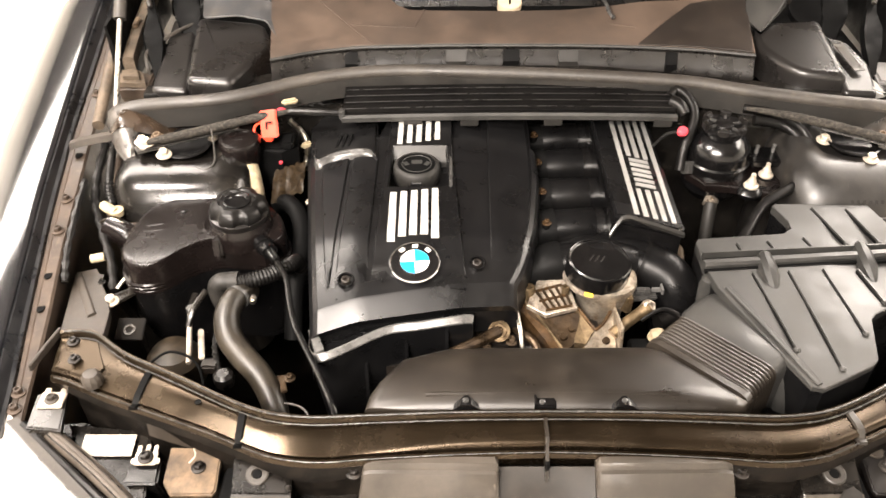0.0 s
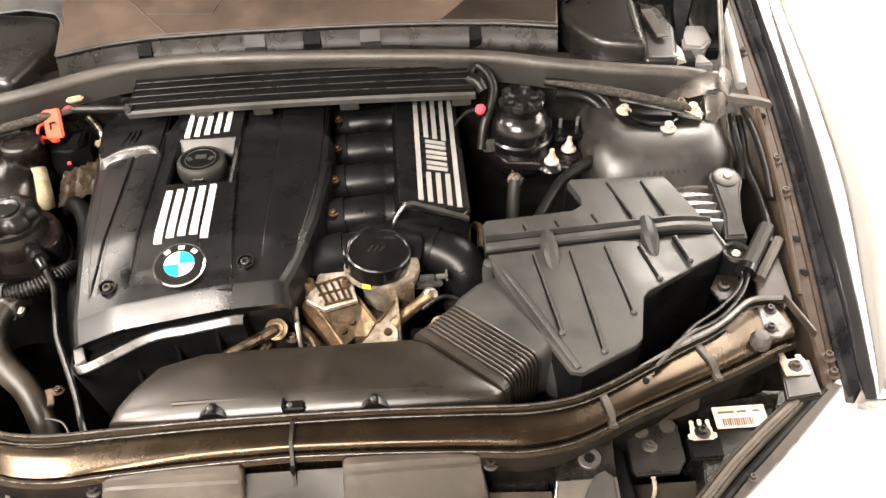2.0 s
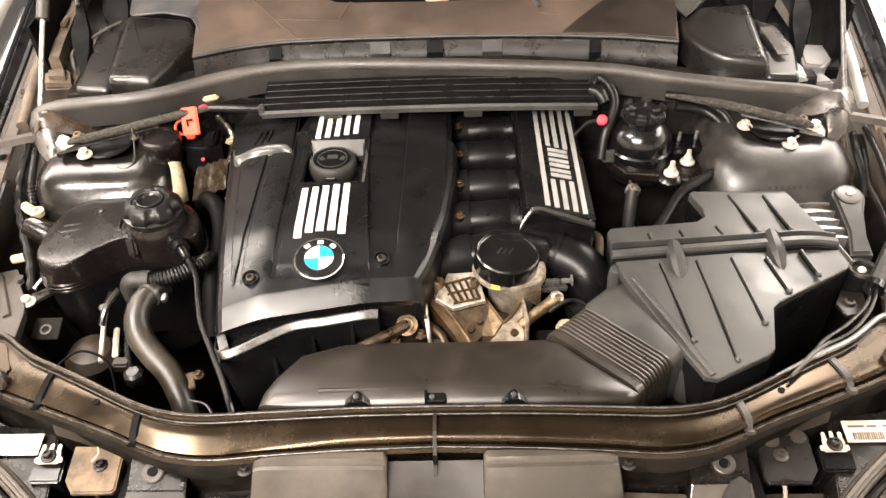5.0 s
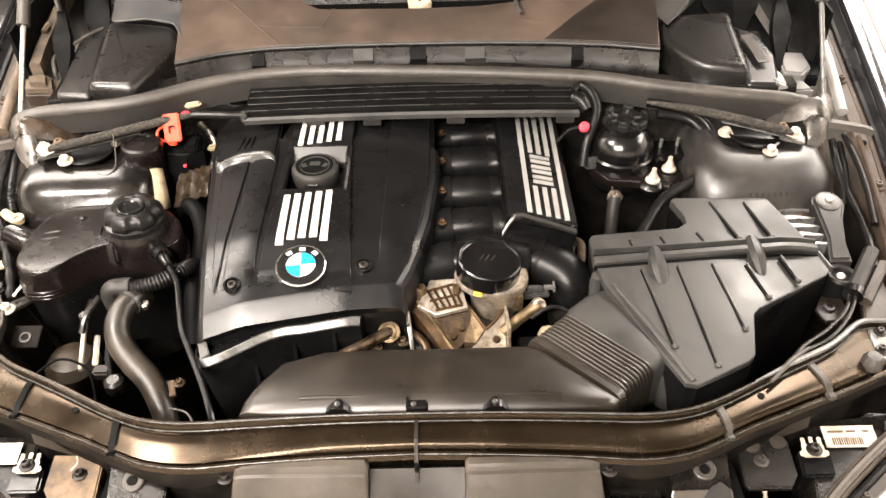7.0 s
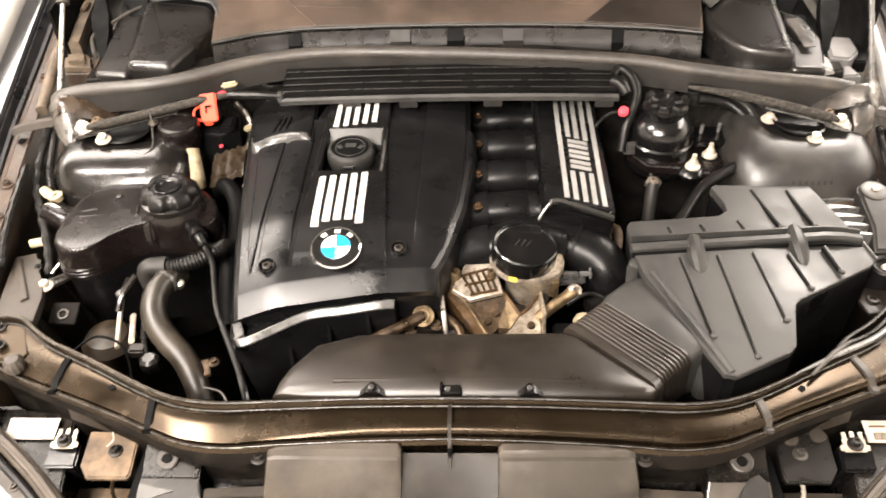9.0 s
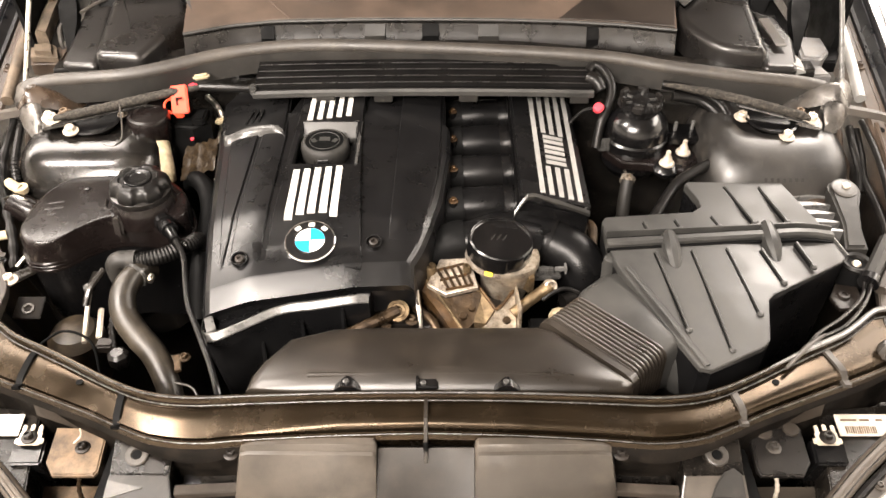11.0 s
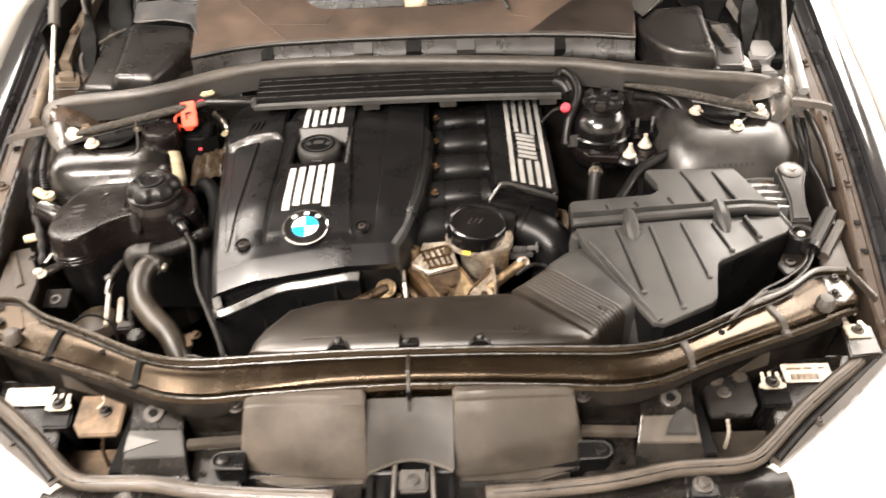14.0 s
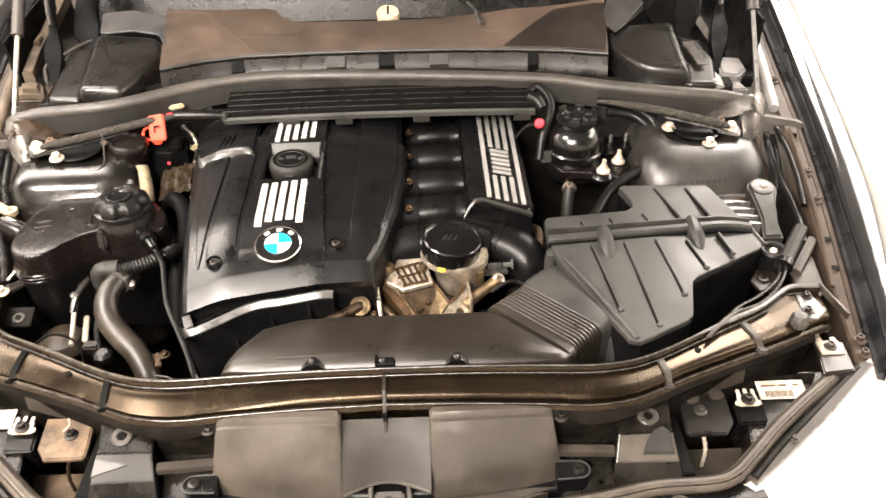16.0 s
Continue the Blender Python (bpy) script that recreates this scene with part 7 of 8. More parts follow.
hose("steering_hose", "black rubber hose from the tower down to the steering gear", [(0.388, 0.585, 0.845), (0.435, 0.580, 0.838), (0.462, 0.553, 0.822), (0.463, 0.515, 0.805), (0.440, 0.480, 0.793), (0.400, 0.455, 0.785), (0.372, 0.435, 0.775), (0.33, 0.378, 0.75), (0.29, 0.335, 0.72), (0.27, 0.30, 0.67)], 0.0085)
hose("steering_hose", "black rubber return hose over the tower edge", [(0.372, 0.600, 0.858), (0.41, 0.590, 0.856), (0.448, 0.578, 0.846), (0.470, 0.560, 0.830), (0.475, 0.525, 0.810), (0.455, 0.487, 0.795)], 0.0075)
hose("steering_pipe", "dull metal pipe low in the bay", [(0.245, 0.44, 0.70), (0.252, 0.415, 0.71), (0.249, 0.385, 0.70)], 0.007, M_RUST, 10)
hose("low_hose", "black low hose beside the filter box", [(0.24, 0.40, 0.66), (0.26, 0.33, 0.69), (0.235, 0.285, 0.70), (0.19, 0.26, 0.70)], 0.012)
cv = thing("clutter_fittings", "pale small fittings and wiring beside the bellows", "fittings", (0.18, 0.22, 0.68))
part("fitting", mesh(lambda b: lathe(b, (0.172, 0.212, 0.715), [(0.010, 0), (0.012, 0.010), (0.008, 0.018), (0.004, 0.022)], 12, Matrix.Rotation(0.6, 3, "Y"))), M_CREAM, cv)
part("fitting", mesh(lambda b: box(b, (0.195, 0.210, 0.715), (0.018, 0.014, 0.014), Matrix.Rotation(0.4, 3, "Z"), 0.003)), M_NUT, cv)
part("wire", mesh(lambda b: tube(b, [(0.155, 0.225, 0.74), (0.185, 0.235, 0.752), (0.215, 0.228, 0.74), (0.23, 0.20, 0.72)], 0.003, 8)), M_RUBBER, cv)
part("connector", mesh(lambda b: box(b, (0.150, 0.195, 0.712), (0.028, 0.03, 0.02), None, 0.003)), M_INK, cv)

# ---- brake reservoir, battery post cover ----
br = thing("brake_fluid_reservoir", "black capped brake fluid reservoir with aged cream body", "fluid reservoir", (-0.447, 0.53, 0.70))
part("cap", mesh(lambda b: lathe(b, (-0.447, 0.533, 0.795), [(0.026, 0), (0.030, 0.012), (0.0325, 0.032), (0.0335, 0.046), (0.031, 0.051), (0.026, 0.052), (0.025, 0.049), (0.004, 0.050)], 32)), M_TANK, br)
part("body", mesh(lambda b: tube(b, [(-0.442, 0.520, 0.80), (-0.434, 0.500, 0.784), (-0.428, 0.485, 0.770), (-0.426, 0.478, 0.755)], lambda t: 0.022 - 0.003 * t, 16)), M_CREAM, br, "aged translucent cream plastic neck")
part("lid_mark", mesh(lambda b: box(b, (-0.447, 0.535, 0.8455), (0.012, 0.008, 0.0014))), M_TANK, br)
rc = thing("battery_post_cover", "bright red plastic battery post cover, tilted open", "terminal cover", (-0.405, 0.57, 0.83))
RT = Matrix.Rotation(radians(38), 3, "X") @ Matrix.Rotation(radians(8), 3, "Y")
part("flap", mesh(lambda b: box(b, (-0.403, 0.566, 0.852), (0.028, 0.007, 0.046), RT.transposed(), 0.002)), M_RED, rc)
part("post", mesh(lambda b: box(b, (-0.402, 0.575, 0.835), (0.022, 0.02, 0.03), None, 0.003)), M_INK, rc)
part("mark", mesh(lambda b: box(b, (-0.402, 0.5605, 0.858), (0.010, 0.001, 0.003), RT.transposed()), lambda b: box(b, (-0.4065, 0.561, 0.852), (0.003, 0.001, 0.012), RT.transposed())), M_INK, rc)
part("strap", mesh(lambda b: tube(b, [(-0.414, 0.570, 0.853), (-0.424, 0.562, 0.852), (-0.425, 0.552, 0.845), (-0.414, 0.548, 0.838)], 0.002, 8)), M_RED, rc)
part("foot", mesh(lambda b: box(b, (-0.404, 0.553, 0.832), (0.014, 0.006, 0.010), None, 0.002)), M_RED, rc)
hs = thing("heat_shield", "oily crinkled brown heat shield beside the engine", "heat shield", (-0.36, 0.5, 0.74))
rnd = random.Random(9)


def crinkled(b):
    us, vs = lin(0, 1, 12), lin(0, 1, 10)
    patch(b, us, vs, lambda u, v: (lerp(-0.395, -0.348, u), lerp(0.462, 0.515, v) + 0.035 * u, 0.768 + 0.025 * v + rnd.uniform(-0.004, 0.004)))
    bmesh.ops.solidify(b, geom=b.faces[:], thickness=0.002)


part("shield", mesh(crinkled), M_BROWN, hs, sharp=80)
single("loose_clip", mesh(lambda b: box(b, (-0.350, 0.585, 0.800), (0.020, 0.010, 0.010), Matrix.Rotation(0.5, 3, "Z"), 0.003)), M_CREAM, "aged cream plastic clip on the loom", "clip", "cream clips")
single("loose_clip", mesh(lambda b: box(b, (-0.372, 0.600, 0.874), (0.026, 0.012, 0.008), Matrix.Rotation(0.35, 3, "Z"), 0.003)), M_CREAM, "aged cream plastic clip on the brace", "clip", "cream clips")
single("loose_clip", mesh(lambda b: box(b, (-0.328, 0.448, 0.782), (0.016, 0.014, 0.008), Matrix.Rotation(0.3, 3, "Z"), 0.003)), M_NUT, "pale metal clip beside the engine cover", "clip", "cream clips")
single("red_tag", mesh(lambda b: lathe(b, (-0.388, 0.600, 0.852), [(0.007, 0), (0.008, 0.006), (0.004, 0.009)], 12)), M_PINK, "small red plastic tag by the battery post", "tag", "red tags")
single("red_tag", mesh(lambda b: lathe(b, (-0.385, 0.53, 0.80), [(0.003, 0), (0.003, 0.003)], 10)), M_PINK, "tiny red plastic tag deep in the bay", "tag", "red tags")
single("jump_terminal", mesh(lambda b: prism(b, [(-0.425, 0.545), (-0.425, 0.60), (-0.365, 0.60), (-0.36, 0.56), (-0.385, 0.54)], 0.818, 0.74, 0.006), lambda b: box(b, (-0.375, 0.56, 0.822), (0.02, 0.03, 0.014), None, 0.003)), M_INK, "black plastic jump terminal housing", "terminal housing")
single("tray_left", mesh(lambda b: prism(b, [(-0.60, 0.575), (-0.605, 0.605), (-0.44, 0.612), (-0.432, 0.578)], 0.858, 0.83, 0.003)), M_TANK, "black plastic ledge behind the strut tower", "ledge")

# ---- right-hand support arm and leads ----
arm = thing("support_arm", "grey plastic support arm with rubber grommets", "support arm", (0.60, 0.33, 0.70))


def arm_z(x, y):
    return 0.762 + (y - 0.25) * 0.16


part("arm", mesh(lambda b: prism(b, [(0.622 + 0.024 * math.cos(radians(a)), 0.414 + 0.024 * math.sin(radians(a))) for a in range(200, -30, -20)] + [(0.634, 0.38), (0.624, 0.335), (0.622, 0.300), (0.590, 0.300), (0.600, 0.345), (0.600, 0.385)], arm_z, 0.70, 0.004)), M_ARM, arm)
part("grommet", mesh(lambda b: lathe(b, (0.621, 0.413, arm_z(0.62, 0.413) - 0.001), [(0.0185, 0), (0.0185, 0.0022), (0.016, 0.003), (0.004, 0.0022)], 28, Matrix.Rotation(0.16, 3, "X"))), M_HOSE, arm)
part("pin", mesh(lambda b: lathe(b, (0.625, 0.417, arm_z(0.625, 0.417)), [(0.0062, 0), (0.006, 0.004), (0.002, 0.0048)], 16)), M_NUT, arm)
part("foot", mesh(lambda b: lathe(b, (0.599, 0.276, 0.70), [(0.019, 0), (0.019, 0.056), (0.017, 0.060)], 24)), M_INK, arm)
part("grommet", mesh(lambda b: lathe(b, (0.599, 0.276, 0.758), [(0.0205, 0), (0.0215, 0.004), (0.0195, 0.0075), (0.0145, 0.006), (0.0120, 0.000)], 28)), M_RUBBER, arm)
part("pin", mesh(lambda b: lathe(b, (0.599, 0.276, 0.758), [(0.0068, 0), (0.0064, 0.003), (0.0045, 0.005), (0.001, 0.0055)], 16)), M_NUT, arm)
hose("wing_lead", "black lead bundle along the inner wing", [(0.672, 0.53, 0.815), (0.667, 0.48, 0.80), (0.662, 0.44, 0.785), (0.665, 0.39, 0.775), (0.662, 0.34, 0.768), (0.652, 0.29, 0.762)], 0.006, category="wiring loom")
hose("wing_lead", "black ribbed lead along the inner wing", [(0.660, 0.53, 0.82), (0.655, 0.49, 0.81), (0.658, 0.455, 0.79), (0.650, 0.42, 0.775)], lambda t: 0.006 + 0.0003 * math.cos(80 * t), M_RUBBER, 10, 12, "wiring loom")
hose("wing_lead", "dusty black lead along the wing rail", [(0.678, 0.535, 0.828), (0.682, 0.48, 0.815), (0.680, 0.42, 0.80), (0.672, 0.36, 0.785)], 0.005, M_RUBBER, category="wiring loom")
rel = thing("bonnet_release_cable", "twin grey bonnet release cables with a joint block", "cable", (0.60, 0.24, 0.72))
part("joint", mesh(lambda b: tube(b, [(0.652, 0.312, 0.774), (0.601, 0.238, 0.764)], 0.0112, 8, 2)), M_ARM, rel, "grey plastic joint block")
part("sleeve", mesh(lambda b: tube(b, [(0.666, 0.296, 0.762), (0.618, 0.230, 0.752)], 0.009, 8, 2)), M_PLATE, rel)
part("collar", mesh(lambda b: tube(b, [(0.604, 0.242, 0.765), (0.598, 0.233, 0.763)], 0.0145, 12, 2)), M_GLOSS, rel)
for k in (-1, 1):
    part("cable", mesh(lambda b: tube(b, [(0.601 + 0.004 * k, 0.240 - 0.003 * k, 0.764), (0.583, 0.205 - 0.006 * k, 0.758), (0.54, 0.160 - 0.007 * k, 0.765), (0.49, 0.120 - 0.004 * k, 0.780), (0.46, 0.09, 0.782)], 0.0026, 8)), M_KNOB, rel)
part("tape", mesh(lambda b: tube(b, [(0.495, 0.118, 0.785), (0.465, 0.095, 0.787), (0.43, 0.062, 0.787)], lambda t: 0.004 - 0.002 * abs(2 * t - 1), 10)), M_SEAL, rel)
rb = single("bracket_ear", mesh(lambda b: prism(b, [(0.556, 0.236), (0.572, 0.262), (0.600, 0.256), (0.598, 0.215), (0.562, 0.212)], 0.735, 0.730, 0.001), lambda b: lathe(b, (0.575, 0.237, 0.735), [(0.009, 0), (0.008, 0.004), (0.004, 0.004), (0.004, 0.001)], 16)), M_DARK, "dark steel bracket ear with a grommet", "bracket")
single("wing_bracket_right", mesh(lambda b: prism(b, [(0.665, 0.335), (0.640, 0.30), (0.622, 0.25), (0.606, 0.19), (0.640, 0.185), (0.655, 0.20)], lambda x, y: 0.745 + (y - 0.2) * 0.1, 0.735, 0.002)), M_PLATE, "grey-brown pressed bracket at the rail", "bracket")

# ---- front end ahead of the beam ----


def grille_duct(side):
    g = thing("grille_air_duct", "matt grey-black plastic air inlet duct behind the grille", "air duct", (side * 0.14, -0.06, 0.62), "grille ducts")
    s = side

    def shell(b):
        rings = []
        for y, z in ((-0.015, 0.70), (-0.021, 0.762), (-0.025, 0.769), (-0.035, 0.770), (-0.0375, 0.7665), (-0.0395, 0.7625), (-0.044, 0.7615), (-0.054, 0.7460), (-0.064, 0.7300), (-0.074, 0.7130), (-0.083, 0.6935), (-0.091, 0.672), (-0.088, 0.668), (-0.06, 0.66)):
            t = (0.77 - z) / 0.1
            xi, xo = 0.056, 0.212 + 0.016 * min(1, max(0, t))
            dy = 0.022 * min(1, max(0, t))
            ring = []
            for k, x in enumerate((xi, xi + 0.004, lerp(xi, xo, 0.35), lerp(xi, xo, 0.7), xo - 0.012, xo - 0.003, xo)):
                drop = (0.006, 0.001, 0, 0, 0.001, 0.004, 0.012)[k]
                ring.append((s * x, y + dy * ((x - xi) / (xo - xi)) ** 2, z - drop))
            ring += [(s * xo, y + dy + 0.004, z - 0.06), (s * xi, y + 0.004, z - 0.06)]
            rings.append(ring)
        loft(b, rings)
    part("shell", mesh(shell), M_DUCT, g, sharp=45)
    part("lower_lip", mesh(lambda b: prism(b, [(s * 0.06, -0.10), (s * 0.16, -0.098), (s * 0.238, -0.075), (s * 0.240, -0.05), (s * 0.06, -0.06)], 0.668, 0.640, 0.003)), M_DUCT, g)
    rim = [(s * 0.214, -0.064)] + [(s * (0.243 + 0.013 * math.cos(radians(a))), -0.078 + 0.013 * math.sin(radians(a))) for a in range(90, -91, -20)] + [(s * 0.214, -0.092)]
    part("ear", mesh(lambda b: prism(b, rim, 0.700, 0.672, 0.001)), M_COVER, g)
    part("ear_rim", mesh(lambda b: tube(b, [(x, y, 0.7005) for x, y in rim], 0.0013, 8, 2)), M_BOX, g)
    part("rivet", mesh(lambda b: lathe(b, (s * 0.242, -0.078, 0.699), [(0.008, 0), (0.0075, 0.004), (0.004, 0.005), (0.003, 0.003)], 18)), M_KNOB, g)


grille_duct(-1)
grille_duct(1)
cd = thing("centre_duct", "matt grey-black plastic bridge between the inlet ducts", "air duct", (0, -0.05, 0.66))


def centre(b):
    rings = []
    for x in lin(-0.0555, 0.0555, 17):
        yf = -0.100 + 0.023 * math.cos(math.pi * x / 0.13) ** 1.2
        rings.append([(x, -0.018, 0.70), (x, -0.020, 0.745), (x, -0.027, 0.752)] + [(x, lerp(-0.029, yf, t), lerp(0.7515, 0.692, t)) for t in (0.04, 0.33, 0.66, 1.0)] + [(x, yf + 0.004, 0.684), (x, -0.05, 0.69)])
    loft(b, rings)


part("bridge", mesh(centre), M_BRIDGE, cd, sharp=45)
part("front_lip", mesh(lambda b: tube(b, [(x, -0.099 + 0.023 * math.cos(math.pi * x / 0.13) ** 1.2, 0.6885) for x in lin(-0.055, 0.055, 11)], 0.003, 8, 2)), M_DUCT, cd)

latch = thing("bonnet_latch", "dark steel bonnet latch with wire hoop", "bonnet latch", (0, -0.11, 0.58))
part("striker_plate", mesh(lambda b: box(b, (0.002, -0.098, 0.672), (0.038, 0.030, 0.012), Matrix.Rotation(0.3, 3, "X"), 0.003)), M_SEAL, latch)
part("button", mesh(lambda b: lathe(b, (0.002, -0.100, 0.678), [(0.009, 0), (0.008, 0.003), (0.003, 0.004)], 16)), M_EDGE, latch)
part("hoop", mesh(lambda b: tube(b, [(-0.021, -0.080, 0.684), (-0.022, -0.105, 0.678), (-0.023, -0.130, 0.668), (-0.018, -0.141, 0.662), (-0.006, -0.146, 0.660), (0.0, -0.16, 0.655)], 0.0035, 10)), M_SEAL, latch)
part("hoop", mesh(lambda b: tube(b, [(0.027, -0.080, 0.684), (0.028, -0.105, 0.678), (0.028, -0.130, 0.668), (0.022, -0.141, 0.662), (0.010, -0.146, 0.660), (0.004, -0.16, 0.655)], 0.0035, 10)), M_SEAL, latch)
part("well", mesh(lambda b: box(b, (0.002, -0.11, 0.60), (0.09, 0.10, 0.02))), M_INK, latch)

SILL_B = [(0.062, -0.116), (0.10, -0.116), (0.236, -0.124), (0.312, -0.110), (0.40, -0.094), (0.472, -0.104)]
SILL_F = [(0.062, -0.176), (0.10, -0.176), (0.18, -0.169), (0.23, -0.165), (0.34, -0.152), (0.44, -0.150), (0.472, -0.138)]


def front_sill():
    f = thing("grille_surround", "black plastic grille surround across the nose, dusty", "grille surround", (0, -0.12, 0.62))
    for s in (-1, 1):
        rings = []
        for x in lin(0.062, 0.472, 26):
            yb, yf = along(SILL_B, x), along(SILL_F, x)
            rings.append([(s * x, yy, zz) for yy, zz in ((yb + 0.03, 0.60), (yb + 0.012, 0.676), (yb, 0.6835), (lerp(yb, yf, 0.5), 0.6855), (yf + 0.008, 0.6835), (yf + 0.001, 0.680), (yf - 0.002, 0.673), (yf - 0.002, 0.60))])
        part("top_panel", mesh(lambda b: loft(b, rings)), M_FRONT, f, sharp=30)
        part("seam", mesh(lambda b: tube(b, [(s * x, along(SILL_F, x) + 0.006, 0.6838) for x in lin(0.07, 0.40, 12)], 0.0011, 6, 2)), M_EDGE, f)
        part("corner_seam", mesh(lambda b: tube(b, [(s * 0.344, along(SILL_B, 0.344) - 0.004, 0.6842), (s * 0.340, -0.140, 0.6842), (s * 0.334, -0.151, 0.6835)], 0.0010, 6, 2)), M_EDGE, f)
        for x, y in ((0.362, -0.125), (0.066, -0.154)):
            part("tab", mesh(lambda b: box(b, (s * x, y, 0.6845), (0.034, 0.036, 0.004), None, 0.001)), M_COVER, f)
            part("washer", mesh(lambda b: lathe(b, (s * x, y, 0.6865), [(0.0125, 0), (0.0130, 0.0015), (0.0105, 0.003), (0.0075, 0.002), (0.006, 0.0045), (0.003, 0.0035)], 24)), M_SEAL, f)
        part("latch_wall", mesh(lambda b: box(b, (s * 0.052, -0.135, 0.658), (0.008, 0.085, 0.05), None, 0.002)), M_COVER, f)
        # chrome kidney frame
        def kidney(b):
            pts = []
            for k in range(33):
                a = 2 * math.pi * k / 32
                c, t = math.cos(a), math.sin(a)
                pts.append((s * (0.205 + 0.135 * math.copysign(abs(c) ** 0.5, c)), -0.186 + 0.010 * math.copysign(abs(t) ** 0.6, t), 0.615 + 0.060 * math.copysign(abs(t) ** 0.6, t)))
            tube(b, pts, 0.011, 14, 2)
        k = thing("kidney_grille", "chrome rounded kidney grille at the nose", "grille", (s * 0.23, -0.17, 0.52), "kidney grilles")
        part("ring", mesh(kidney), M_CHROME, k)
        for j in range(11):
            part("slat", mesh(lambda b: box(b, (s * (0.085 + j * 0.024), -0.180, 0.615), (0.005, 0.012, 0.11), None, 0.001)), M_GLOSS, k)


front_sill()

# rubber seal that follows the bonnet edge
for s in (-1, 1):
    pts = [(s * 0.628, 0.066, 0.708), (s * 0.607, 0.048, 0.706), (s * 0.556, 0.010, 0.703), (s * 0.507, -0.030, 0.700), (s * 0.462, -0.072, 0.697), (s * 0.435, -0.094, 0.695), (s * 0.405, -0.103, 0.694), (s * 0.335, -0.106, 0.694), (s * 0.285, -0.116, 0.694), (s * 0.24, -0.124, 0.694), (s * 0.17, -0.131, 0.694), (s * 0.094, -0.136, 0.694)]
    fs = thing("front_seal", "grey rubber bonnet seal curving along the nose", "rubber seal", (s * 0.35, -0.08, 0.68), "front seals")
    part("bead", mesh(lambda b: tube(b, pts, 0.0105, 14, 8)), M_FSEAL, fs)
    way = catmull(pts, 6)
    # Dark rods laid on the bead stand in for shaded grooves.
    for off, high, mt, rr in ((0.0058, 0.0082, M_KNOB, 0.0011), (0.0018, 0.0098, M_FSEAL, 0.0016), (-0.0046, 0.0090, M_KNOB, 0.0010)):
        line = []
        for a, p, b2 in zip(way, way[1:], way[2:]):
            d = (b2 - a).normalized()
            line.append((p.x - d.y * off * s, p.y + d.x * off * s, p.z + high))
        part("groove" if mt is M_KNOB else "ridge", mesh(lambda b: tube(b, line, rr, 6, 1)), mt, fs)
    part("foot", mesh(lambda b: loft(b, [[(p.x, p.y - 0.005, p.z - 0.03), (p.x, p.y - 0.005, p.z), (p.x, p.y + 0.006, p.z), (p.x, p.y + 0.006, p.z - 0.03)] for p in catmull(pts[2:], 6)])), M_RUBBER, fs)

    # upper radiator mounts
    m = thing("radiator_mount", "black plastic radiator mount with flat rubber bush and sloped face", "radiator mount", (s * 0.335, -0.03, 0.62), "radiator mounts")
    mz = lambda x, y: 0.7365 + y * 0.25
    part("panel", mesh(lambda b: prism(b, [(s * 0.298, 0.012), (s * 0.370, 0.012), (s * 0.366, -0.045), (s * 0.297, -0.046)], mz, 0.62, 0.002)), M_FRONT, m)
    part("notch_floor", mesh(lambda b: prism(b, [(s * 0.370, 0.012), (s * 0.386, 0.010), (s * 0.388, -0.09), (s * 0.370, -0.09)], lambda x, y: 0.700, 0.62, 0.002)), M_INK, m)
    part("sloped_face", mesh(lambda b: prism(b, [(s * 0.297, -0.0465), (s * 0.366, -0.0455), (s * 0.368, -0.079), (s * 0.289, -0.078)], lambda x, y: 0.726 + (y + 0.046) * 0.45, 0.65, 0.0012, 2)), M_ARM if s < 0 else M_DUCT, m, "grey sloped face" if s < 0 else "brown-grey sloped face")
    if s > 0:
        part("bright_edge", mesh(lambda b: tube(b, [(0.2975, -0.047, 0.7262), (0.2895, -0.078, 0.7120)], 0.0016, 8, 2)), M_BRIGHT, m)
    # Left: dark triangle painted on for a shaded facet. Right: a raised fin.
    if s < 0:
        part("shaded_facet", mesh(lambda b: prism(b, [(-0.366, -0.052), (-0.325, -0.060), (-0.368, -0.072)], lambda x, y: 0.7275 + (y + 0.046) * 0.45, 0.68)), M_HOSE, m)
    else:
        part("shaded_facet", mesh(lambda b: prism(b, [(0.323, -0.071), (0.330, -0.058), (0.340, -0.047), (0.352, -0.043), (0.361, -0.049), (0.364, -0.072)], lambda x, y: 0.7165 + (y + 0.072) * 0.75, 0.68, 0.002)), M_ARM, m)
    part("lower_face", mesh(lambda b: prism(b, [(s * 0.289, -0.079), (s * 0.368, -0.080), (s * 0.373, -0.092), (s * 0.286, -0.094)], lambda x, y: 0.711 + (y + 0.079) * 1.3, 0.60)), M_FRONT, m)
    part("lower_ledge", mesh(lambda b: prism(b, [(s * 0.286, -0.094), (s * 0.373, -0.092), (s * 0.378, -0.108), (s * 0.281, -0.112)], lambda x, y: 0.691 + (y + 0.093) * 0.3, 0.60)), M_FRONT, m)
    part("bush", mesh(lambda b: lathe(b, (s * 0.338, -0.023, mz(0, -0.023) + 0.001), [(0.0135, -0.002), (0.0135, 0.0022), (0.012, 0.0032), (0.0068, 0.0030), (0.006, 0.0)], 28, Matrix.Rotation(0.245, 3, "X"))), M_SEAL, m, "flat grey rubber bush")
    part("core", mesh(lambda b: lathe(b, (s * 0.338, -0.023, mz(0, -0.023) + 0.0018), [(0.0058, 0), (0.0055, 0.0014), (0.002, 0.0014)], 12, Matrix.Rotation(0.245, 3, "X"))), M_INK, m)
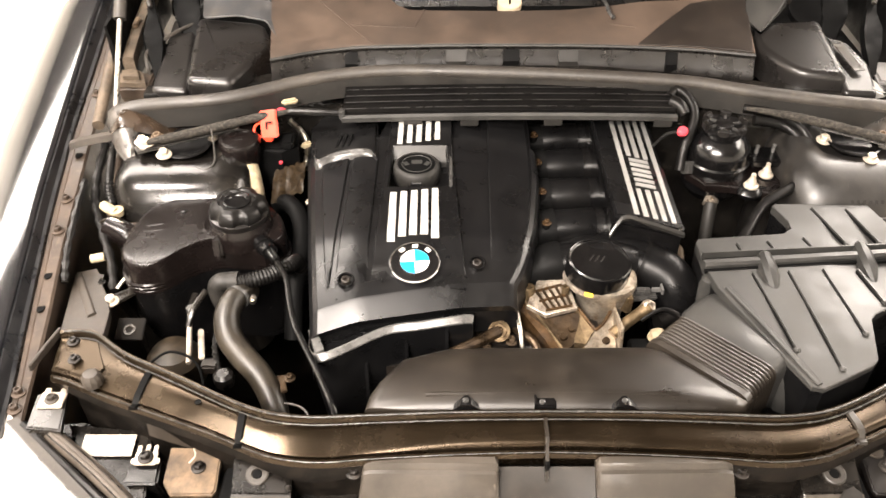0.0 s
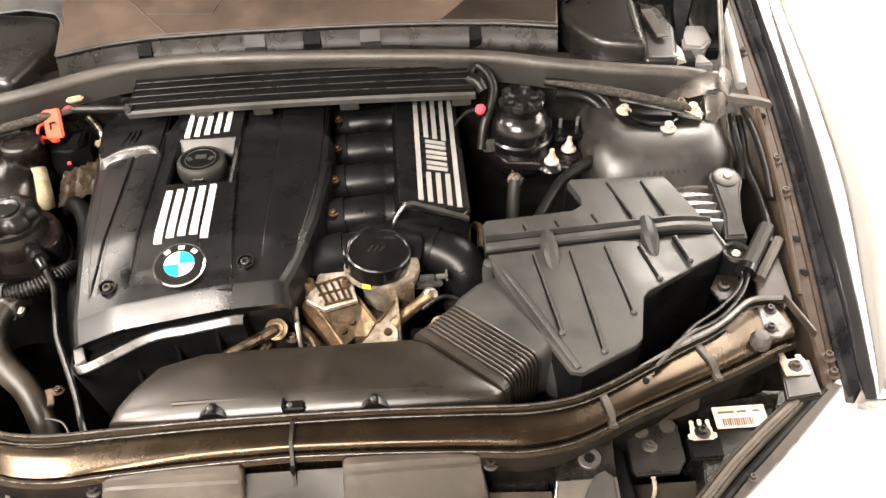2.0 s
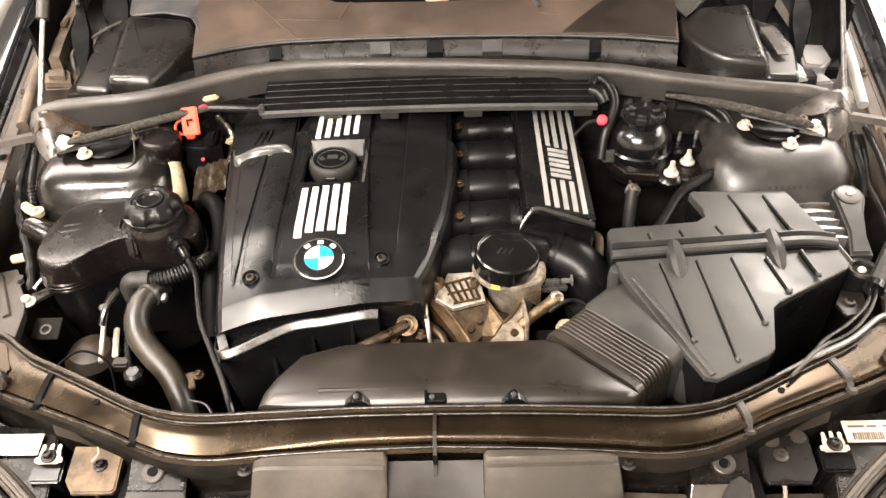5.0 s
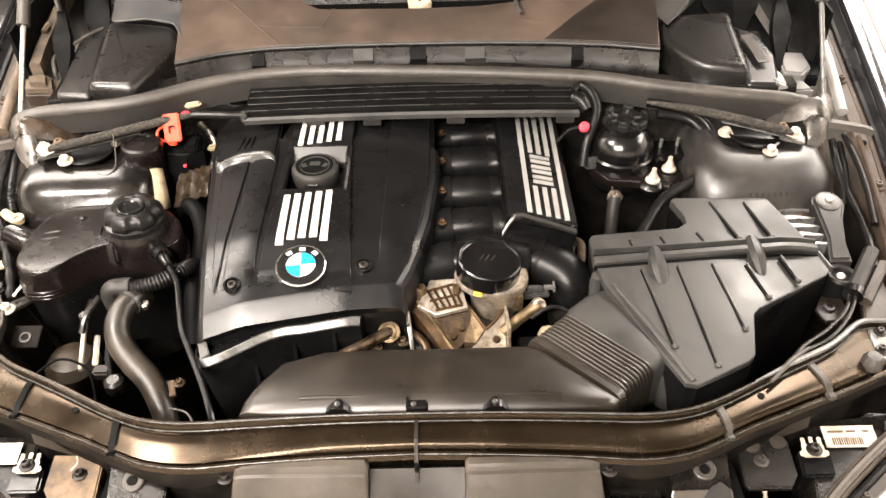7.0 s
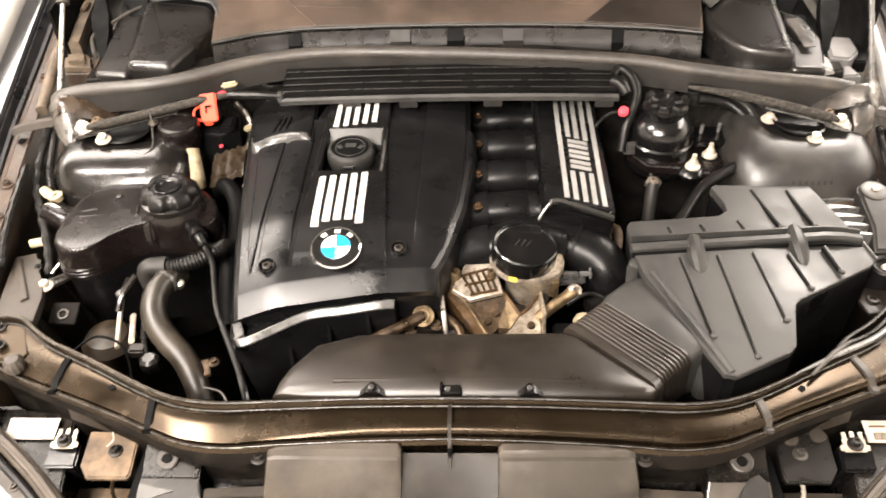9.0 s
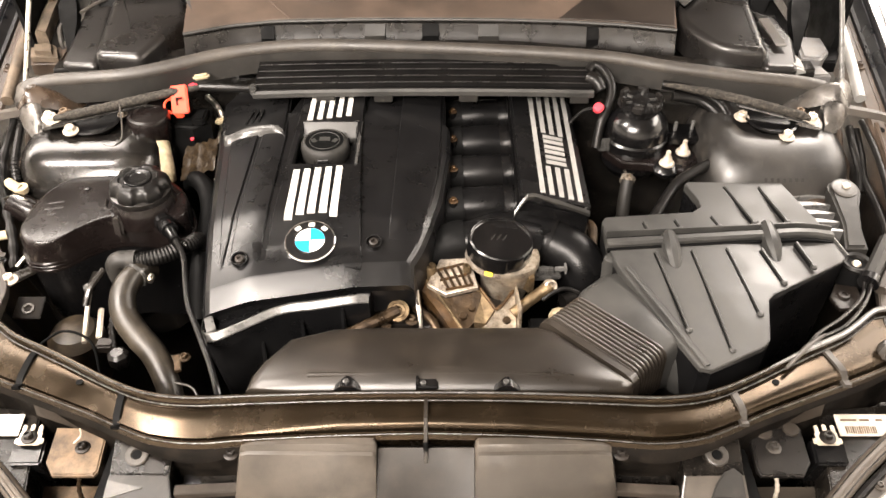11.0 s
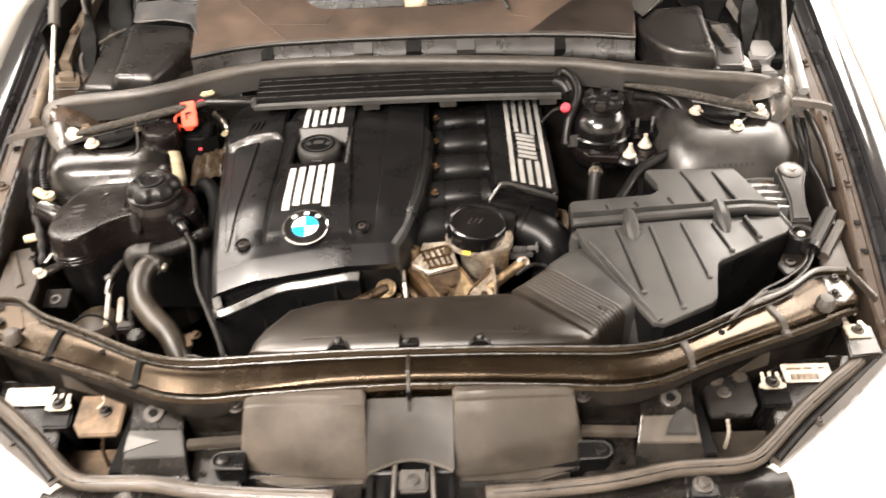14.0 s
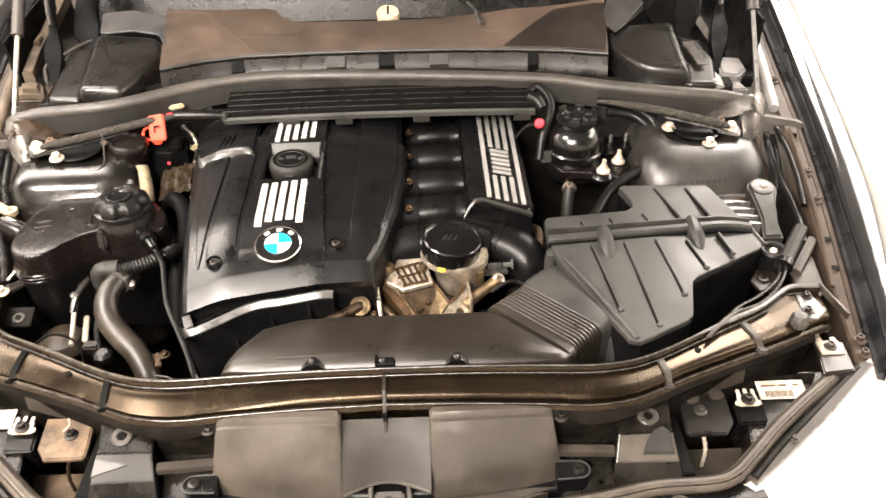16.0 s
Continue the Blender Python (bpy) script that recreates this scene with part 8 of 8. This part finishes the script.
    part("shroud", mesh(lambda b: prism(b, [(s * 0.220, -0.010), (s * 0.292, 0.012), (s * 0.290, -0.062), (s * 0.292, -0.106), (s * 0.222, -0.112)], lambda x, y: 0.690 + (y + 0.04) * 0.30, 0.60, 0.003)), M_FRONT, m, "dark flat shroud panel")
    part("carrier_bar", mesh(lambda b: box(b, (s * 0.253, -0.055, 0.708), (0.076, 0.013, 0.010), Matrix.Rotation(-s * 0.06, 3, "Z"), 0.001)), M_PLATE, m, "flat grey carrier strip")
    part("shroud_hole", mesh(lambda b: lathe(b, (s * 0.272, -0.082, 0.6778), [(0.0045, 0), (0.0045, 0.0015), (0.003, 0.0015), (0.003, 0)], 14)), M_RUBBER, m)

    # lamp bracket plates
    k = thing("lamp_bracket", "rusty brown steel lamp bracket with bolt" if s < 0 else "grimy dark steel lamp bracket with bolts", "lamp bracket", (s * 0.43, 0.0, 0.62), "lamp brackets")
    metal = M_RUST if s < 0 else M_KNOB
    pz = lambda x, y: 0.704 + y * 0.15
    part("plate", mesh(lambda b: prism(b, [(s * 0.395, 0.033), (s * 0.393, -0.023), (s * 0.397, -0.029), (s * 0.447, -0.029), (s * 0.459, -0.012), (s * 0.459, 0.034)], pz, 0.694, 0.002)), metal, k)
    part("upright", mesh(lambda b: loft(b, [[(s * x, 0.034 + d, 0.706), (s * x, 0.038 + d, 0.728), (s * x, 0.044 + d, 0.728), (s * x, 0.042 + d, 0.704)] for x, d in ((0.398, -0.012), (0.43, -0.002), (0.47, 0.012), (0.492, 0.02))])), M_PLATE, k)
    bolt(k, (s * 0.419, 0.006, pz(0.419, 0.006)), M_DARK if s < 0 else M_SEAL, 0.7)
    if s > 0:
        for x, y in ((0.412, 0.026), (0.446, 0.030)):
            part("weld_disc", mesh(lambda b: lathe(b, (x, y, pz(x, y)), [(0.010, 0), (0.0095, 0.003), (0.005, 0.0035)], 18)), M_PLATE, k)
    else:
        part("scratch", mesh(lambda b: tube(b, [(-0.430, 0.032, 0.7085), (-0.426, 0.022, 0.7075), (-0.432, 0.012, 0.706)], 0.0012, 6)), M_NUT, k)
    part("spring_rod", mesh(lambda b: tube(b, [(s * 0.418, -0.022, 0.690), (s * 0.422, -0.030, 0.668), (s * 0.420, -0.034, 0.640)], lambda t: 0.0026 + 0.0005 * math.cos(40 * t), 8, 14)), M_CAST if s < 0 else M_NUT, k)
    part("side_wall", mesh(lambda b: box(b, (s * 0.388, -0.05, 0.64), (0.006, 0.12, 0.10), None, 0.001)), M_INK, k)
    part("lower_shelf", mesh(lambda b: box(b, (s * 0.448, -0.028, 0.634), (0.085, 0.05, 0.006), None, 0.001)), M_RUST if s < 0 else M_DUCT, k)
    c = thing("lamp_clip", "pale metal clip nut on a dark lamp mount", "lamp clip", (s * 0.487, 0.02, 0.64), "lamp clips")
    part("post", mesh(lambda b: box(b, (s * 0.488, 0.012, 0.672), (0.040, 0.034, 0.06), Matrix.Rotation(0.25, 3, "X"), 0.003)), M_GLOSS, c)
    part("clip", mesh(lambda b: [box(b, (s * (0.484 + dx), 0.014 + dy, 0.7125 + dy * 0.2), sz, Matrix.Rotation(0.2, 3, "X"), 0.001) for dx, dy, sz in ((0, 0, (0.027, 0.017, 0.003)), (-0.010, 0.012, (0.005, 0.011, 0.003)), (0.0, 0.013, (0.005, 0.011, 0.003)), (0.010, 0.012, (0.005, 0.011, 0.003)), (-0.015, -0.003, (0.005, 0.007, 0.003)), (0.015, -0.003, (0.005, 0.007, 0.003)))]), M_NUT, c)
    bolt(c, (s * 0.484, 0.014, 0.7145), M_DARK, 0.75)

    # headlamp
    h = thing("headlamp", "large headlamp with lens paled for glare and black top housing", "headlamp", (s * 0.60, -0.02, 0.50), "headlamps")
    part("housing", mesh(lambda b: prism(b, [(s * 0.440, -0.088), (s * 0.452, -0.094), (s * 0.555, -0.018), (s * 0.655, 0.064), (s * 0.655, 0.10), (s * 0.60, 0.105), (s * 0.505, 0.06), (s * 0.495, 0.0), (s * 0.465, -0.055)], lambda x, y: 0.672, 0.45, 0.004)), M_FRONT, h)
    lens = []
    for t in lin(0, 1.12, 26):
        x, y, z = lerp(0.452, 0.668, t), lerp(-0.100, 0.072, t) - 0.006 * math.sin(math.pi * t), lerp(0.683, 0.712, t)
        n = Vector((0.62, -0.78, 0)).lerp(Vector((0.85, -0.5, 0)), t).normalized()
        ring = [Vector((x, y, z)) + n * o + Vector((0, 0, d)) for o, d in ((-0.006, -0.004), (0.0, 0.004), (0.010, 0.003), (0.04, -0.014), (0.075, -0.05), (0.10, -0.11), (0.11, -0.19), (0.10, -0.20), (0.03, -0.2), (-0.006, -0.03))]
        lens.append([(s * p.x, p.y, p.z) for p in ring])
    part("lens", mesh(lambda b: loft(b, lens)), M_LENS, h, "polycarbonate lens, its glare put in the pale colour", 50)
    def bezel(o0, o1, lift):
        out = []
        for t in lin(0.02, 1.0, 20):
            x, y, z = lerp(0.452, 0.668, t), lerp(-0.100, 0.072, t) - 0.006 * math.sin(math.pi * t), lerp(0.683, 0.712, t)
            n = Vector((0.62, -0.78, 0)).lerp(Vector((0.85, -0.5, 0)), t).normalized()
            out.append([(s * (Vector((x, y, z)) + n * o).x, (Vector((x, y, z)) + n * o).y, z + d) for o, d in ((o0, 0.001), (o0, lift), (o1, lift), (o1, 0.001))])
        return out
    part("bezel", mesh(lambda b: loft(b, bezel(-0.005, 0.0085, 0.0068))), M_PLATE, h, "dusty brown-grey lens bezel")
    part("bezel_lip", mesh(lambda b: loft(b, bezel(0.0085, 0.0102, 0.0086))), M_BRIGHT, h, "thin bright bezel lip")
    bolt(h, (s * 0.530, -0.043, 0.6995), M_PLATE, 0.5)
    part("edge_seal", mesh(lambda b: tube(b, [(s * 0.462, -0.094, 0.690), (s * 0.51, -0.050, 0.697), (s * 0.56, -0.010, 0.703), (s * 0.61, 0.030, 0.708), (s * 0.655, 0.066, 0.714)], 0.0055, 8)), M_RUBBER, h)
    part("end_tab", mesh(lambda b: prism(b, [(s * 0.600, 0.050), (s * 0.645, 0.055), (s * 0.650, 0.110), (s * 0.612, 0.115)], 0.722, 0.712, 0.002)), M_WIDE, h)
    part("tab_face", mesh(lambda b: box(b, (s * 0.622, 0.048, 0.700), (0.038, 0.006, 0.036), Matrix.Rotation(-0.3, 3, "X"), 0.001)), M_WIDE, h)
    part("end_clip", mesh(lambda b: [box(b, (s * (0.626 + dx), 0.097 + dy, 0.7235), sz, None, 0.001) for dx, dy, sz in ((0, 0, (0.032, 0.026, 0.004)), (-0.010, 0.015, (0.008, 0.010, 0.004)), (0.010, 0.015, (0.008, 0.010, 0.004)))]), M_NUT, h, "pale metal clip nut")
    bolt(h, (s * 0.626, 0.097, 0.7255), M_PLATE, 0.7)
    lab = part("paper_label", mesh(lambda b: box(b, (s * 0.545, 0.047, 0.6955), (0.066, 0.030, 0.0012), Matrix.Rotation(0.15, 3, "X"))), M_LABEL, h, "faded printed paper label")
    if s > 0:
        for j in range(14):
            part("bar", mesh(lambda b: box(b, (0.522 + j * 0.0028, 0.040, 0.6955), (0.0012 if j % 3 else 0.0018, 0.010, 0.0008), Matrix.Rotation(0.15, 3, "X"))), M_RUST, lab)
        for j, (x, w) in enumerate(((0.528, 0.02), (0.548, 0.012), (0.566, 0.008))):
            part("bar", mesh(lambda b: box(b, (x, 0.0535, 0.6975), (w, 0.0025, 0.0008), Matrix.Rotation(0.15, 3, "X"))), M_RUST, lab)
    part("shelf", mesh(lambda b: prism(b, [(s * 0.475, -0.05), (s * 0.50, 0.075), (s * 0.61, 0.085), (s * 0.56, 0.0)], 0.690, 0.60, 0.002)), M_FRONT, h)

# radiator pack and the space below
rad = thing("radiator", "dark radiator pack below the front beam", "radiator", (0, -0.03, 0.32))
part("core", mesh(lambda b: box(b, (0, -0.03, 0.50), (0.74, 0.08, 0.34), None, 0.004)), M_DARK, rad)
part("tank", mesh(lambda b: prism(b, [(-0.37, -0.085), (-0.37, 0.0), (0.37, 0.0), (0.37, -0.085)], 0.672, 0.60, 0.006)), M_COVER, rad)
bump = thing("front_bumper", "glossy black car bumper below the lamps", "bumper", (0, -0.2, 0.3))


def bumper(b):
    rings = []
    for x in lin(-0.84, 0.84, 41):
        y = -0.215 + 0.34 * abs(x / 0.84) ** 2.4
        rings.append([(x, y + 0.05, 0.50), (x, y + 0.005, 0.505), (x, y - 0.01, 0.48), (x, y - 0.02, 0.38), (x, y, 0.25), (x, y + 0.06, 0.24)])
    loft(b, rings)


part("skin", mesh(bumper), M_BODY, bump)
